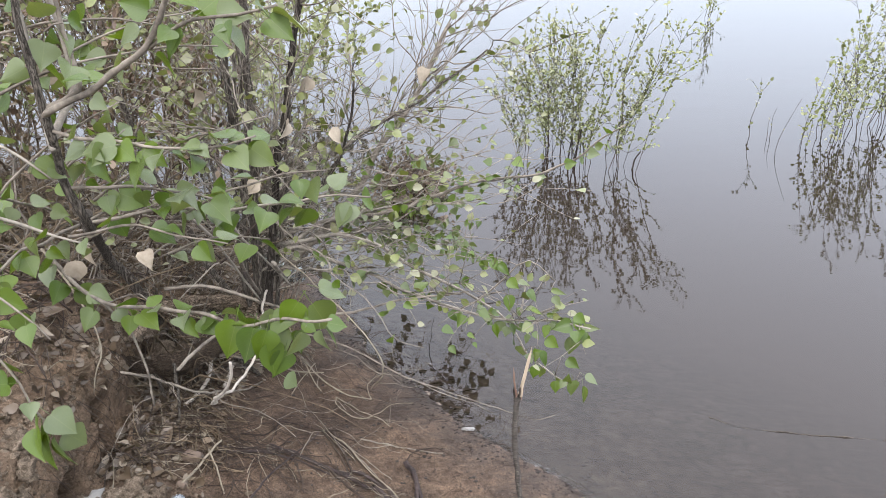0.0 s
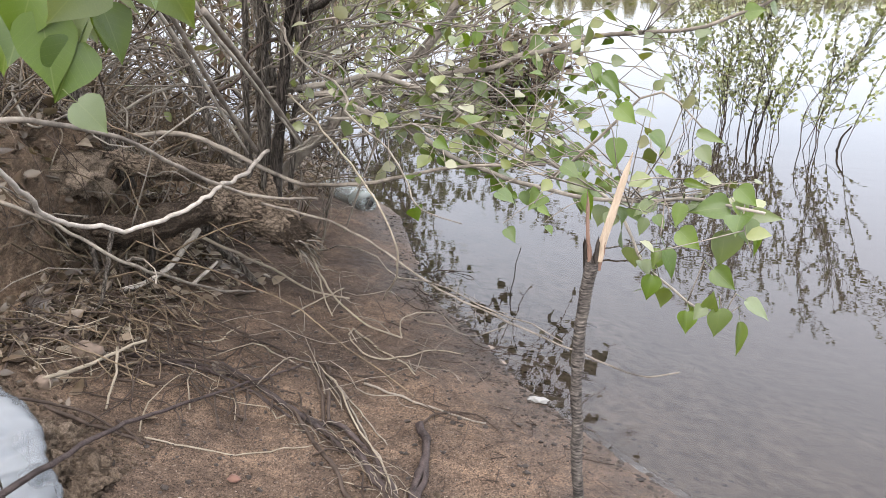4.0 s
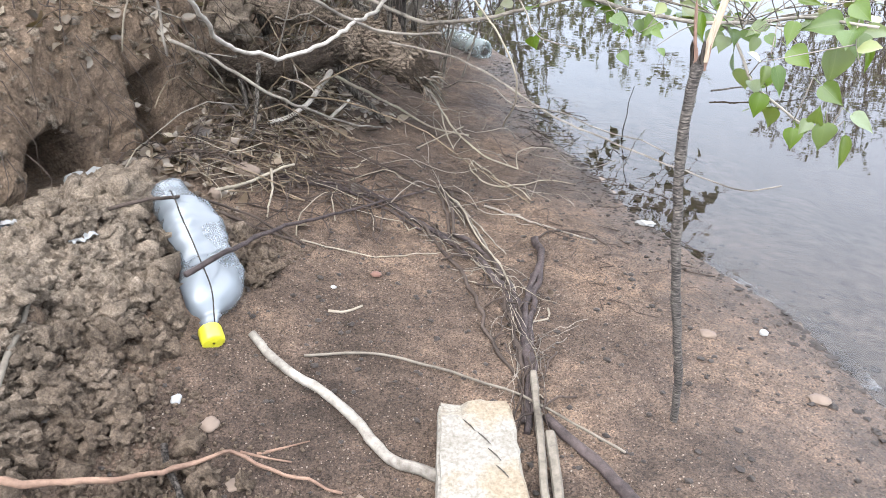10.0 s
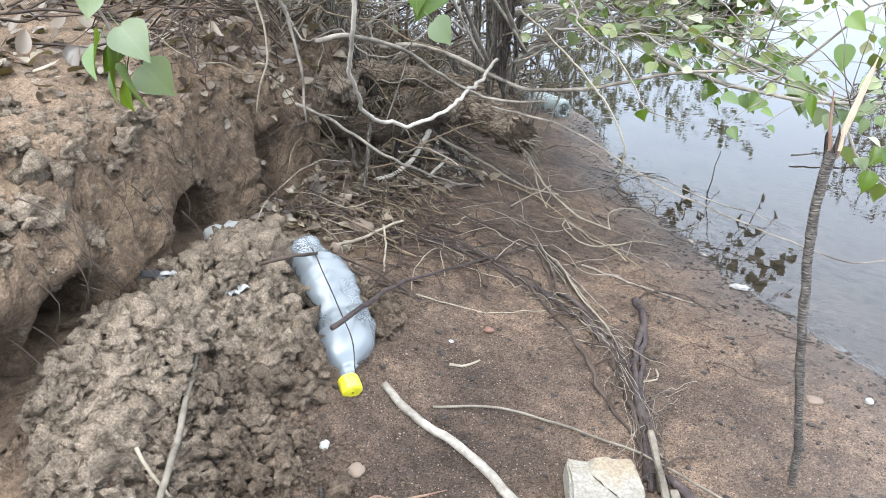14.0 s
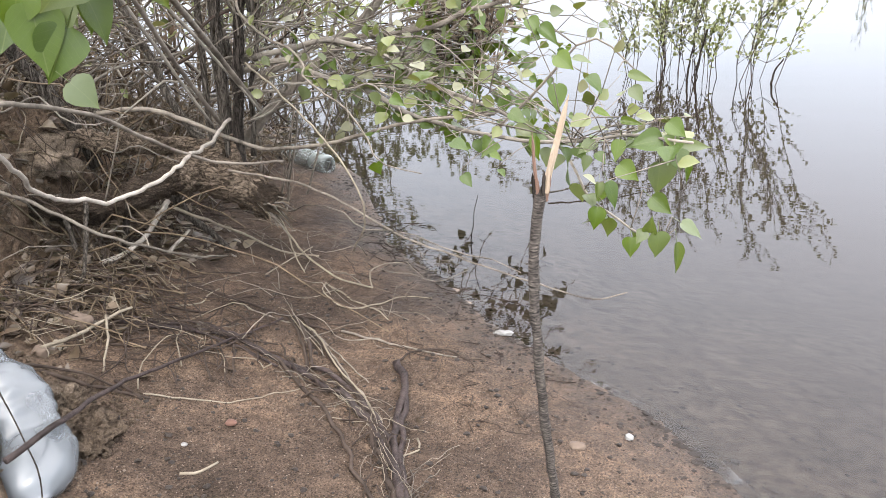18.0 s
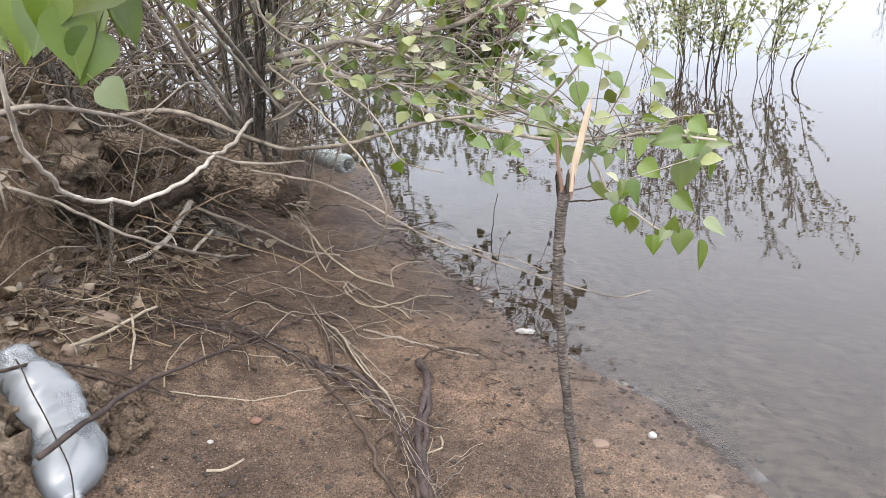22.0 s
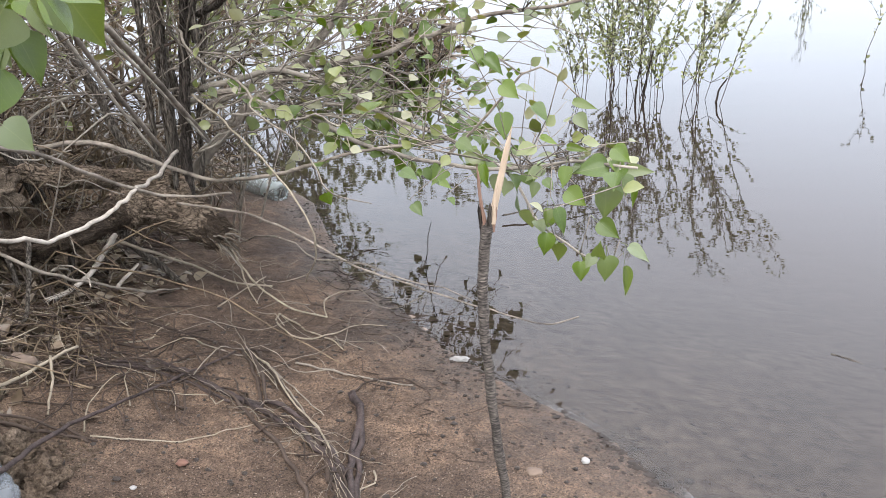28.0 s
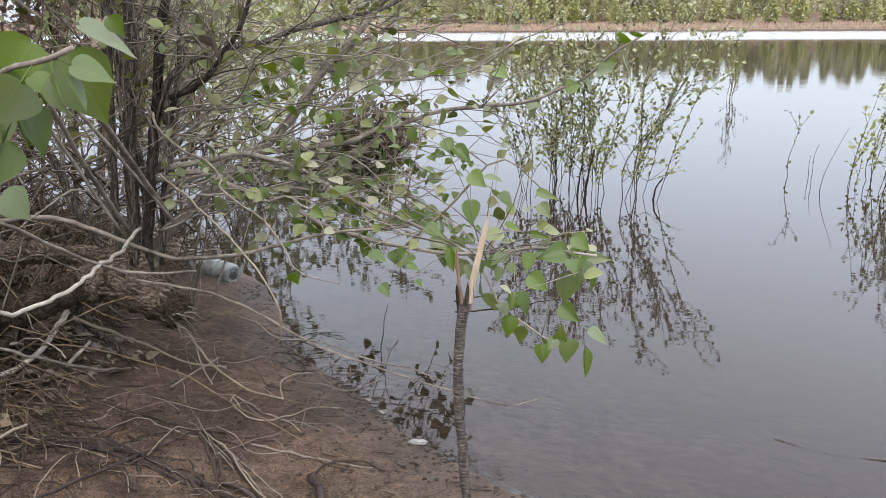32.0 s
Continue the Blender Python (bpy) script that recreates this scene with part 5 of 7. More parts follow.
stick("pale_stick", "pale short stick across the twig drift", "stick", TWIG_STRAW, ((-0.81, 1.76, 0.220), (-0.80, 1.83, 0.202), (-0.79, 1.90, 0.194), (-0.77, 1.99, 0.185)), 0.0042, 0.003, 0.004, 7, 0.15)
stick("pale_stick", "short upright bleached stick in the drift", "stick", TWIG_STRAW, ((-0.79, 1.93, 0.196), (-0.75, 1.87, 0.181), (-0.70, 1.77, 0.168)), 0.003, 0.002, 0.004, 7, 0.15)
stick("straw_twig", "long straw-coloured twig in the drift", "twig", TWIG_STRAW, ((-0.48, 2.17, 0.078), (-0.40, 2.10, 0.072), (-0.33, 2.00, 0.071), (-0.24, 1.90, 0.070), (-0.19, 1.83, 0.067)), 0.0022, 0.0018, 0.004, 7, 0.15)
stick("dark_twig", "dark twig in the drift", "twig", TWIG_DARK, ((-0.48, 2.17, 0.077), (-0.42, 2.09, 0.076), (-0.36, 1.96, 0.078)), 0.004, 0.003, 0.004, 7, 0.15)

# branches that hang from the bush
stick("hanging_branch", "bare grey hanging branch dipping over the shallows", "branch", TWIG, ((-0.68, 2.35, 0.375), (-0.47, 2.30, 0.359), (-0.33, 2.25, 0.318), (-0.22, 2.20, 0.283), (-0.09, 2.15, 0.259), (0.08, 2.08, 0.240), (0.19, 2.02, 0.239), (0.23, 2.00, 0.251), (0.27, 2.00, 0.265)), 0.0032, 0.0013, 0.003, 7, 0.15)
stick("bare_vine", "thin bare vine hanging in a loop", "vine", TWIG_STRAW, ((-0.64, 2.45, 0.616), (-0.49, 2.30, 0.568), (-0.38, 2.20, 0.514), (-0.28, 2.10, 0.446), (-0.26, 2.10, 0.362), (-0.31, 2.15, 0.261)), 0.0028, 0.0018, 0.004, 7, 0.15)
white_root = stick("white_root", "long bleached bare root looping out from the trunk", "root", BLEACHED, ((-0.69, 2.42, 0.485), (-0.68, 2.30, 0.468), (-0.64, 2.10, 0.483), (-0.63, 1.95, 0.479), (-0.64, 1.85, 0.487), (-0.65, 1.75, 0.521), (-0.64, 1.68, 0.555), (-0.61, 1.60, 0.615), (-0.55, 1.50, 0.707), (-0.50, 1.45, 0.778), (-0.48, 1.42, 0.846)), 0.0046, 0.0034, 0.008, 7, 0.15)
shoot(white_root, "side_root", TWIG_STRAW, ((-0.66, 2.10, 0.502), (-0.65, 2.20, 0.449), (-0.65, 2.30, 0.410)), 0.003, 0.002, 0.004)
stick("thin_branch", "long thin arching grey branch", "branch", TWIG, ((-0.68, 1.60, 0.710), (-0.67, 1.70, 0.696), (-0.68, 1.90, 0.625), (-0.65, 2.10, 0.499), (-0.60, 2.20, 0.443), (-0.49, 2.25, 0.432)), 0.0045, 0.003, 0.004, 7, 0.15)
stick("thin_branch", "long low grey branch arching over the water", "branch", TWIG, ((-1.04, 2.40, 0.505), (-0.90, 2.40, 0.516), (-0.77, 2.40, 0.476), (-0.61, 2.40, 0.418), (-0.40, 2.30, 0.459), (-0.21, 2.30, 0.508), (-0.01, 2.30, 0.528)), 0.0065, 0.003, 0.004, 7, 0.15)
stick("straight_stick", "straight pale grey dead shoot", "stick", TWIG, ((-0.50, 1.90, 0.839), (-0.59, 2.20, 0.695), (-0.64, 2.50, 0.485)), 0.006, 0.0065, 0.001, 7, 0.15)
stick("straight_stick", "straight pale grey dead shoot", "stick", TWIG, ((-0.63, 2.00, 0.833), (-0.68, 2.20, 0.664), (-0.71, 2.40, 0.486)), 0.005, 0.0055, 0.002, 7, 0.15)
stick("hanging_root", "pale bare root hanging down over the bank lip", "root", TWIG_STRAW, ((-1.15, 1.95, 0.872), (-1.11, 1.93, 0.828), (-1.05, 1.90, 0.731), (-1.01, 1.87, 0.657), (-1.00, 1.85, 0.602), (-1.02, 1.84, 0.546), (-1.04, 1.83, 0.477)), 0.0035, 0.0018, 0.003, 7, 0.15)

# ---- the bushes ----
DELTOID = ((0.0, 0.09), (0.03, 0.29), (0.10, 0.43), (0.20, 0.495), (0.32, 0.485), (0.46, 0.415), (0.60, 0.31), (0.73, 0.20), (0.84, 0.105), (0.93, 0.04))


def poplar_leaf(rng):
    """One deltoid leaf with a short tip, toothed rim, a folded and waved blade, and its stalk."""
    g = Geo()
    fold, curl, wide, wave = 0.08 + 0.35 * rng.random(), 0.02 + 0.30 * rng.random(), 0.92 + 0.14 * rng.random(), rng.random() * 9
    for i, (t, w) in enumerate(DELTOID):
        for k in (-1, -0.5, 0, 0.5, 1):
            tooth = 1 + (0.035 * rng.uniform(-1, 1) if abs(k) == 1 else 0)
            lobe = 0.055 * abs(k) * max(0.0, 1 - t * 6)
            z = abs(k) ** 1.3 * w * fold - curl * t * t + 0.035 * noise.noise((k * 1.3 + wave, t * 3.0, wave)) * abs(k)
            g.v.append((k * w * wide * tooth, 0.45 + t - lobe, z))
    g.v.append((0.02 * rng.uniform(-1, 1), 1.45, -curl))
    for i in range(len(DELTOID) - 1):
        for k in range(4):
            a = i * 5 + k
            g.f.append((a, a + 1, a + 6, a + 5))
    a = (len(DELTOID) - 1) * 5
    g.f += [(a + k, a + k + 1, len(g.v) - 1) for k in range(4)]
    g.tube([(0, 0, 0), (0.012, 0.2, 0.02), (0, 0.46, 0)], [0.017, 0.013, 0.012], 4, False)
    return g.mesh("leaf", LEAF)


LEAF_MESHES = [poplar_leaf(random.Random(k)) for k in range(7)]


def leaf_pose(at, out, size, rng, hang=0.45):
    """A leaf whose stalk starts at a twig and whose blade hangs outward and down."""
    d = (Vector(out) + Vector((rng.uniform(-0.7, 0.7), rng.uniform(-0.7, 0.7), rng.uniform(-0.5, 0.5) - hang))).normalized()
    face = Vector((rng.uniform(-0.8, 0.8), rng.uniform(-1.0, 0.4), rng.uniform(0.2, 1.0)))
    x = d.cross(face).normalized()
    z = x.cross(d)
    m = Matrix((x, d, z)).transposed().to_4x4()
    return Matrix.Translation(at) @ m @ Matrix.Scale(size, 4)


def hung(parent, base, tip, wide, face=(0.3, -0.8, 0.3)):
    """One large leaf from the end of its stalk to its tip."""
    base, tip = Vector(base), Vector(tip)
    y = (tip - base).normalized()
    x = y.cross(Vector(face)).normalized()
    n = (tip - base).length
    ob = part("leaf", LEAF_MESHES[rng.randrange(7)], None, parent)
    ob.matrix_world = Matrix.Translation(base - y * n * 0.45) @ Matrix((x * n * wide, y * n, x.cross(y) * n)).transposed().to_4x4()
    return base - y * n * 0.45


LIMB_OF = {}


def leafy(parent, line, rng, count, size, start=0.3, spread=0.3):
    """Large leaves along a limb, each a part of its own under it."""
    parent = LIMB_OF.get(id(line), parent)
    n = len(line)
    for k in range(count):
        i = min(n - 2, int(n * (start + (1 - start) * (k + rng.random() * 0.8) / count)))
        d = (line[i + 1] - line[i]).normalized()
        ob = part("leaf", LEAF_MESHES[rng.randrange(7)], None, parent)
        ob.matrix_world = leaf_pose(line[i], d * spread + Vector((rng.gauss(0, 1), rng.gauss(0, 1), rng.gauss(0, 0.8))) * 0.7, size * rng.uniform(0.65, 1.15), rng)


def grow(geo, line, rng, count, length, r, out=(0, 0, 0), up=0.2, start=0.15, step=0.05, over=None):
    """Side twigs from a line; returns their lines. over: (x, y, z), past which corner no twig dips."""
    made = []
    n = len(line)
    for k in range(count):
        i = min(n - 2, int(n * (start + (1 - start) * rng.random())))
        d = (line[i + 1] - line[i]).normalized()
        v = (d * 0.7 + Vector((rng.gauss(0, 0.6), rng.gauss(0, 0.6), rng.gauss(up, 0.45))) + Vector(out)).normalized()
        L = length * rng.uniform(0.4, 1.2)
        bend = Vector((rng.gauss(0, 0.25), rng.gauss(0, 0.25), rng.gauss(0.05, 0.25)))
        a = line[i]
        pts = [a, a + v * L * 0.5 + bend * L * 0.12, a + v * L + bend * L * 0.45]
        if over and pts[2].y < over[1] and (pts[2].x > 0.40 or pts[2].x > over[0] and pts[2].z < over[2]):
            continue
        made.append(rod(geo, pts, r, r * 0.4, 4, step, 0.012 + 0.06 * L, rng.random() * 50, 0.0, 5))
    return made


def small_leaves(geo, lines, rng, every, size, start=0.3, narrow=0.55):
    for line in lines:
        n = len(line)
        if n < 3:
            continue
        length = sum((line[i + 1] - line[i]).length for i in range(n - 1))
        for _ in range(max(1, int(length * (1 - start) / every))):
            i = min(n - 2, int(n * (start + (1 - start) * rng.random())))
            d = (line[i + 1] - line[i])
            m = leaf_pose(line[i].lerp(line[i + 1], rng.random()), d.normalized() * 0.8 + Vector((rng.uniform(-1, 1), rng.uniform(-1, 1), rng.uniform(-0.2, 0.8))) * 0.8, 1.0, rng, 0.15)
            s = size * rng.uniform(0.6, 1.3)
            geo.blade(m, s, s * narrow, 0.25, 0.15, False)


# the stand of trunks at the water's edge, and the limbs that lean from it
rng = random.Random(4)
tree = thing("poplar_bush", (-0.74, 2.52, 0.34), "many-stemmed grey poplar bush with young leaves, rooted at the water's edge", "bush")
twigs, fine = Geo(), Geo()


def limb(parent, name, pts, r0, r1, material=BARK, sides=8, wav=0.012):
    geo = Geo()
    L = rod(geo, pts, r0, r1, sides, 0.03, wav, rng.random() * 90, 0.22, 9)
    LIMB_OF[id(L)] = part(name, geo, material, parent)
    return L


trunks = [
    limb(tree, "trunk", ((-0.755, 2.48, 0.33), (-0.748, 2.49, 0.381), (-0.735, 2.49, 0.561), (-0.712, 2.49, 0.80), (-0.69, 2.5, 1.01), (-0.68, 2.55, 1.4), (-0.72, 2.6, 1.85)), 0.017, 0.010, BARK, 12),
    limb(tree, "trunk", ((-0.70, 2.46, 0.33), (-0.700, 2.47, 0.42), (-0.675, 2.47, 0.590), (-0.643, 2.47, 0.75), (-0.604, 2.47, 0.95), (-0.576, 2.47, 1.05), (-0.5, 2.5, 1.4), (-0.42, 2.6, 1.8)), 0.014, 0.008, BARK_DARK, 12),
    limb(tree, "trunk", ((-0.75, 2.55, 0.33), (-0.74, 2.58, 0.5), (-0.76, 2.56, 0.9), (-0.80, 2.6, 1.4), (-0.86, 2.6, 1.8)), 0.014, 0.006, BARK, 10),
    limb(tree, "trunk", ((-0.80, 2.57, 0.33), (-0.755, 2.6, 0.375), (-0.648, 2.65, 0.479), (-0.509, 2.75, 0.607), (-0.413, 2.82, 0.694), (-0.361, 2.9, 0.791), (-0.271, 2.97, 0.899), (-0.188, 3.05, 0.995), (-0.05, 3.2, 1.25)), 0.018, 0.007, TWIG),
    limb(tree, "trunk", ((-0.84, 2.57, 0.36), (-0.95, 2.6, 0.5), (-1.15, 2.65, 1.0), (-1.3, 2.7, 1.5)), 0.012, 0.006),
]
# slender stems pressed close to the old ones
for pts, q in ((((-0.775, 2.46, 0.34), (-0.768, 2.465, 0.50), (-0.756, 2.46, 0.70), (-0.728, 2.45, 0.95), (-0.70, 2.45, 1.3)), 0.0085), (((-0.728, 2.45, 0.34), (-0.716, 2.455, 0.52), (-0.700, 2.45, 0.72), (-0.69, 2.44, 1.0), (-0.68, 2.45, 1.4)), 0.0075),
               (((-0.69, 2.52, 0.36), (-0.664, 2.53, 0.56), (-0.62, 2.55, 0.80), (-0.57, 2.6, 1.15)), 0.008), (((-0.79, 2.52, 0.36), (-0.80, 2.53, 0.60), (-0.79, 2.55, 0.9), (-0.75, 2.55, 1.3)), 0.0075)):
    limb(tree, "stem", pts, q, q * 0.6, BARK, 8, 0.010)
# the flared foot where the stems grow from the old log
for pts, q in ((((-0.80, 2.40, 0.36), (-0.77, 2.45, 0.37), (-0.745, 2.49, 0.42)), 0.026), (((-0.70, 2.41, 0.34), (-0.71, 2.45, 0.36), (-0.715, 2.48, 0.43)), 0.024), (((-0.86, 2.55, 0.37), (-0.81, 2.55, 0.36), (-0.76, 2.53, 0.42)), 0.024)):
    limb(tree, "root_flare", pts, q, 0.014, LOG_BARK, 12, 0.006)
limbs = [
    limb(tree, "limb", ((-0.616, 2.47, 0.735), (-0.589, 2.47, 0.854), (-0.462, 2.6, 0.915), (-0.303, 2.8, 0.97), (-0.126, 3.0, 1.025), (0.1, 3.2, 1.15)), 0.010, 0.004),
    limb(tree, "limb", ((-0.59, 2.45, 0.80), (-0.503, 2.4, 0.833), (-0.454, 2.4, 0.87), (-0.385, 2.4, 0.992), (-0.33, 2.42, 1.2)), 0.008, 0.003, BARK_DARK),
    limb(tree, "limb", ((-0.68, 2.55, 0.55), (-0.551, 2.7, 0.614), (-0.392, 2.72, 0.634), (-0.23, 2.75, 0.65), (-0.12, 2.78, 0.69), (0.048, 2.8, 0.735), (0.25, 2.8, 0.756), (0.385, 2.8, 0.807), (0.49, 2.8, 0.876), (0.58, 2.8, 0.936)), 0.010, 0.003, TWIG),
    limb(tree, "limb", ((-0.70, 2.5, 0.58), (-0.585, 2.5, 0.61), (-0.469, 2.45, 0.594), (-0.355, 2.4, 0.565), (-0.166, 2.35, 0.496), (-0.008, 2.25, 0.49), (0.153, 2.15, 0.516), (0.275, 2.1, 0.537), (0.37, 2.05, 0.538)), 0.008, 0.0025, TWIG_PALE),
    limb(tree, "limb", ((-0.68, 2.52, 0.61), (-0.512, 2.5, 0.648), (-0.387, 2.5, 0.648), (-0.227, 2.45, 0.593), (-0.075, 2.35, 0.543), (0.073, 2.25, 0.508), (0.153, 2.15, 0.475), (0.2, 2.1, 0.408), (0.277, 2.05, 0.369), (0.325, 2.02, 0.355)), 0.008, 0.002, TWIG_PALE),
]
# two straight pale shoots that cross in front of the trunks
for pts in (
    ((-0.70, 2.1, 0.93), (-0.676, 2.195, 0.79), (-0.644, 2.307, 0.656), (-0.598, 2.408, 0.505)),
    ((-0.77, 2.0, 0.97), (-0.743, 2.103, 0.848), (-0.723, 2.213, 0.69), (-0.682, 2.31, 0.502))):
    limb(tree, "limb", pts, 0.005, 0.003, TWIG_PALE, 6, 0.006)
fan = []
for k in range(18):
    a = Vector((-0.69 + rng.uniform(-0.04, 0.04), 2.5 + rng.uniform(-0.04, 0.06), rng.uniform(0.45, 0.8)))
    b = Vector((rng.uniform(-0.35, 0.30), rng.uniform(2.05, 3.2), rng.uniform(0.42, 0.95)))
    c = a.lerp(b, 0.45) + Vector((0, 0, rng.uniform(-0.02, 0.12)))
    fan.append(limb(tree, "limb", (a, c, b), rng.uniform(0.002, 0.0045), 0.0012, TWIG_PALE if k % 2 else TWIG, 6, 0.045))
for k in range(64):
    a = Vector((rng.uniform(-1.6, -0.72), rng.uniform(2.35, 3.0), rng.uniform(0.32, 0.62)))
    b = a + Vector((rng.uniform(-0.35, 0.75), rng.uniform(-0.45, 0.5), rng.uniform(-0.12, 0.65)))
    c = a.lerp(b, 0.5) + Vector((rng.gauss(0, 0.05), rng.gauss(0, 0.05), rng.uniform(0.0, 0.12)))
    limb(tree, "dead_branch", (a, c, b), rng.uniform(0.002, 0.005), 0.0012, (TWIG_PALE, TWIG, TWIG_DARK)[k % 3], 6, 0.05)
low = []
for k in range(16):
    a = Vector((rng.uniform(-0.60, -0.40), rng.uniform(2.65, 2.85), rng.uniform(0.50, 0.62)))
    b = Vector((rng.uniform(-0.42, 0.14), rng.uniform(3.0, 3.75), rng.uniform(0.16, 0.50)))
    low.append(limb(tree, "limb", (a, a.lerp(b, 0.5) + Vector((0, 0, rng.uniform(0.03, 0.12))), b), 0.003, 0.0012, (TWIG, TWIG_PALE)[k % 2], 6, 0.03))
spray = random.Random(77)
hanging = []
for k in range(9):
    a = Vector((spray.uniform(-0.55, -0.35), spray.uniform(2.6, 2.8), spray.uniform(0.50, 0.66)))
    b = Vector((spray.uniform(-0.25, 0.22), spray.uniform(2.75, 3.5), spray.uniform(0.22, 0.55)))
    hanging.append(limb(tree, "limb", (a, a.lerp(b, 0.5) + Vector((0, 0, spray.uniform(0.03, 0.12))), b), 0.003, 0.0012, (TWIG, TWIG_PALE)[k % 2], 6, 0.03))
OPEN = (-0.35, 2.9, 0.50)
side = []
for L, n in zip(trunks, (34, 22, 38, 34, 40)):
    side += grow(twigs, L, rng, n, 0.7 if n > 30 else 0.4, 0.003, (0.1, 0.1, 0.0), 0.15, over=OPEN)
bare = []
for L in fan:
    bare += grow(twigs, L, rng, 6, 0.18, 0.0015, (0.1, 0, 0), 0.0, over=OPEN)
for L in limbs:
    side += grow(twigs, L, rng, 16, 0.15, 0.0014, (0.0, -0.1, 0.0), 0.0, over=OPEN)
more = []
for L in side:
    more += grow(twigs, L, rng, 4, 0.3, 0.0015, (0, 0, 0), 0.1, over=OPEN)
tagged(part("twig_tangle", twigs, TWIG, tree), "thin tangled grey twigs", kind="stuff")
small_leaves(fine, [L for L in side + more if L[0].z > 0.35], rng, 0.19, 0.032, 0.3, 0.8)
small_leaves(fine, bare, rng, 0.12, 0.032, 0.4, 0.8)
tagged(part("foliage", fine, LEAF_SMALL, tree), "small young green leaves", kind="stuff")
for L, n in ((limbs[3], 34), (limbs[4], 34), (limbs[2], 34), (limbs[0], 12)) + tuple((f, 8 if f[-1].y > 2.5 else 5) for f in fan) + tuple((f, 17) for f in low):
    leafy(tree, L, rng, int(n * 0.75) + 1, 0.042, 0.3)
for L in hanging:
    leafy(tree, L, spray, 13, 0.032, 0.3)
# the leafy ends of the two low limbs
rising = limb(tree, "limb", ((-0.02, 2.26, 0.49), (0.05, 2.2, 0.57), (0.13, 2.17, 0.66), (0.20, 2.18, 0.70), (0.28, 2.16, 0.64)), 0.004, 0.0015, TWIG, 6)
carriers = [p for L in (limbs[3], limbs[4], rising) for p in L]
stalks = []
stalks.append(hung(tree, (0.318, 2.080, 0.493), (0.322, 2.065, 0.433), 1.00, (0.3, -0.8, 0.3)))
stalks.append(hung(tree, (0.318, 2.080, 0.535), (0.259, 2.065, 0.532), 0.80, (0.1, -0.7, 0.6)))
stalks.append(hung(tree, (0.330, 2.080, 0.569), (0.360, 2.065, 0.546), 0.90, (-0.2, -0.8, 0.5)))
stalks.append(hung(tree, (0.327, 2.080, 0.545), (0.354, 2.065, 0.517), 0.95, (0.4, -0.5, 0.7)))
stalks.append(hung(tree, (0.354, 2.080, 0.527), (0.404, 2.065, 0.528), 0.50, (0.3, -0.8, 0.3)))
stalks.append(hung(tree, (0.245, 2.080, 0.535), (0.239, 2.065, 0.497), 0.70, (0.1, -0.7, 0.6)))
stalks.append(hung(tree, (0.247, 2.080, 0.488), (0.283, 2.065, 0.463), 0.90, (-0.2, -0.8, 0.5)))
stalks.append(hung(tree, (0.227, 2.040, 0.467), (0.249, 2.025, 0.422), 0.60, (0.4, -0.5, 0.7)))
stalks.append(hung(tree, (0.211, 2.040, 0.467), (0.211, 2.025, 0.438), 0.70, (0.3, -0.8, 0.3)))
stalks.append(hung(tree, (0.210, 2.040, 0.418), (0.205, 2.025, 0.377), 0.85, (0.1, -0.7, 0.6)))
stalks.append(hung(tree, (0.306, 2.040, 0.440), (0.342, 2.025, 0.414), 0.80, (-0.2, -0.8, 0.5)))
stalks.append(hung(tree, (0.318, 2.000, 0.388), (0.321, 1.985, 0.343), 1.00, (0.4, -0.5, 0.7)))
stalks.append(hung(tree, (0.351, 2.000, 0.368), (0.358, 1.985, 0.311), 0.35, (0.3, -0.8, 0.3)))
stalks.append(hung(tree, (0.294, 2.000, 0.390), (0.280, 1.985, 0.372), 0.90, (0.1, -0.7, 0.6)))
stalks.append(hung(tree, (0.304, 2.000, 0.388), (0.303, 1.985, 0.420), 0.80, (-0.2, -0.8, 0.5)))
stalks.append(hung(tree, (0.357, 2.000, 0.408), (0.395, 1.985, 0.391), 0.70, (0.4, -0.5, 0.7)))
stalks.append(hung(tree, (0.364, 2.080, 0.500), (0.372, 2.065, 0.459), 0.40, (0.3, -0.8, 0.3)))
stalks.append(hung(tree, (0.131, 2.080, 0.638), (0.133, 2.065, 0.590), 0.75, (0.1, -0.7, 0.6)))
stalks.append(hung(tree, (0.263, 2.080, 0.632), (0.283, 2.065, 0.608), 0.80, (-0.2, -0.8, 0.5)))
stalks.append(hung(tree, (0.185, 2.080, 0.650), (0.215, 2.065, 0.628), 0.80, (0.4, -0.5, 0.7)))
stalks.append(hung(tree, (0.257, 2.080, 0.656), (0.299, 2.065, 0.647), 0.40, (0.3, -0.8, 0.3)))
stalks.append(hung(tree, (0.199, 2.080, 0.593), (0.232, 2.065, 0.580), 0.40, (0.1, -0.7, 0.6)))
stalks.append(hung(tree, (0.247, 2.080, 0.572), (0.285, 2.065, 0.570), 0.40, (-0.2, -0.8, 0.5)))
stalks.append(hung(tree, (0.188, 2.080, 0.505), (0.185, 2.065, 0.478), 0.70, (0.4, -0.5, 0.7)))
stalks.append(hung(tree, (0.206, 2.080, 0.511), (0.222, 2.065, 0.494), 0.80, (0.3, -0.8, 0.3)))
stalks.append(hung(tree, (0.046, 2.080, 0.587), (0.078, 2.065, 0.573), 0.80, (0.1, -0.7, 0.6)))
stalks.append(hung(tree, (0.091, 2.080, 0.540), (0.097, 2.065, 0.498), 0.50, (-0.2, -0.8, 0.5)))
stalks.append(hung(tree, (-0.066, 2.080, 0.531), (-0.032, 2.065, 0.519), 0.90, (0.4, -0.5, 0.7)))
stalks.append(hung(tree, (0.080, 2.080, 0.753), (0.101, 2.065, 0.728), 0.80, (0.3, -0.8, 0.3)))
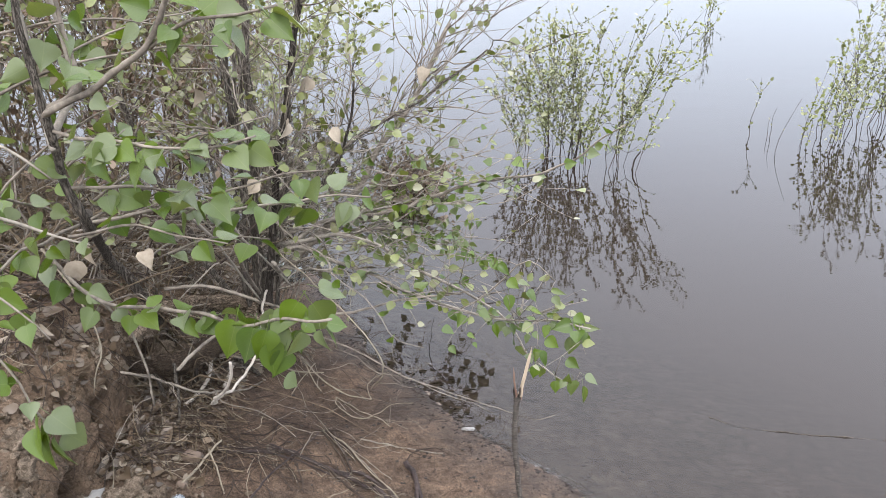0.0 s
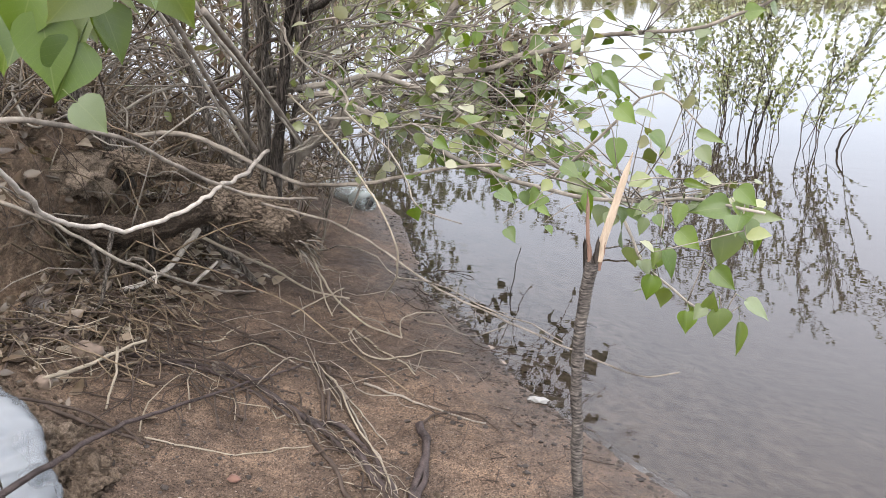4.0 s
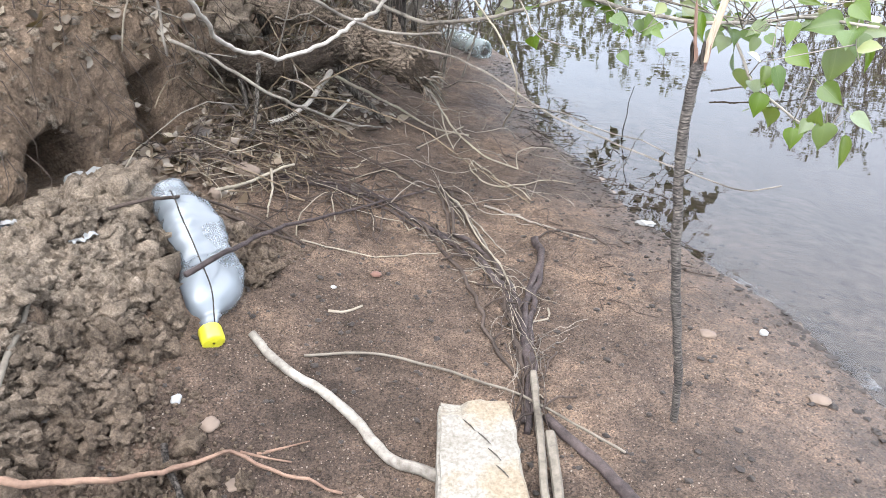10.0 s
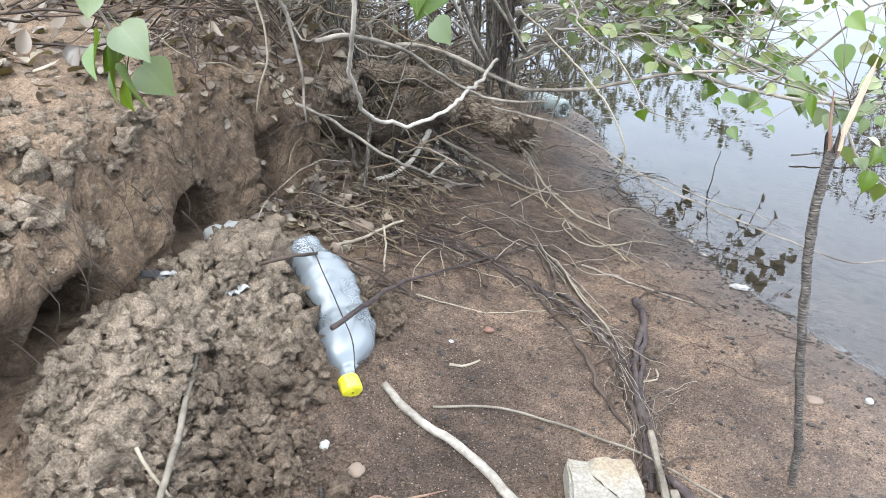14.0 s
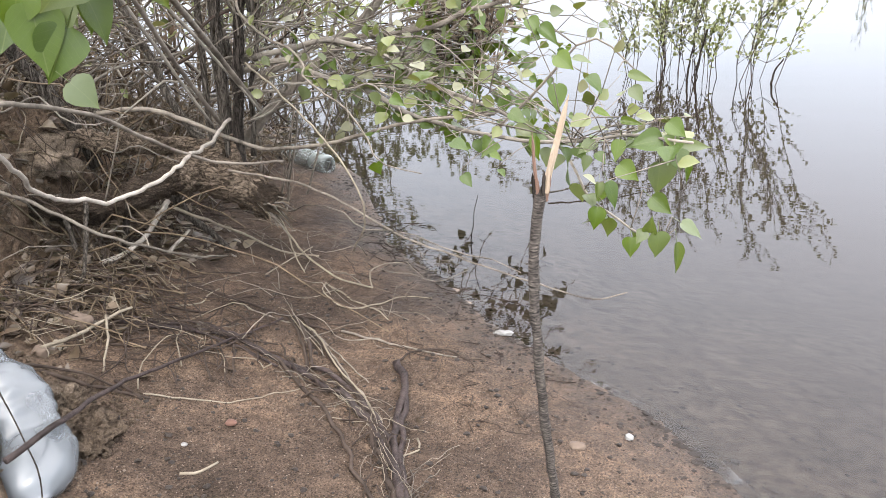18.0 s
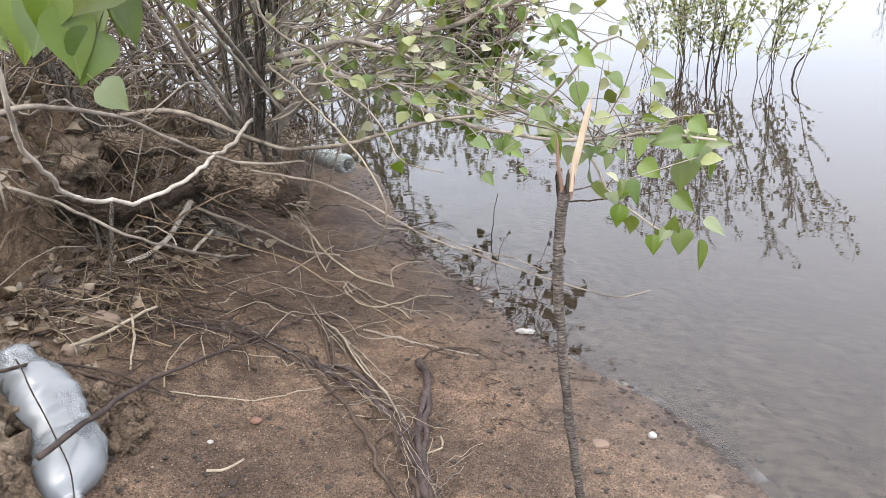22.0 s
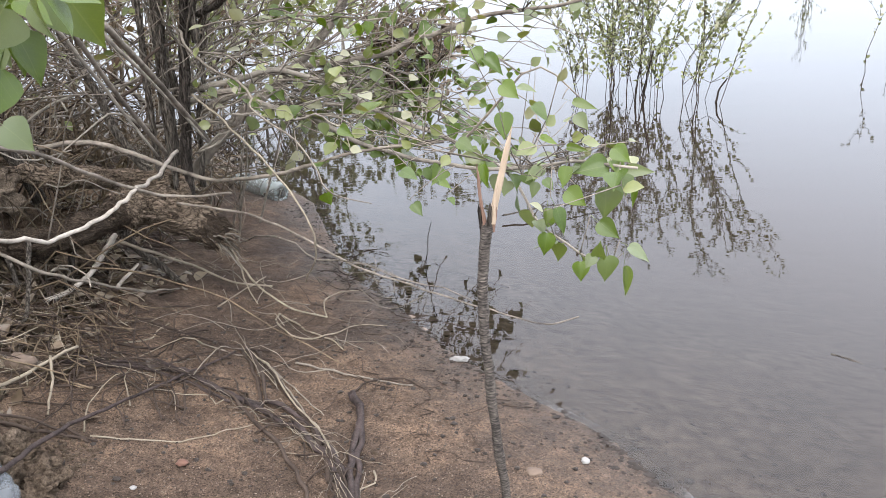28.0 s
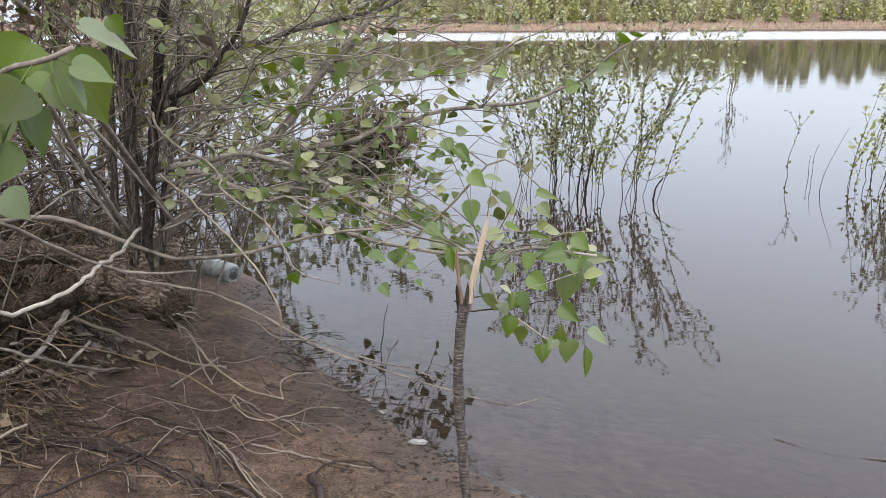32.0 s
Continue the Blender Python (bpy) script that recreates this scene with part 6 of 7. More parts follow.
stalks.append(hung(tree, (0.100, 2.080, 0.739), (0.135, 2.065, 0.714), 0.70, (0.1, -0.7, 0.6)))
stalks.append(hung(tree, (0.130, 2.080, 0.690), (0.160, 2.065, 0.668), 0.90, (-0.2, -0.8, 0.5)))
stalks.append(hung(tree, (0.159, 2.080, 0.685), (0.193, 2.065, 0.679), 0.60, (0.4, -0.5, 0.7)))
stalks.append(hung(tree, (-0.047, 2.080, 0.464), (-0.028, 2.065, 0.446), 0.80, (0.3, -0.8, 0.3)))
stalks.append(hung(tree, (0.009, 2.080, 0.509), (0.031, 2.065, 0.501), 0.60, (0.1, -0.7, 0.6)))
stalks.append(hung(tree, (-0.177, 2.080, 0.617), (-0.152, 2.065, 0.605), 0.80, (-0.2, -0.8, 0.5)))
stalks.append(hung(tree, (0.024, 2.080, 0.476), (0.037, 2.065, 0.468), 0.80, (0.4, -0.5, 0.7)))
for k, p in enumerate(stalks):
    foot = min(carriers, key=lambda q: (q - p).length)
    if (foot - p).length > 0.006:
        g = Geo()
        rod(g, (foot, foot.lerp(p, 0.5) + Vector((0, 0, 0.006)), p), 0.0013, 0.0008, 4, 0.02, 0.003, k, 0, 20)
        part("leaf_shoot", g, TWIG, tree)

# ---- the young poplar that leans over the bank, with large leaves ----
rng = random.Random(11)
young = thing("young_poplar", (-1.095, 2.4, 0.42), "young poplar leaning over the bank, with fresh heart-shaped green leaves", "poplar")
limb(young, "stem", ((-1.09, 2.42, 0.36), (-1.12, 2.38, 0.52), (-1.165, 2.3, 0.70), (-1.05, 2.05, 0.92), (-0.90, 1.75, 1.03), (-0.775, 1.54, 1.11), (-0.779, 1.493, 1.24), (-0.76, 1.45, 1.38), (-0.768, 1.472, 1.513), (-0.77, 1.484, 1.75)), 0.017, 0.006, BARK)
boughs = [
    (limb(young, "bough", ((-0.762, 1.452, 1.37), (-0.607, 1.43, 1.443), (-0.527, 1.419, 1.492), (-0.468, 1.401, 1.59), (-0.42, 1.42, 1.75)), 0.0070, 0.004, TWIG), 9),
    (limb(young, "bough", ((-0.765, 1.46, 1.34), (-0.638, 1.44, 1.317), (-0.539, 1.426, 1.311), (-0.438, 1.443, 1.315), (-0.371, 1.436, 1.328)), 0.004, 0.002, TWIG), 16),
    (limb(young, "bough", ((-0.778, 1.5, 1.21), (-0.666, 1.506, 1.209), (-0.57, 1.491, 1.207), (-0.481, 1.513, 1.173)), 0.004, 0.002, TWIG), 12),
    (limb(young, "bough", ((-0.80, 1.58, 1.10), (-0.627, 1.606, 1.119), (-0.508, 1.615, 1.111), (-0.387, 1.632, 1.118), (-0.267, 1.664, 1.13), (-0.194, 1.669, 1.113)), 0.0045, 0.002, TWIG), 17),
    (limb(young, "bough", ((-0.527, 1.419, 1.492), (-0.44, 1.406, 1.544), (-0.35, 1.362, 1.552), (-0.282, 1.351, 1.565)), 0.004, 0.002, TWIG), 8),
    (limb(young, "bough", ((-0.763, 1.452, 1.38), (-0.703, 1.488, 1.407), (-0.717, 1.5, 1.508), (-0.72, 1.509, 1.7)), 0.006, 0.003, TWIG), 6),
    (limb(young, "bough", ((-1.12, 1.98, 0.86), (-1.039, 1.80, 0.93), (-0.951, 1.72, 0.896), (-0.882, 1.71, 0.836), (-0.739, 1.664, 0.844), (-0.598, 1.61, 0.855), (-0.485, 1.541, 0.872), (-0.349, 1.478, 0.92), (-0.265, 1.44, 0.945)), 0.006, 0.003, TWIG), 26),
    (limb(young, "bough", ((-0.882, 1.71, 0.836), (-0.845, 1.734, 0.732), (-0.823, 1.742, 0.624), (-0.817, 1.734, 0.514)), 0.004, 0.0022, TWIG), 0),
    (limb(young, "bough", ((-1.0, 1.95, 0.95), (-0.99, 1.55, 1.02), (-0.93, 1.36, 0.98), (-0.88, 1.33, 0.86), (-0.855, 1.355, 0.73)), 0.0045, 0.002, TWIG), 13),
    (limb(young, "bough", ((-1.1, 2.1, 0.88), (-1.0, 1.6, 1.15), (-0.917, 1.372, 1.103), (-0.843, 1.327, 1.042), (-0.776, 1.30, 0.98)), 0.0045, 0.002, TWIG), 14),
]
for pts, q in ((((-0.765, 1.46, 1.30), (-0.819, 1.553, 1.358), (-0.826, 1.573, 1.477), (-0.833, 1.58, 1.60), (-0.84, 1.6, 1.8)), 0.0065), (((-0.765, 1.47, 1.32), (-0.778, 1.576, 1.359), (-0.759, 1.591, 1.40), (-0.767, 1.607, 1.491), (-0.79, 1.61, 1.62), (-0.80, 1.62, 1.8)), 0.008),
               (((-0.95, 1.5, 1.32), (-0.86, 1.47, 1.30), (-0.78, 1.46, 1.24)), 0.004), (((-1.0, 1.5, 1.16), (-0.88, 1.52, 1.12), (-0.78, 1.53, 1.08)), 0.0045)):
    boughs.append((limb(young, "bough", pts, q, q * 0.5, TWIG_PALE, 7), 3))
for L, n in boughs:
    if n:
        leafy(young, L, rng, int(n * 1.4), 0.055, 0.2, 0.4)
for k in range(13):
    a = Vector((rng.uniform(-1.05, -0.62), rng.uniform(1.45, 2.0), rng.uniform(1.0, 1.55)))
    b = a + Vector((rng.uniform(0.1, 0.45), rng.uniform(-0.12, 0.2), rng.uniform(-0.02, 0.22)))
    L = limb(young, "bough", (a, a.lerp(b, 0.5) + Vector((0, 0, 0.03)), b), 0.0035, 0.0015, TWIG, 5)
    leafy(young, L, rng, 6, 0.050, 0.1, 0.4)
for at in ((-0.388, 2.25, 1.098), (-0.440, 2.30, 1.244), (-0.985, 1.90, 0.897), (-0.844, 1.90, 0.883), (-0.601, 2.20, 0.966), (-0.977, 1.90, 0.954), (-0.814, 1.60, 1.428), (-0.102, 2.40, 1.242), (-0.602, 1.80, 1.335), (-0.387, 2.20, 0.939), (-0.80, 1.5, 1.05), (-0.45, 2.0, 1.2)):
    g = Geo()
    g.blade(leaf_pose(at, (0, -0.3, 0), 1, rng, 0.8), 0.052, 0.046, 0.6, 0.5)
    part("dead_leaf", g, LEAF_BEIGE, young, "curled dead pale beige leaf")
# the large leaves at the tip of the long bough, and the low shoot further back
for base, tip, wide, face in (((-0.32, 1.52, 0.928), (-0.285, 1.533, 0.846), 0.95, (0.3, -0.8, 0.3)), ((-0.303, 1.53, 0.962), (-0.25, 1.557, 0.926), 0.9, (0.4, -0.2, 0.9)),
                              ((-0.347, 1.504, 0.942), (-0.385, 1.481, 0.890), 1.0, (0.4, -0.8, 0.2)), ((-0.334, 1.511, 0.900), (-0.343, 1.504, 0.873), 0.9, (0.5, -0.7, 0.3)),
                              ((-0.360, 1.492, 0.870), (-0.341, 1.498, 0.815), 0.8, (0.9, -0.3, 0.2)), ((-0.366, 1.489, 0.873), (-0.353, 1.492, 0.826), 0.8, (0.8, -0.1, 0.6)),
                              ((-0.383, 1.463, 0.779), (-0.358, 1.473, 0.748), 1.0, (0.5, -0.6, 0.5)), ((-0.275, 1.544, 0.970), (-0.261, 1.552, 0.948), 0.8, (0.3, -0.8, 0.3)),
                              ((-0.409, 1.464, 0.864), (-0.403, 1.457, 0.786), 0.8, (0.6, -0.7, 0.2)), ((-0.384, 1.480, 0.836), (-0.406, 1.454, 0.778), 0.85, (0.5, -0.8, 0.1)),
                              ((-0.411, 1.465, 0.896), (-0.431, 1.443, 0.833), 0.9, (0.5, -0.7, 0.3)), ((-0.45, 1.50, 0.880), (-0.47, 1.47, 0.81), 0.9, (0.4, -0.7, 0.5)),
                              ((-0.44, 1.52, 0.89), (-0.41, 1.56, 0.83), 0.9, (0.5, -0.5, 0.6)), ((-0.50, 1.54, 0.875), (-0.52, 1.50, 0.80), 0.95, (0.3, -0.8, 0.4)), ((-0.48, 1.55, 0.88), (-0.50, 1.60, 0.83), 0.9, (0.3, -0.6, 0.7))):
    hung(young, base, tip, wide, face)
for at, size in (((-0.855, 1.355, 0.73), 0.07), ((-0.86, 1.35, 0.745), 0.066), ((-0.865, 1.36, 0.755), 0.07), ((-0.85, 1.35, 0.74), 0.06), ((-0.87, 1.34, 0.78), 0.065), ((-0.86, 1.34, 0.80), 0.06)):
    ob = part("leaf", LEAF_MESHES[rng.randrange(7)], None, young)
    ob.matrix_world = leaf_pose(at, (rng.uniform(-0.5, 0.8), rng.uniform(-0.8, 0.3), 0.1), size * 1.1, rng, 0.5)

# ---- the big torn log and roots under the bush ----
fallen = thing("fallen_log", (-0.72, 2.4, 0.345), "thick gnarled log with furrowed brown bark and torn end", "log")
log = Geo()
L = spline(((-1.20, 2.2, 0.325), (-1.05, 2.2, 0.325), (-0.958, 2.2, 0.328), (-0.903, 2.23, 0.338), (-0.859, 2.28, 0.348), (-0.821, 2.36, 0.355), (-0.787, 2.4, 0.349), (-0.716, 2.4, 0.334), (-0.638, 2.38, 0.305), (-0.585, 2.37, 0.272)), 0.008)
log.tube(L, [0.028 + 0.008 * min(1, i / len(L) * 1.4) + 0.005 * noise.noise((i * 0.14, 0, 0)) + 0.002 * noise.noise((i * 0.5, 4, 0)) for i in range(len(L))], 40, True, 0.5, 5)
part("wood", log, LOG_DARK, fallen, "dark furrowed old wood")
rind = Geo()
M = L[int(len(L) * 0.60):-1]
rind.tube(M, [(0.046 + 0.005 * noise.noise((i * 0.25, 7, 0)) + 0.003 * noise.noise((i * 0.9, 4, 0))) * (0.90 if i < 2 else 1) * (1 - 0.55 * max(0, i / len(M) - 0.72) * 3.6) for i in range(len(M))], 44, True, 0.42, 9)
part("bark", rind, LOG_BARK, fallen, "furrowed brown bark")
for k in range(44):
    g = Geo()
    a = Vector((-0.602, 2.37, 0.282)) + Vector((random.uniform(-0.02, 0.012), random.uniform(-0.026, 0.02), random.uniform(-0.020, 0.022)))
    b = a + Vector((random.uniform(0.02, 0.075), random.uniform(-0.04, 0.02), random.uniform(-0.07, 0.004)))
    g.tube(wobble([a, a.lerp(b, 0.3), a.lerp(b, 0.6) + Vector((0, 0, 0.006)), b], 0.008, 60, k), [0.0045, 0.0034, 0.0020, 0.0006], 5)
    part("torn_fibre", g, (WOOD_GREY, LOG_BARK, ROOT_PALE)[k % 3], fallen)
rootlog = Geo()
L = spline(((-1.24, 2.38, 0.46), (-1.124, 2.4, 0.445), (-1.045, 2.42, 0.422), (-0.965, 2.5, 0.395), (-0.859, 2.55, 0.37), (-0.80, 2.56, 0.36), (-0.77, 2.52, 0.35)), 0.012)
rootlog.tube(L, [0.026 + 0.006 * noise.noise((i * 0.2, 3, 0)) + 0.003 * noise.noise((i * 0.6, 4, 0)) for i in range(len(L))], 20, True, 0.4, 8)
tagged(part("thick_root", rootlog, LOG_BARK), "thick brown root running from bank to trunk", "root")
for i, (a, b, c, r) in enumerate((((-1.05, 2.2, 0.36), (-1.0, 2.15, 0.25), (-0.97, 2.12, 0.12), 0.007), ((-0.90, 2.26, 0.33), (-0.93, 2.24, 0.22), (-0.95, 2.2, 0.13), 0.009),
                                  ((-0.95, 2.16, 0.36), (-0.92, 2.08, 0.26), (-0.93, 2.02, 0.17), 0.006))):
    stick("prop_root", "dark root reaching down from the log to the sand", "root", BARK_DARK if i % 2 else BARK, (a, b, c), r, r * 0.6, 0.008, 8, 0.25)


# ---- shrubs ----
def shrub(name, label, at, stems, height, spread, lean, twig_count, every, leaf, seed, material=TWIG, leaves=LEAF_SMALL, radius=0.0065, narrow=0.7, bare=0.3, category="shrub", reach=0.4, sub=2, wav=0.05, dead=0.0):
    """A many-stemmed shrub: each stem a part, its twigs and small leaves joined."""
    r = random.Random(seed)
    root = thing(name, at, label, category)
    tw, fo, tips = Geo(), Geo(), []
    base = Vector(at)
    for _ in range(stems):
        a = r.uniform(0, 6.3)
        out = Vector((math.cos(a), math.sin(a), 0)) * spread * r.uniform(0.2, 1)
        h = height * r.uniform(0.6, 1.1)
        foot = base + out * 0.6 + Vector((0, 0, -0.05))
        pts = [foot, foot + out * 0.3 + Vector(lean) * h * 0.3 + Vector((0, 0, h * 0.4)), foot + out * 0.45 + Vector((r.gauss(0, 0.08), r.gauss(0, 0.08), 0)) * h + Vector(lean) * h * 0.7 + Vector((0, 0, h * 0.75)), foot + out * 0.7 + Vector((r.gauss(0, 0.12), r.gauss(0, 0.12), 0)) * h + Vector(lean) * h + Vector((0, 0, h))]
        g = Geo()
        L = rod(g, pts, radius * r.uniform(0.6, 1.2), radius * 0.25, 6, 0.06, wav, r.random() * 90, 0.1, 3)
        part("stem", g, material, root)
        t = grow(tw, L, r, twig_count, reach, radius * 0.3, lean, 0.25, 0.12, 0.07)
        tips += [L] + t
        for s in t:
            tips += grow(tw, s, r, sub, reach * 0.5, radius * 0.2, (0, 0, 0), 0.2, 0.2, 0.07)
    tagged(part("twig_tangle", tw, material, root), "fine tangled twigs", kind="stuff")
    if every:
        small_leaves(fo, tips, r, every, leaf, bare, narrow)
        tagged(part("foliage", fo, leaves, root), "small fresh green leaves", kind="stuff")
    if dead:
        br = Geo()
        small_leaves(br, tips, r, dead, 0.03, 0.1, 0.6)
        tagged(part("dead_foliage", br, LEAF_BROWN, root), "clinging dead brown leaves", kind="stuff")
    return root


THICKET = "many-stemmed bank shrub with grey-brown twigs and sparse young leaves"
for i, (x, y, z, n, h, s) in enumerate(((-1.55, 2.75, 0.62, 13, 1.7, 0.7), (-1.35, 3.25, 0.3, 10, 1.8, 0.55), (-2.2, 3.2, 0.7, 13, 2.1, 0.9), (-2.0, 2.2, 0.72, 12, 1.8, 0.7), (-2.3, 4.3, 0.5, 10, 2.1, 0.9),
                                    (-3.2, 3.0, 0.85, 10, 2.0, 1.0), (-2.9, 1.9, 0.85, 9, 1.8, 0.8), (-1.7, 3.9, 0.3, 10, 2.0, 0.7), (-3.4, 4.6, 0.8, 10, 2.4, 1.1), (-2.1, 5.2, 0.1, 9, 1.9, 0.7), (-4.5, 3.6, 1.0, 10, 2.6, 1.3))):
    shrub("bank_shrub", THICKET, (x, y, z), n, h, s, (0.06, 0, 0), 18, 0.085, 0.032 + 0.004 * (y > 3.5), 20 + i, (TWIG_BROWN, TWIG_PALE)[i % 3 == 2], leaves=LEAF_PALE if i in (1, 7, 9) else LEAF_SMALL, dead=0.05 if i in (0, 1) else 0.10)
shrub("willow_shrub", "light green leafy willow shrub at the water's edge", (-1.65, 4.8, 0.02), 10, 1.6, 0.6, (0.06, 0, 0), 15, 0.045, 0.044, 28, TWIG_PALE, LEAF_PALE)
shrub("willow_shrub", "light green leafy willow shrub at the water's edge", (-1.9, 6.2, 0.0), 11, 1.8, 0.7, (0.06, 0, 0), 16, 0.04, 0.048, 29, TWIG_PALE, LEAF_PALE)
shrub("willow_shrub", "light green leafy willow shrub at the water's edge", (-1.45, 7.0, -0.05), 11, 1.25, 0.7, (0.05, 0, 0), 16, 0.035, 0.05, 33, TWIG_PALE, LEAF_PALE)
shrub("dead_shrub", "leaning dead grey branches by the trunks", (-0.95, 2.95, 0.05), 7, 0.9, 0.35, (0.15, 0, 0), 12, 0, 0.03, 30, TWIG, radius=0.0045)
shrub("weed_clump", "dry rust-brown weed clump caught in the branches", (-0.25, 3.05, 0.50), 16, 0.24, 0.16, (0, 0, 0), 14, 0.025, 0.02, 31, TWIG_DARK, LEAF_DRY, 0.003, 0.5, 0.0, reach=0.15)

def flooded(at, stems, height, tilt, seed, label, category, leaf=0.022, every=0.020, twig_count=14):
    """A willow standing in water: stems fan from one root; its twigs are joined, as are its leaves."""
    r = random.Random(seed)
    root = thing("flooded_willow" if category == "shrub" else "willow_sprout", at, label, category)
    tw, fo, lines = Geo(), Geo(), []
    for k in range(stems):
        a = tilt[0] + (tilt[1] - tilt[0]) * (k + r.random()) / stems
        b = r.uniform(-0.25, 0.25)
        h = height * r.uniform(0.7, 1.1)
        foot = Vector(at) + Vector((r.gauss(0, 0.03), r.gauss(0, 0.05), 0))
        sway = r.gauss(0, 0.035)
        pts = [foot, foot + Vector((a * 0.18 + sway, b * 0.2, 0.33)) * h, foot + Vector((a * 0.55 - sway * 0.5, b * 0.5, 0.68)) * h, foot + Vector((a, b, 1.0 - 0.1 * abs(a))) * h]
        g = Geo()
        L = rod(g, pts, r.uniform(0.0016, 0.0030), 0.0008, 6, 0.03, 0.006, r.random() * 90, 0.1, 5)
        part("stem", g, TWIG_DARK, root)
        t = grow(tw, L, r, twig_count, 0.20, 0.0014, (0.4 * a, 0, 0), 0.3, 0.16, 0.04)
        lines += [L] + t
        for q in t:
            lines += grow(tw, q, r, 1, 0.09, 0.0010, (0, 0, 0), 0.2, 0.3, 0.03)
    tagged(part("twig_tangle", tw, TWIG_DARK, root), "thin dark twigs", kind="stuff")
    small_leaves(fo, lines, r, every, leaf, 0.18, 0.78)
    tagged(part("foliage", fo, LEAF_PALE if seed % 2 else LEAF_FLOOD, root), "small olive-green leaves", kind="stuff")
    return root


FLOOD = "flooded willow shrub with thin dark stems and olive-green leaves"
for i, (x, y, n, h, tilt) in enumerate(((0.40, 5.12, 4, 0.80, (-0.38, 0.10)), (0.55, 5.24, 4, 0.98, (-0.30, 0.20)), (0.70, 5.13, 6, 1.02, (-0.22, 0.26)), (0.81, 5.06, 3, 0.92, (0.0, 0.30)),
                                        (0.98, 5.05, 3, 1.0, (0.08, 0.36)), (1.06, 5.06, 3, 1.0, (0.25, 0.46)), (0.62, 5.6, 5, 0.9, (-0.3, 0.3)))):
    flooded((x, y, -0.06), n + 1, h, tilt, 40 + i, FLOOD, "shrub")
SPROUT = "thin willow sprout with dark leaves standing in open water"
for i, (x, y, n, h, tilt, twig_count) in enumerate(((2.12, 5.76, 1, 0.62, (0.05, 0.09), 2), (2.17, 5.26, 1, 0.44, (0.28, 0.32), 0), (2.25, 5.62, 2, 0.27, (0.0, 0.12), 0), (2.39, 5.42, 3, 0.62, (0.10, 0.35), 3), (2.47, 5.22, 3, 0.66, (0.10, 0.40), 3),
                                                     (2.66, 5.60, 4, 0.75, (-0.05, 0.30), 5), (2.83, 5.74, 5, 0.95, (-0.10, 0.25), 8), (3.06, 5.86, 6, 1.05, (-0.15, 0.25), 9), (3.25, 5.95, 6, 1.1, (-0.2, 0.2), 9), (3.44, 11.4, 5, 0.8, (-0.2, 0.3), 6))):
    flooded((x, y, -0.06), n, h, tilt, 60 + i, SPROUT, "sprout", 0.026, 0.026 if twig_count else 0.2, twig_count)
for i, pts in enumerate((((0.86, 2.33, -0.001), (0.96, 2.27, -0.002), (1.17, 2.23, 0.0), (1.45, 2.19, -0.002), (1.75, 2.12, -0.004)), ((0.05, 3.2, 0.02), (0.25, 3.28, 0.03), (0.42, 3.3, 0.0)))):
    stick("sunken_branch", "grey-brown sunken branch at the water's surface", "branch", BARK, pts, 0.003, 0.002 if i == 0 else 0.0015, 0.004)
for i, (x, y, z, dx) in enumerate(((-0.16, 2.78, 0.16, 0.03), (0.73, 5.08, 0.30, 0.05), (0.69, 5.10, 0.18, 0.02), (1.10, 5.00, 0.13, 0.06))):
    stick("dead_stalk", "thin dark dead stalk standing in the shallows", "stalk", BARK_DARK, ((x, y, -0.05), (x + dx * 0.4, y, z * 0.5), (x + dx, y, z)), 0.0018 if y < 4 else 0.007, 0.001 if y < 4 else 0.004, 0.006)

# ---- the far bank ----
# haze of distance is mixed into the far leaf colours: pale, greyed, little contrast
LEAF_FAR_HAZED = leaf_mat("far_leaf_hazed", (0.235, 0.235, 0.165), (0.285, 0.280, 0.200), (0.30, 0.29, 0.23), islands=True)
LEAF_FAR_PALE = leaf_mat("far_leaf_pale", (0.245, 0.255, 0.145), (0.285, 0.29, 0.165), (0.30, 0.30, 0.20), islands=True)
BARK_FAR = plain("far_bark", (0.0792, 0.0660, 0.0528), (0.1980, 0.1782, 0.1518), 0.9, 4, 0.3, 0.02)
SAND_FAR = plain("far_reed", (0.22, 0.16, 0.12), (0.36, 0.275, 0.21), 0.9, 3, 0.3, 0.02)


def far_tree(height, width, leaves, seed, material, low):
    r = random.Random(seed)
    root = thing("far_tree", (0, 0, 0), "distant riverside tree with spring foliage on the far bank" if low < 0.3 else "distant pale-stemmed woodland tree with spring foliage", "tree", "far trees")
    g = Geo()
    L = rod(g, ((0, 0, -0.3), (r.uniform(-0.2, 0.2), 0, height * 0.5), (r.uniform(-0.4, 0.4), 0, height * 0.95)), 0.2, 0.05, 6, 0.6, 0.1, seed, 0.1, 1)
    arms = grow(g, L, r, 14, height * 0.25, 0.05, (0, 0, 0), 0.5, low, 0.5)
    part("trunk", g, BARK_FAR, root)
    f = Geo()
    for _ in range(leaves):
        z = height * (low + (1.05 - low) * r.random() ** 0.8)
        k = width * max(0.1, 1 - max(0, z / height - 0.35) / 0.7) ** 0.7
        a = r.uniform(0, 6.3)
        q = k * r.random() ** 0.5 * (0.75 + 0.5 * noise.noise((a * 1.5, z * 0.6, seed)))
        m = leaf_pose(Vector((q * math.cos(a), q * math.sin(a), z)), (r.uniform(-1, 1), r.uniform(-1, 1), 0), 1, r, 0.3)
        s = r.uniform(0.2, 0.46)
        f.blade(m, s, s * 0.8, 0.2, 0.2, False)
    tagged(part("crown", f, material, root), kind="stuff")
    return root


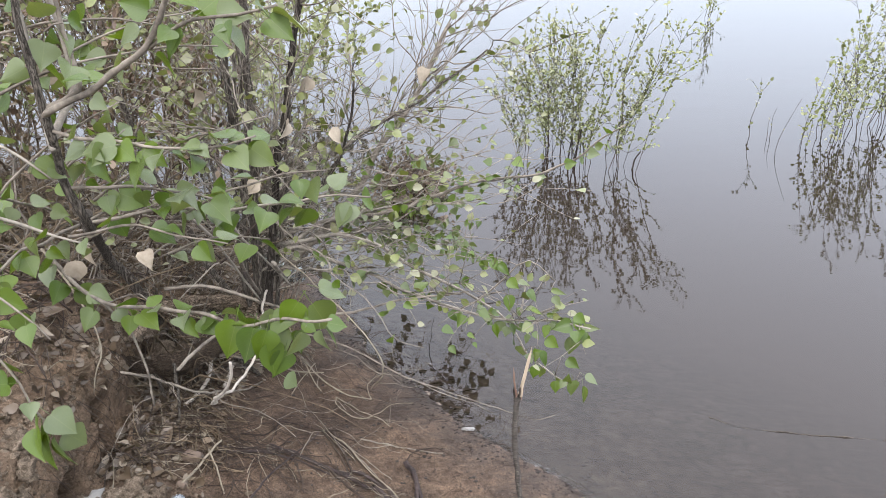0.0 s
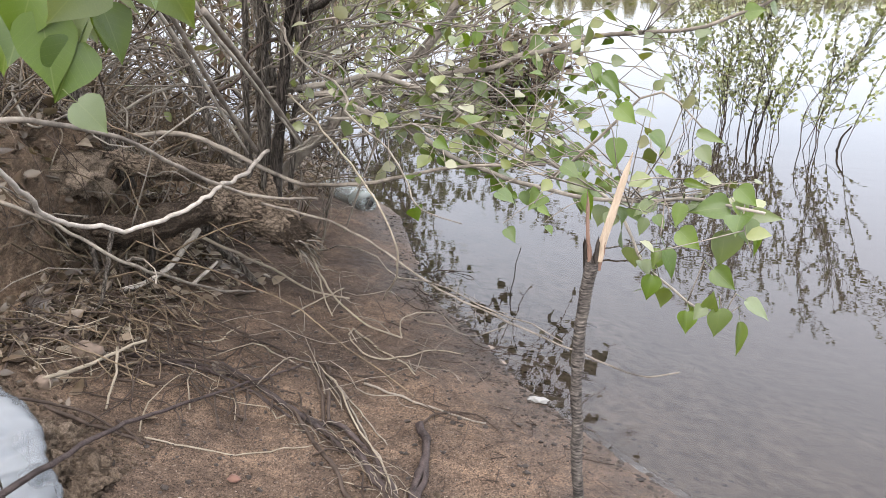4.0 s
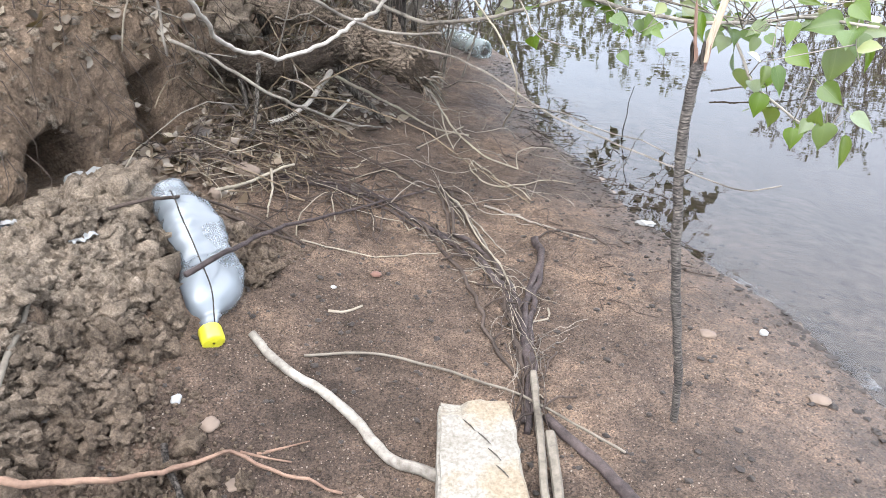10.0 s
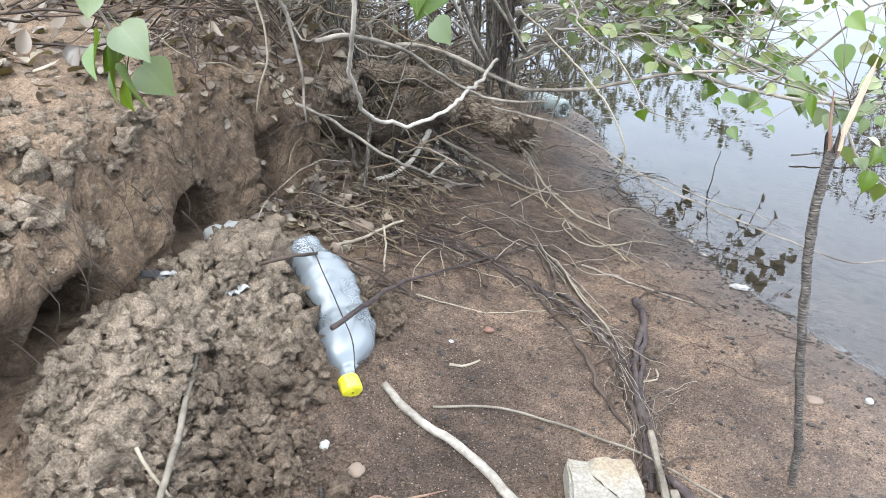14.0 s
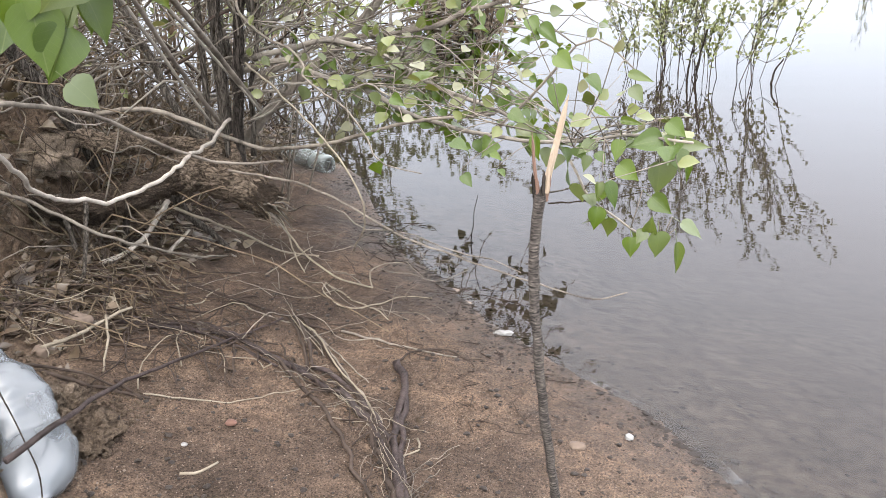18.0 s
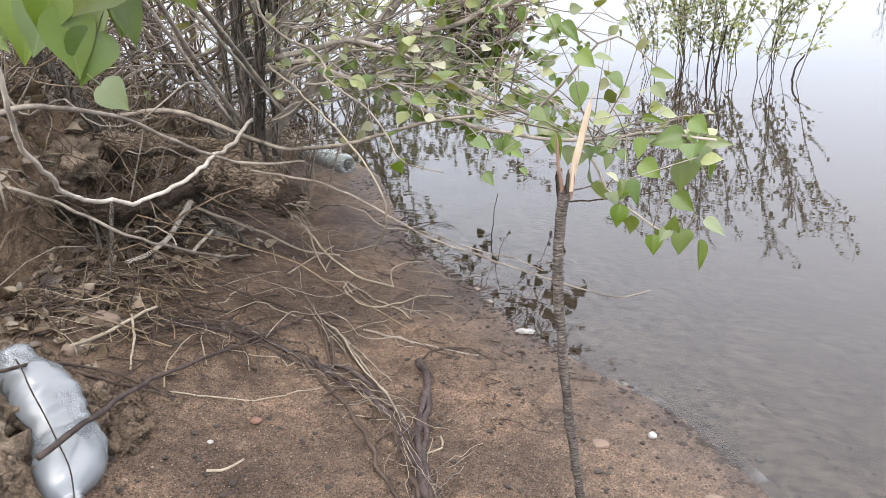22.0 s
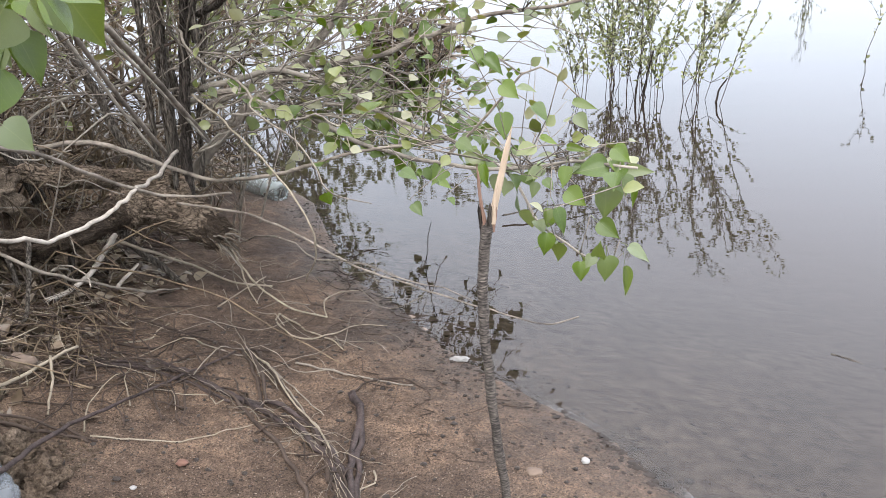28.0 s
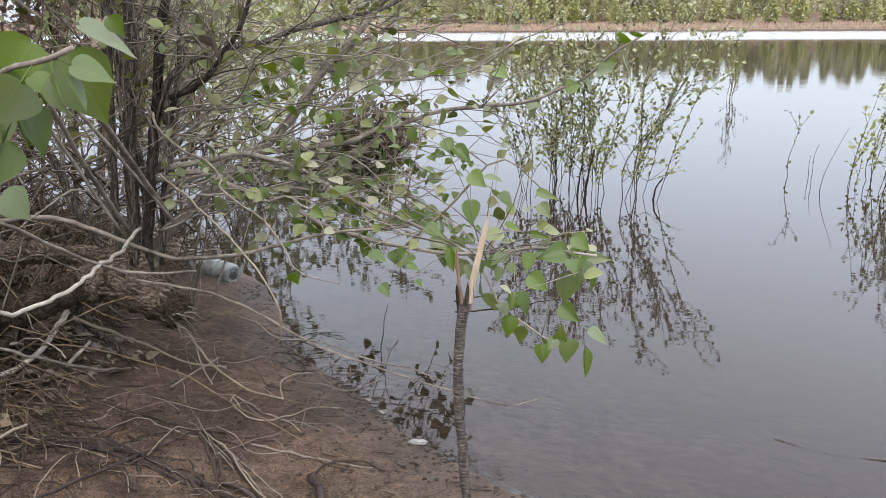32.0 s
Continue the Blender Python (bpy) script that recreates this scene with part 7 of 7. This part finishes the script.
protos = [far_tree(5.8, 2.4, 1200, 1, LEAF_FAR_HAZED, 0.04), far_tree(5.0, 2.4, 1100, 2, LEAF_FAR_HAZED, 0.04), far_tree(6.4, 2.2, 1100, 3, LEAF_FAR_HAZED, 0.1),
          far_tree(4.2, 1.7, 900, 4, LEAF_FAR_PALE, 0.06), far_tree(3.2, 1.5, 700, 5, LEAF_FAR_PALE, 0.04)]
r = random.Random(77)
spots = []
for i in range(130):
    spots.append((-75 + i * 1.45 + r.uniform(-1, 1), 147 + r.uniform(-3, 6), r.randrange(3), r.uniform(0.8, 1.15)))
for i in range(70):
    spots.append((-90 + i * 2.8 + r.uniform(-1, 1), 158 + r.uniform(-4, 6), r.randrange(3), r.uniform(0.9, 1.2)))
for i in range(95):
    spots.append((-76 + i * 1.95 + r.uniform(-2.2, 2.2), 139.5 + r.uniform(-1.5, 3), 3 + r.randrange(2), r.uniform(0.65, 1.2)))
used = set()
for x, y, k, s in spots:
    m = pose(x, y, 0.6 + 0.09 * (y - 131), 0, 0, r.uniform(0, 360)) @ Matrix.Scale(s, 4)
    if k not in used:
        used.add(k)
        protos[k].matrix_world = m
    else:
        ob = copy_thing(protos[k], m)
        ob.matrix_world = m
g = Geo()
for _ in range(5200):
    x, y = r.uniform(-75, 105), r.uniform(131.5, 137.5)
    z = 0.35 + (y - 131) * 0.16
    h = r.uniform(0.10, 0.45) * (0.5 + 0.9 * max(0, noise.noise((x * 0.12, y * 0.3, 2)) + 0.4))
    w, d = r.uniform(0.04, 0.10), r.uniform(-0.2, 0.2)
    b = len(g.v)
    g.v += [(x - w, y, z - 0.2), (x + w, y + 0.04, z - 0.2), (x + d + w * 0.3, y, z + h), (x + d - w * 0.3, y, z + h)]
    g.f.append((b, b + 1, b + 2, b + 3))
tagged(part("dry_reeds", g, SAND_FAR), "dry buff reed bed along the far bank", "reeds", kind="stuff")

# ---- crumbled soil, litter and drift ----
r = random.Random(5)


crumbs = Geo()


def on_mound(x, y):
    u = max(0.0, min(1.0, ((x + 0.555) * -0.223 + (y - 1.394) * 0.191) / 0.0862))
    if math.hypot(x + 0.540 + 0.223 * u, y - 1.394 - 0.191 * u) < 0.062:
        return False
    return y > 0.90 + 0.8 * max(0.0, min(0.25, -0.68 - x)) and (y < 1.28 or x < -0.575)


for _ in range(900):
    x, y = r.gauss(-0.73, 0.13), r.uniform(0.84, 1.63)
    if not on_mound(x, y):
        continue
    p, n = ray_down(x, y)
    s = 0.007 + 0.013 * r.random() ** 1.6
    crumbs.ball(p + n * s * r.uniform(0.1, 1.1), s, r, (1, 1, 0.85), 0.95, 3)
for _ in range(1500):
    x, y = r.gauss(-0.73, 0.12), r.uniform(0.82, 1.64)
    if not on_mound(x, y):
        continue
    p, n = ray_down(x, y)
    s = 0.004 + 0.016 * r.random() ** 2.4
    crumbs.ball(p + n * s * r.uniform(0.0, 0.9), s, r, (1, 1, 0.9), 0.8, 1)
for _ in range(150):
    x, y = r.gauss(-0.74, 0.12), r.uniform(0.85, 1.62)
    if not on_mound(x, y):
        continue
    p, n = ray_down(x, y)
    s = r.uniform(0.018, 0.032)
    crumbs.ball(p + n * s * 0.1, s, r, (1, 1, 0.75), 0.9, 1)
for _ in range(6500):
    x, y = r.gauss(-0.68, 0.20), r.uniform(0.72, 1.75)
    if not on_mound(x, y):
        continue
    p, n = ray_down(x, y)
    s = r.uniform(0.0016, 0.005)
    crumbs.ball(p + n * s * 0.3, s, r, (1, 1, 0.8), 0.5)
for _ in range(260):
    x, y = -1.02 - abs(r.gauss(0, 0.12)), r.uniform(0.9, 2.5)
    p, n = ray_down(x, y)
    s = r.uniform(0.004, 0.016)
    crumbs.ball(p - n * s * 0.2, s, r, (1, 1, 0.7), 0.7)
for _ in range(700):
    y = r.uniform(0.95, 2.45)
    hit, place, normal, *_ = GROUND_EVAL.ray_cast((0.4, y, r.uniform(0.27, 0.62)), (-1, 0, r.uniform(-0.05, 0.05)))
    if hit and place.x < -0.85:
        s = 0.002 + 0.008 * r.random() ** 4
        crumbs.ball(place - normal * s * 0.2, s, r, (1, 1, 1), 0.9, 1)
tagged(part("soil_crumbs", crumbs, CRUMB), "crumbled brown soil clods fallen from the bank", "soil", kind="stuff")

for i, (x, y, s) in enumerate(((-0.80, 1.50, 0.055), (-0.72, 1.53, 0.04), (-0.88, 1.46, 0.05), (-0.66, 1.30, 0.032), (-0.60, 1.20, 0.030), (-0.74, 1.12, 0.036), (-0.82, 1.22, 0.042), (-0.58, 1.32, 0.026), (-0.68, 1.02, 0.032),
                               (-1.09, 2.36, 0.062), (-1.01, 2.42, 0.058), (-1.13, 2.30, 0.06), (-1.05, 2.27, 0.05), (-0.99, 2.33, 0.042), (-1.12, 2.22, 0.05), (-0.52, 1.16, 0.022), (-0.9, 1.62, 0.05), (-0.84, 1.64, 0.035))):
    g = Geo()
    g.ball((0, 0, 0), s, random.Random(i), (1, 1, 0.75), 0.6, 2)
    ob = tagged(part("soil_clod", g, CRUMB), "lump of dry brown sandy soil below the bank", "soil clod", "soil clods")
    p, n = ray_down(x, y)
    ob.location = p + Vector((0, 0, s * 0.25))

grit = Geo()
for _ in range(14000):
    x, y = r.uniform(-0.62, 0.55), r.uniform(0.85, 2.35)
    if x > lerp(SHORE, y) + 0.1:
        continue
    p, n = ray_down(x, y)
    s = r.uniform(0.0007, 0.0017)
    grit.ball(p + n * s * 0.3, s, r, (1, 1, 0.7), 0.3)
tagged(part("grit", grit, GRIT, None, "", False), "coarse sand grains and small gravel on the beach", "gravel", kind="stuff")

for name, label, material, count, low, high in (("mud_crumbs", "small dark soil crumbs scattered over the sand", MUD, 2000, 0.0012, 0.0062), ("coarse_grains", "tan coarse grains on the sand", GRIT, 900, 0.0010, 0.0028)):
    bits = Geo()
    for _ in range(count):
        x, y = r.uniform(-0.65, 0.55), r.uniform(0.85, 2.5)
        if x > lerp(SHORE, y) - 0.02:
            continue
        p, n = ray_down(x, y)
        s = low + (high - low) * r.random() ** 3
        bits.ball(p + n * s * 0.3, s, r, (1.2, 1, 0.6), 0.5)
    tagged(part(name, bits, material, None, "", False), label, "gravel", kind="stuff")

rim = Geo()
for _ in range(260):
    y = r.uniform(1.42, 2.6)
    if noise.noise((y * 7, 4.2, 0)) < -0.12:
        continue
    p, n = ray_down(lerp(SHORE, y) + r.gauss(-0.012, 0.010), y)
    s = 0.003 + 0.007 * r.random() ** 2
    rim.ball(p - n * s * 0.15, s, r, (1.4, 1.1, 0.55), 0.6)
for _ in range(1500):
    y = r.uniform(1.45, 3.4)
    x = lerp(SHORE, y) + (r.gauss(-0.045, 0.045) if r.random() < 0.6 else r.uniform(0, 0.45) * r.random())
    p, n = ray_down(x, y)
    s = 0.001 + 0.0048 * r.random() ** 2.5
    rim.ball(p + n * s * 0.1, s, r, (1.3, 1.1, 0.5), 0.5)
tagged(part("mud_crumbs", rim, MUD, None, "", False), "dark wet mud crumbs along the waterline", "mud", kind="stuff")


def dry_leaf(geo, p, n, size):
    d = Vector((r.uniform(-1, 1), r.uniform(-1, 1), r.uniform(-0.2, 0.4))).normalized()
    up = (n + Vector((r.gauss(0, 0.4), r.gauss(0, 0.4), 0.3))).normalized()
    x = d.cross(up).normalized()
    m = Matrix.Translation(p + n * 0.006) @ Matrix((x, d, x.cross(d))).transposed().to_4x4()
    geo.blade(m, size, size * r.uniform(0.4, 0.95), r.uniform(0.1, 0.8), r.uniform(-0.4, 0.5))


LITTER = leaf_mat("leaf_litter", (0.030, 0.021, 0.014), (0.088, 0.064, 0.044), (0.155, 0.126, 0.094), through_light=0.1, islands=True)
litter = Geo()
for _ in range(3000):
    x, y = r.uniform(-3.0, -1.1), r.uniform(1.2, 4.6)
    p, n = ray_down(x, y)
    dry_leaf(litter, p, n, r.uniform(0.02, 0.06))
for _ in range(900):
    x, y = r.gauss(-0.99, 0.10), r.uniform(1.72, 2.6)
    p, n = ray_down(x, y)
    dry_leaf(litter, p, n, r.uniform(0.012, 0.045))
tagged(part("leaf_litter", litter, LITTER), "dead grey-brown leaves and bits on the bank", "leaf litter", kind="stuff")

for i, (x, y, s) in enumerate(((-0.104, 1.824, 0.026), (-0.925, 2.031, 0.05), (-0.94, 1.984, 0.055), (-0.919, 1.93, 0.05), (-0.916, 2.094, 0.04), (-0.99, 2.098, 0.05), (-0.89, 2.017, 0.045), (-0.834, 1.987, 0.04), (-0.77, 1.396, 0.026), (-0.80, 1.40, 0.022), (-0.98, 1.92, 0.032), (-1.06, 2.2, 0.035), (-0.93, 2.0, 0.03), (-0.9, 1.95, 0.032), (-0.88, 2.05, 0.03), (-0.96, 1.85, 0.034))):
    g = Geo()
    p, n = ray_down(x, y)
    dry_leaf(g, p + n * 0.004, n, s)
    tagged(part("dry_leaf", g, LEAF_DRY), "curled dry pale brown leaf on the ground", "leaf", "fallen leaves")


def mat_of(name, label, category, count, xs, ys, length, radius, material, lift, flat=0.1):
    geo = Geo()
    for _ in range(count):
        x, y = r.uniform(*xs), r.uniform(*ys)
        a = r.gauss(2.6, 0.9)
        L = r.uniform(0.4, 1.2) * length
        pts = []
        for t in (-0.5, -0.15, 0.2, 0.5):
            px, py = x + math.cos(a) * L * t, y + math.sin(a) * L * t
            p, n = ray_down(px, py)
            pts.append(p + Vector((r.gauss(0, 0.012), r.gauss(0, 0.012), r.uniform(0.001, lift))))
        if max(p.z for p in pts) - min(p.z for p in pts) > 0.13:
            continue
        q = radius * r.uniform(0.5, 1.3)
        rod(geo, pts, q, q * 0.5, 4, 0.02, 0.006, r.random() * 70, 0, 20)
    return tagged(part(name, geo, material), label, category, kind="stuff")


mat_of("twig_drift", "drift of fine brown twigs and rootlets on the sand", "twigs", 120, (-1.0, -0.52), (1.84, 2.22), 0.24, 0.0018, TWIG_DARK, 0.026)
mat_of("twig_drift", "drift of fine straw-coloured twigs on the sand", "twigs", 18, (-1.0, -0.45), (1.8, 2.2), 0.20, 0.0014, TWIG_STRAW, 0.026)
mat_of("twig_drift", "drift of warm brown twigs and stalks on the sand", "twigs", 80, (-1.04, -0.74), (1.80, 2.25), 0.22, 0.0018, TWIG_BROWN, 0.03)
spine = spline(((-0.64, 2.05, 0.118), (-0.52, 2.00, 0.096), (-0.39, 1.95, 0.077), (-0.27, 1.89, 0.063), (-0.19, 1.81, 0.061), (-0.13, 1.71, 0.060), (-0.08, 1.61, 0.059), (-0.04, 1.48, 0.058)), 0.01)
for material, count, q, label in ((TWIG, 30, 0.0010, "tangle of fine grey rootlets round the root bundle"), (TWIG_DARK, 40, 0.0022, "dark thin strands of the washed-up root bundle"), (TWIG_STRAW, 12, 0.0011, "pale fine rootlets caught in the root bundle")):
    geo = Geo()
    for _ in range(count):
        i = int(len(spine) * r.random() ** 0.6)
        n = r.randint(5, 22)
        off = Vector((r.gauss(0, 0.013), r.gauss(0, 0.013), 0))
        turn = r.gauss(0, 0.9) if r.random() < 0.45 else r.gauss(0, 0.15)
        a = spine[min(len(spine) - 1, i)] + off
        d = (spine[min(len(spine) - 1, i + 3)] - spine[max(0, i - 3)]).normalized()
        d = Vector((d.x * math.cos(turn) - d.y * math.sin(turn), d.x * math.sin(turn) + d.y * math.cos(turn), 0))
        pts = []
        for k in range(5):
            b = a + d * (k / 4 - 0.5) * n * 0.01
            low, up = ray_down(b.x, b.y)
            pts.append(low + Vector((0, 0, r.uniform(0.002, 0.02) if 0 < k < 4 else 0.002)))
        rod(geo, pts, q * r.uniform(0.6, 1.2), q * 0.4, 4, 0.012, 0.012, r.random() * 70, 0, 35)
    tagged(part("rootlets", geo, material), label, "rootlets", kind="stuff")
mat_of("twig_scatter", "thin twigs scattered below the bush", "twigs", 45, (-0.75, -0.15), (2.1, 2.75), 0.25, 0.0014, TWIG, 0.05)
mat_of("bank_twigs", "dead brown twigs lying over the bank", "twigs", 420, (-1.35, -0.88), (1.75, 2.75), 0.24, 0.0016, TWIG_DARK, 0.05)
mat_of("bank_twigs", "pale dead twigs lying over the bank", "twigs", 90, (-1.3, -0.82), (1.75, 2.6), 0.22, 0.0014, TWIG_STRAW, 0.05)
mat_of("bank_twigs", "dead twigs lying on the bank top", "twigs", 380, (-3.0, -1.2), (1.6, 4.2), 0.5, 0.003, TWIG_DARK, 0.10)
mat_of("twig_scatter", "wet dark twigs washed against the shore", "twigs", 45, (-0.45, 0.0), (2.3, 2.9), 0.22, 0.0016, TWIG_DARK, 0.02)
mat_of("root_scraps", "dark root scraps on the sand", "roots", 40, (-0.45, 0.15), (1.85, 2.2), 0.10, 0.0013, TWIG_DARK, 0.006)

hang = Geo()
for _ in range(60):
    y = r.uniform(1.05, 2.5)
    b = lerp(FOOT, y)
    a = Vector((b - 0.06 + r.uniform(-0.02, 0.03), y, r.uniform(0.36, 0.58)))
    d = Vector((r.uniform(0.0, 0.06), r.uniform(-0.06, 0.06), -r.uniform(0.05, 0.18)))
    rod(hang, (a, a + d * 0.5 + Vector((0.03, 0, 0)), a + d), 0.0012, 0.0004, 4, 0.02, 0.01, r.random() * 60, 0, 18)
tagged(part("bank_rootlets", hang, TWIG_DARK), "fine rootlets hanging from the eroded bank", "rootlets", kind="stuff")

for material, count, label in ((TWIG_BROWN, 1500, "tangled dead brown undergrowth on the bank"), (TWIG, 900, "tangled grey dead stalks on the bank")):
    under = Geo()
    for _ in range(count):
        x, y = r.uniform(-3.2, -0.95), r.uniform(2.1, 5.0)
        if x > lerp(SHORE, y) - 0.1:
            continue
        p, n = ray_down(x, y)
        d = Vector((r.gauss(0.1, 0.7), r.gauss(0, 0.5), r.uniform(0.0, 0.6))) * r.uniform(0.2, 0.9)
        if (p + d).x > lerp(SHORE, (p + d).y) - 0.05:
            continue
        rod(under, (p, p + d * 0.5 + Vector((0, 0, 0.06)), p + d), 0.0028, 0.001, 4, 0.07, 0.03, r.random() * 60, 0, 5)
    tagged(part("undergrowth", under, material), label, "undergrowth", kind="stuff")

# a thin scum that has drifted against the shore
film_m, nt, p = nodes_of("surface_scum")
streak, blot = noise_tex(nt, 26, 5, 0.65, (0.8, 1.4, 1.0)), noise_tex(nt, 5, 2, 0.5)
p.inputs["Base Color"].default_value, p.inputs["Roughness"].default_value = (0.24, 0.25, 0.26, 1), 0.5
both_n = nt.nodes.new("ShaderNodeMath")
both_n.operation = "MULTIPLY"
nt.links.new(streak.outputs[0], both_n.inputs[0])
nt.links.new(blot.outputs[0], both_n.inputs[1])
some = ramp(nt, both_n.outputs[0], ((0.26, (0, 0, 0)), (0.40, (0.30, 0.30, 0.30))))
nt.links.new(some.outputs[0], p.inputs["Alpha"])
scum = Geo()
shore_ys = [1.45 + 0.012 * i for i in range(70)]
for y in shore_ys:
    w = 0.010 + 0.026 * max(0.0, min(1.0, (2.22 - y) / 0.35)) * (0.75 + 0.5 * noise.noise((y * 9, 2, 0)))
    e = 0.008 * noise.noise((y * 22, 0, 3))
    for k in range(4):
        u = k / 3
        scum.v.append((lerp(SHORE, y) - 0.006 + u * w * 0.74 + e, y + u * w * 0.68, 0.0022))
for j in range(len(shore_ys) - 1):
    for k in range(3):
        a = j * 4 + k
        scum.f.append((a, a + 1, a + 5, a + 4))
tagged(part("surface_scum", scum, film_m), "thin pale scum floating along the waterline", "scum", kind="stuff")
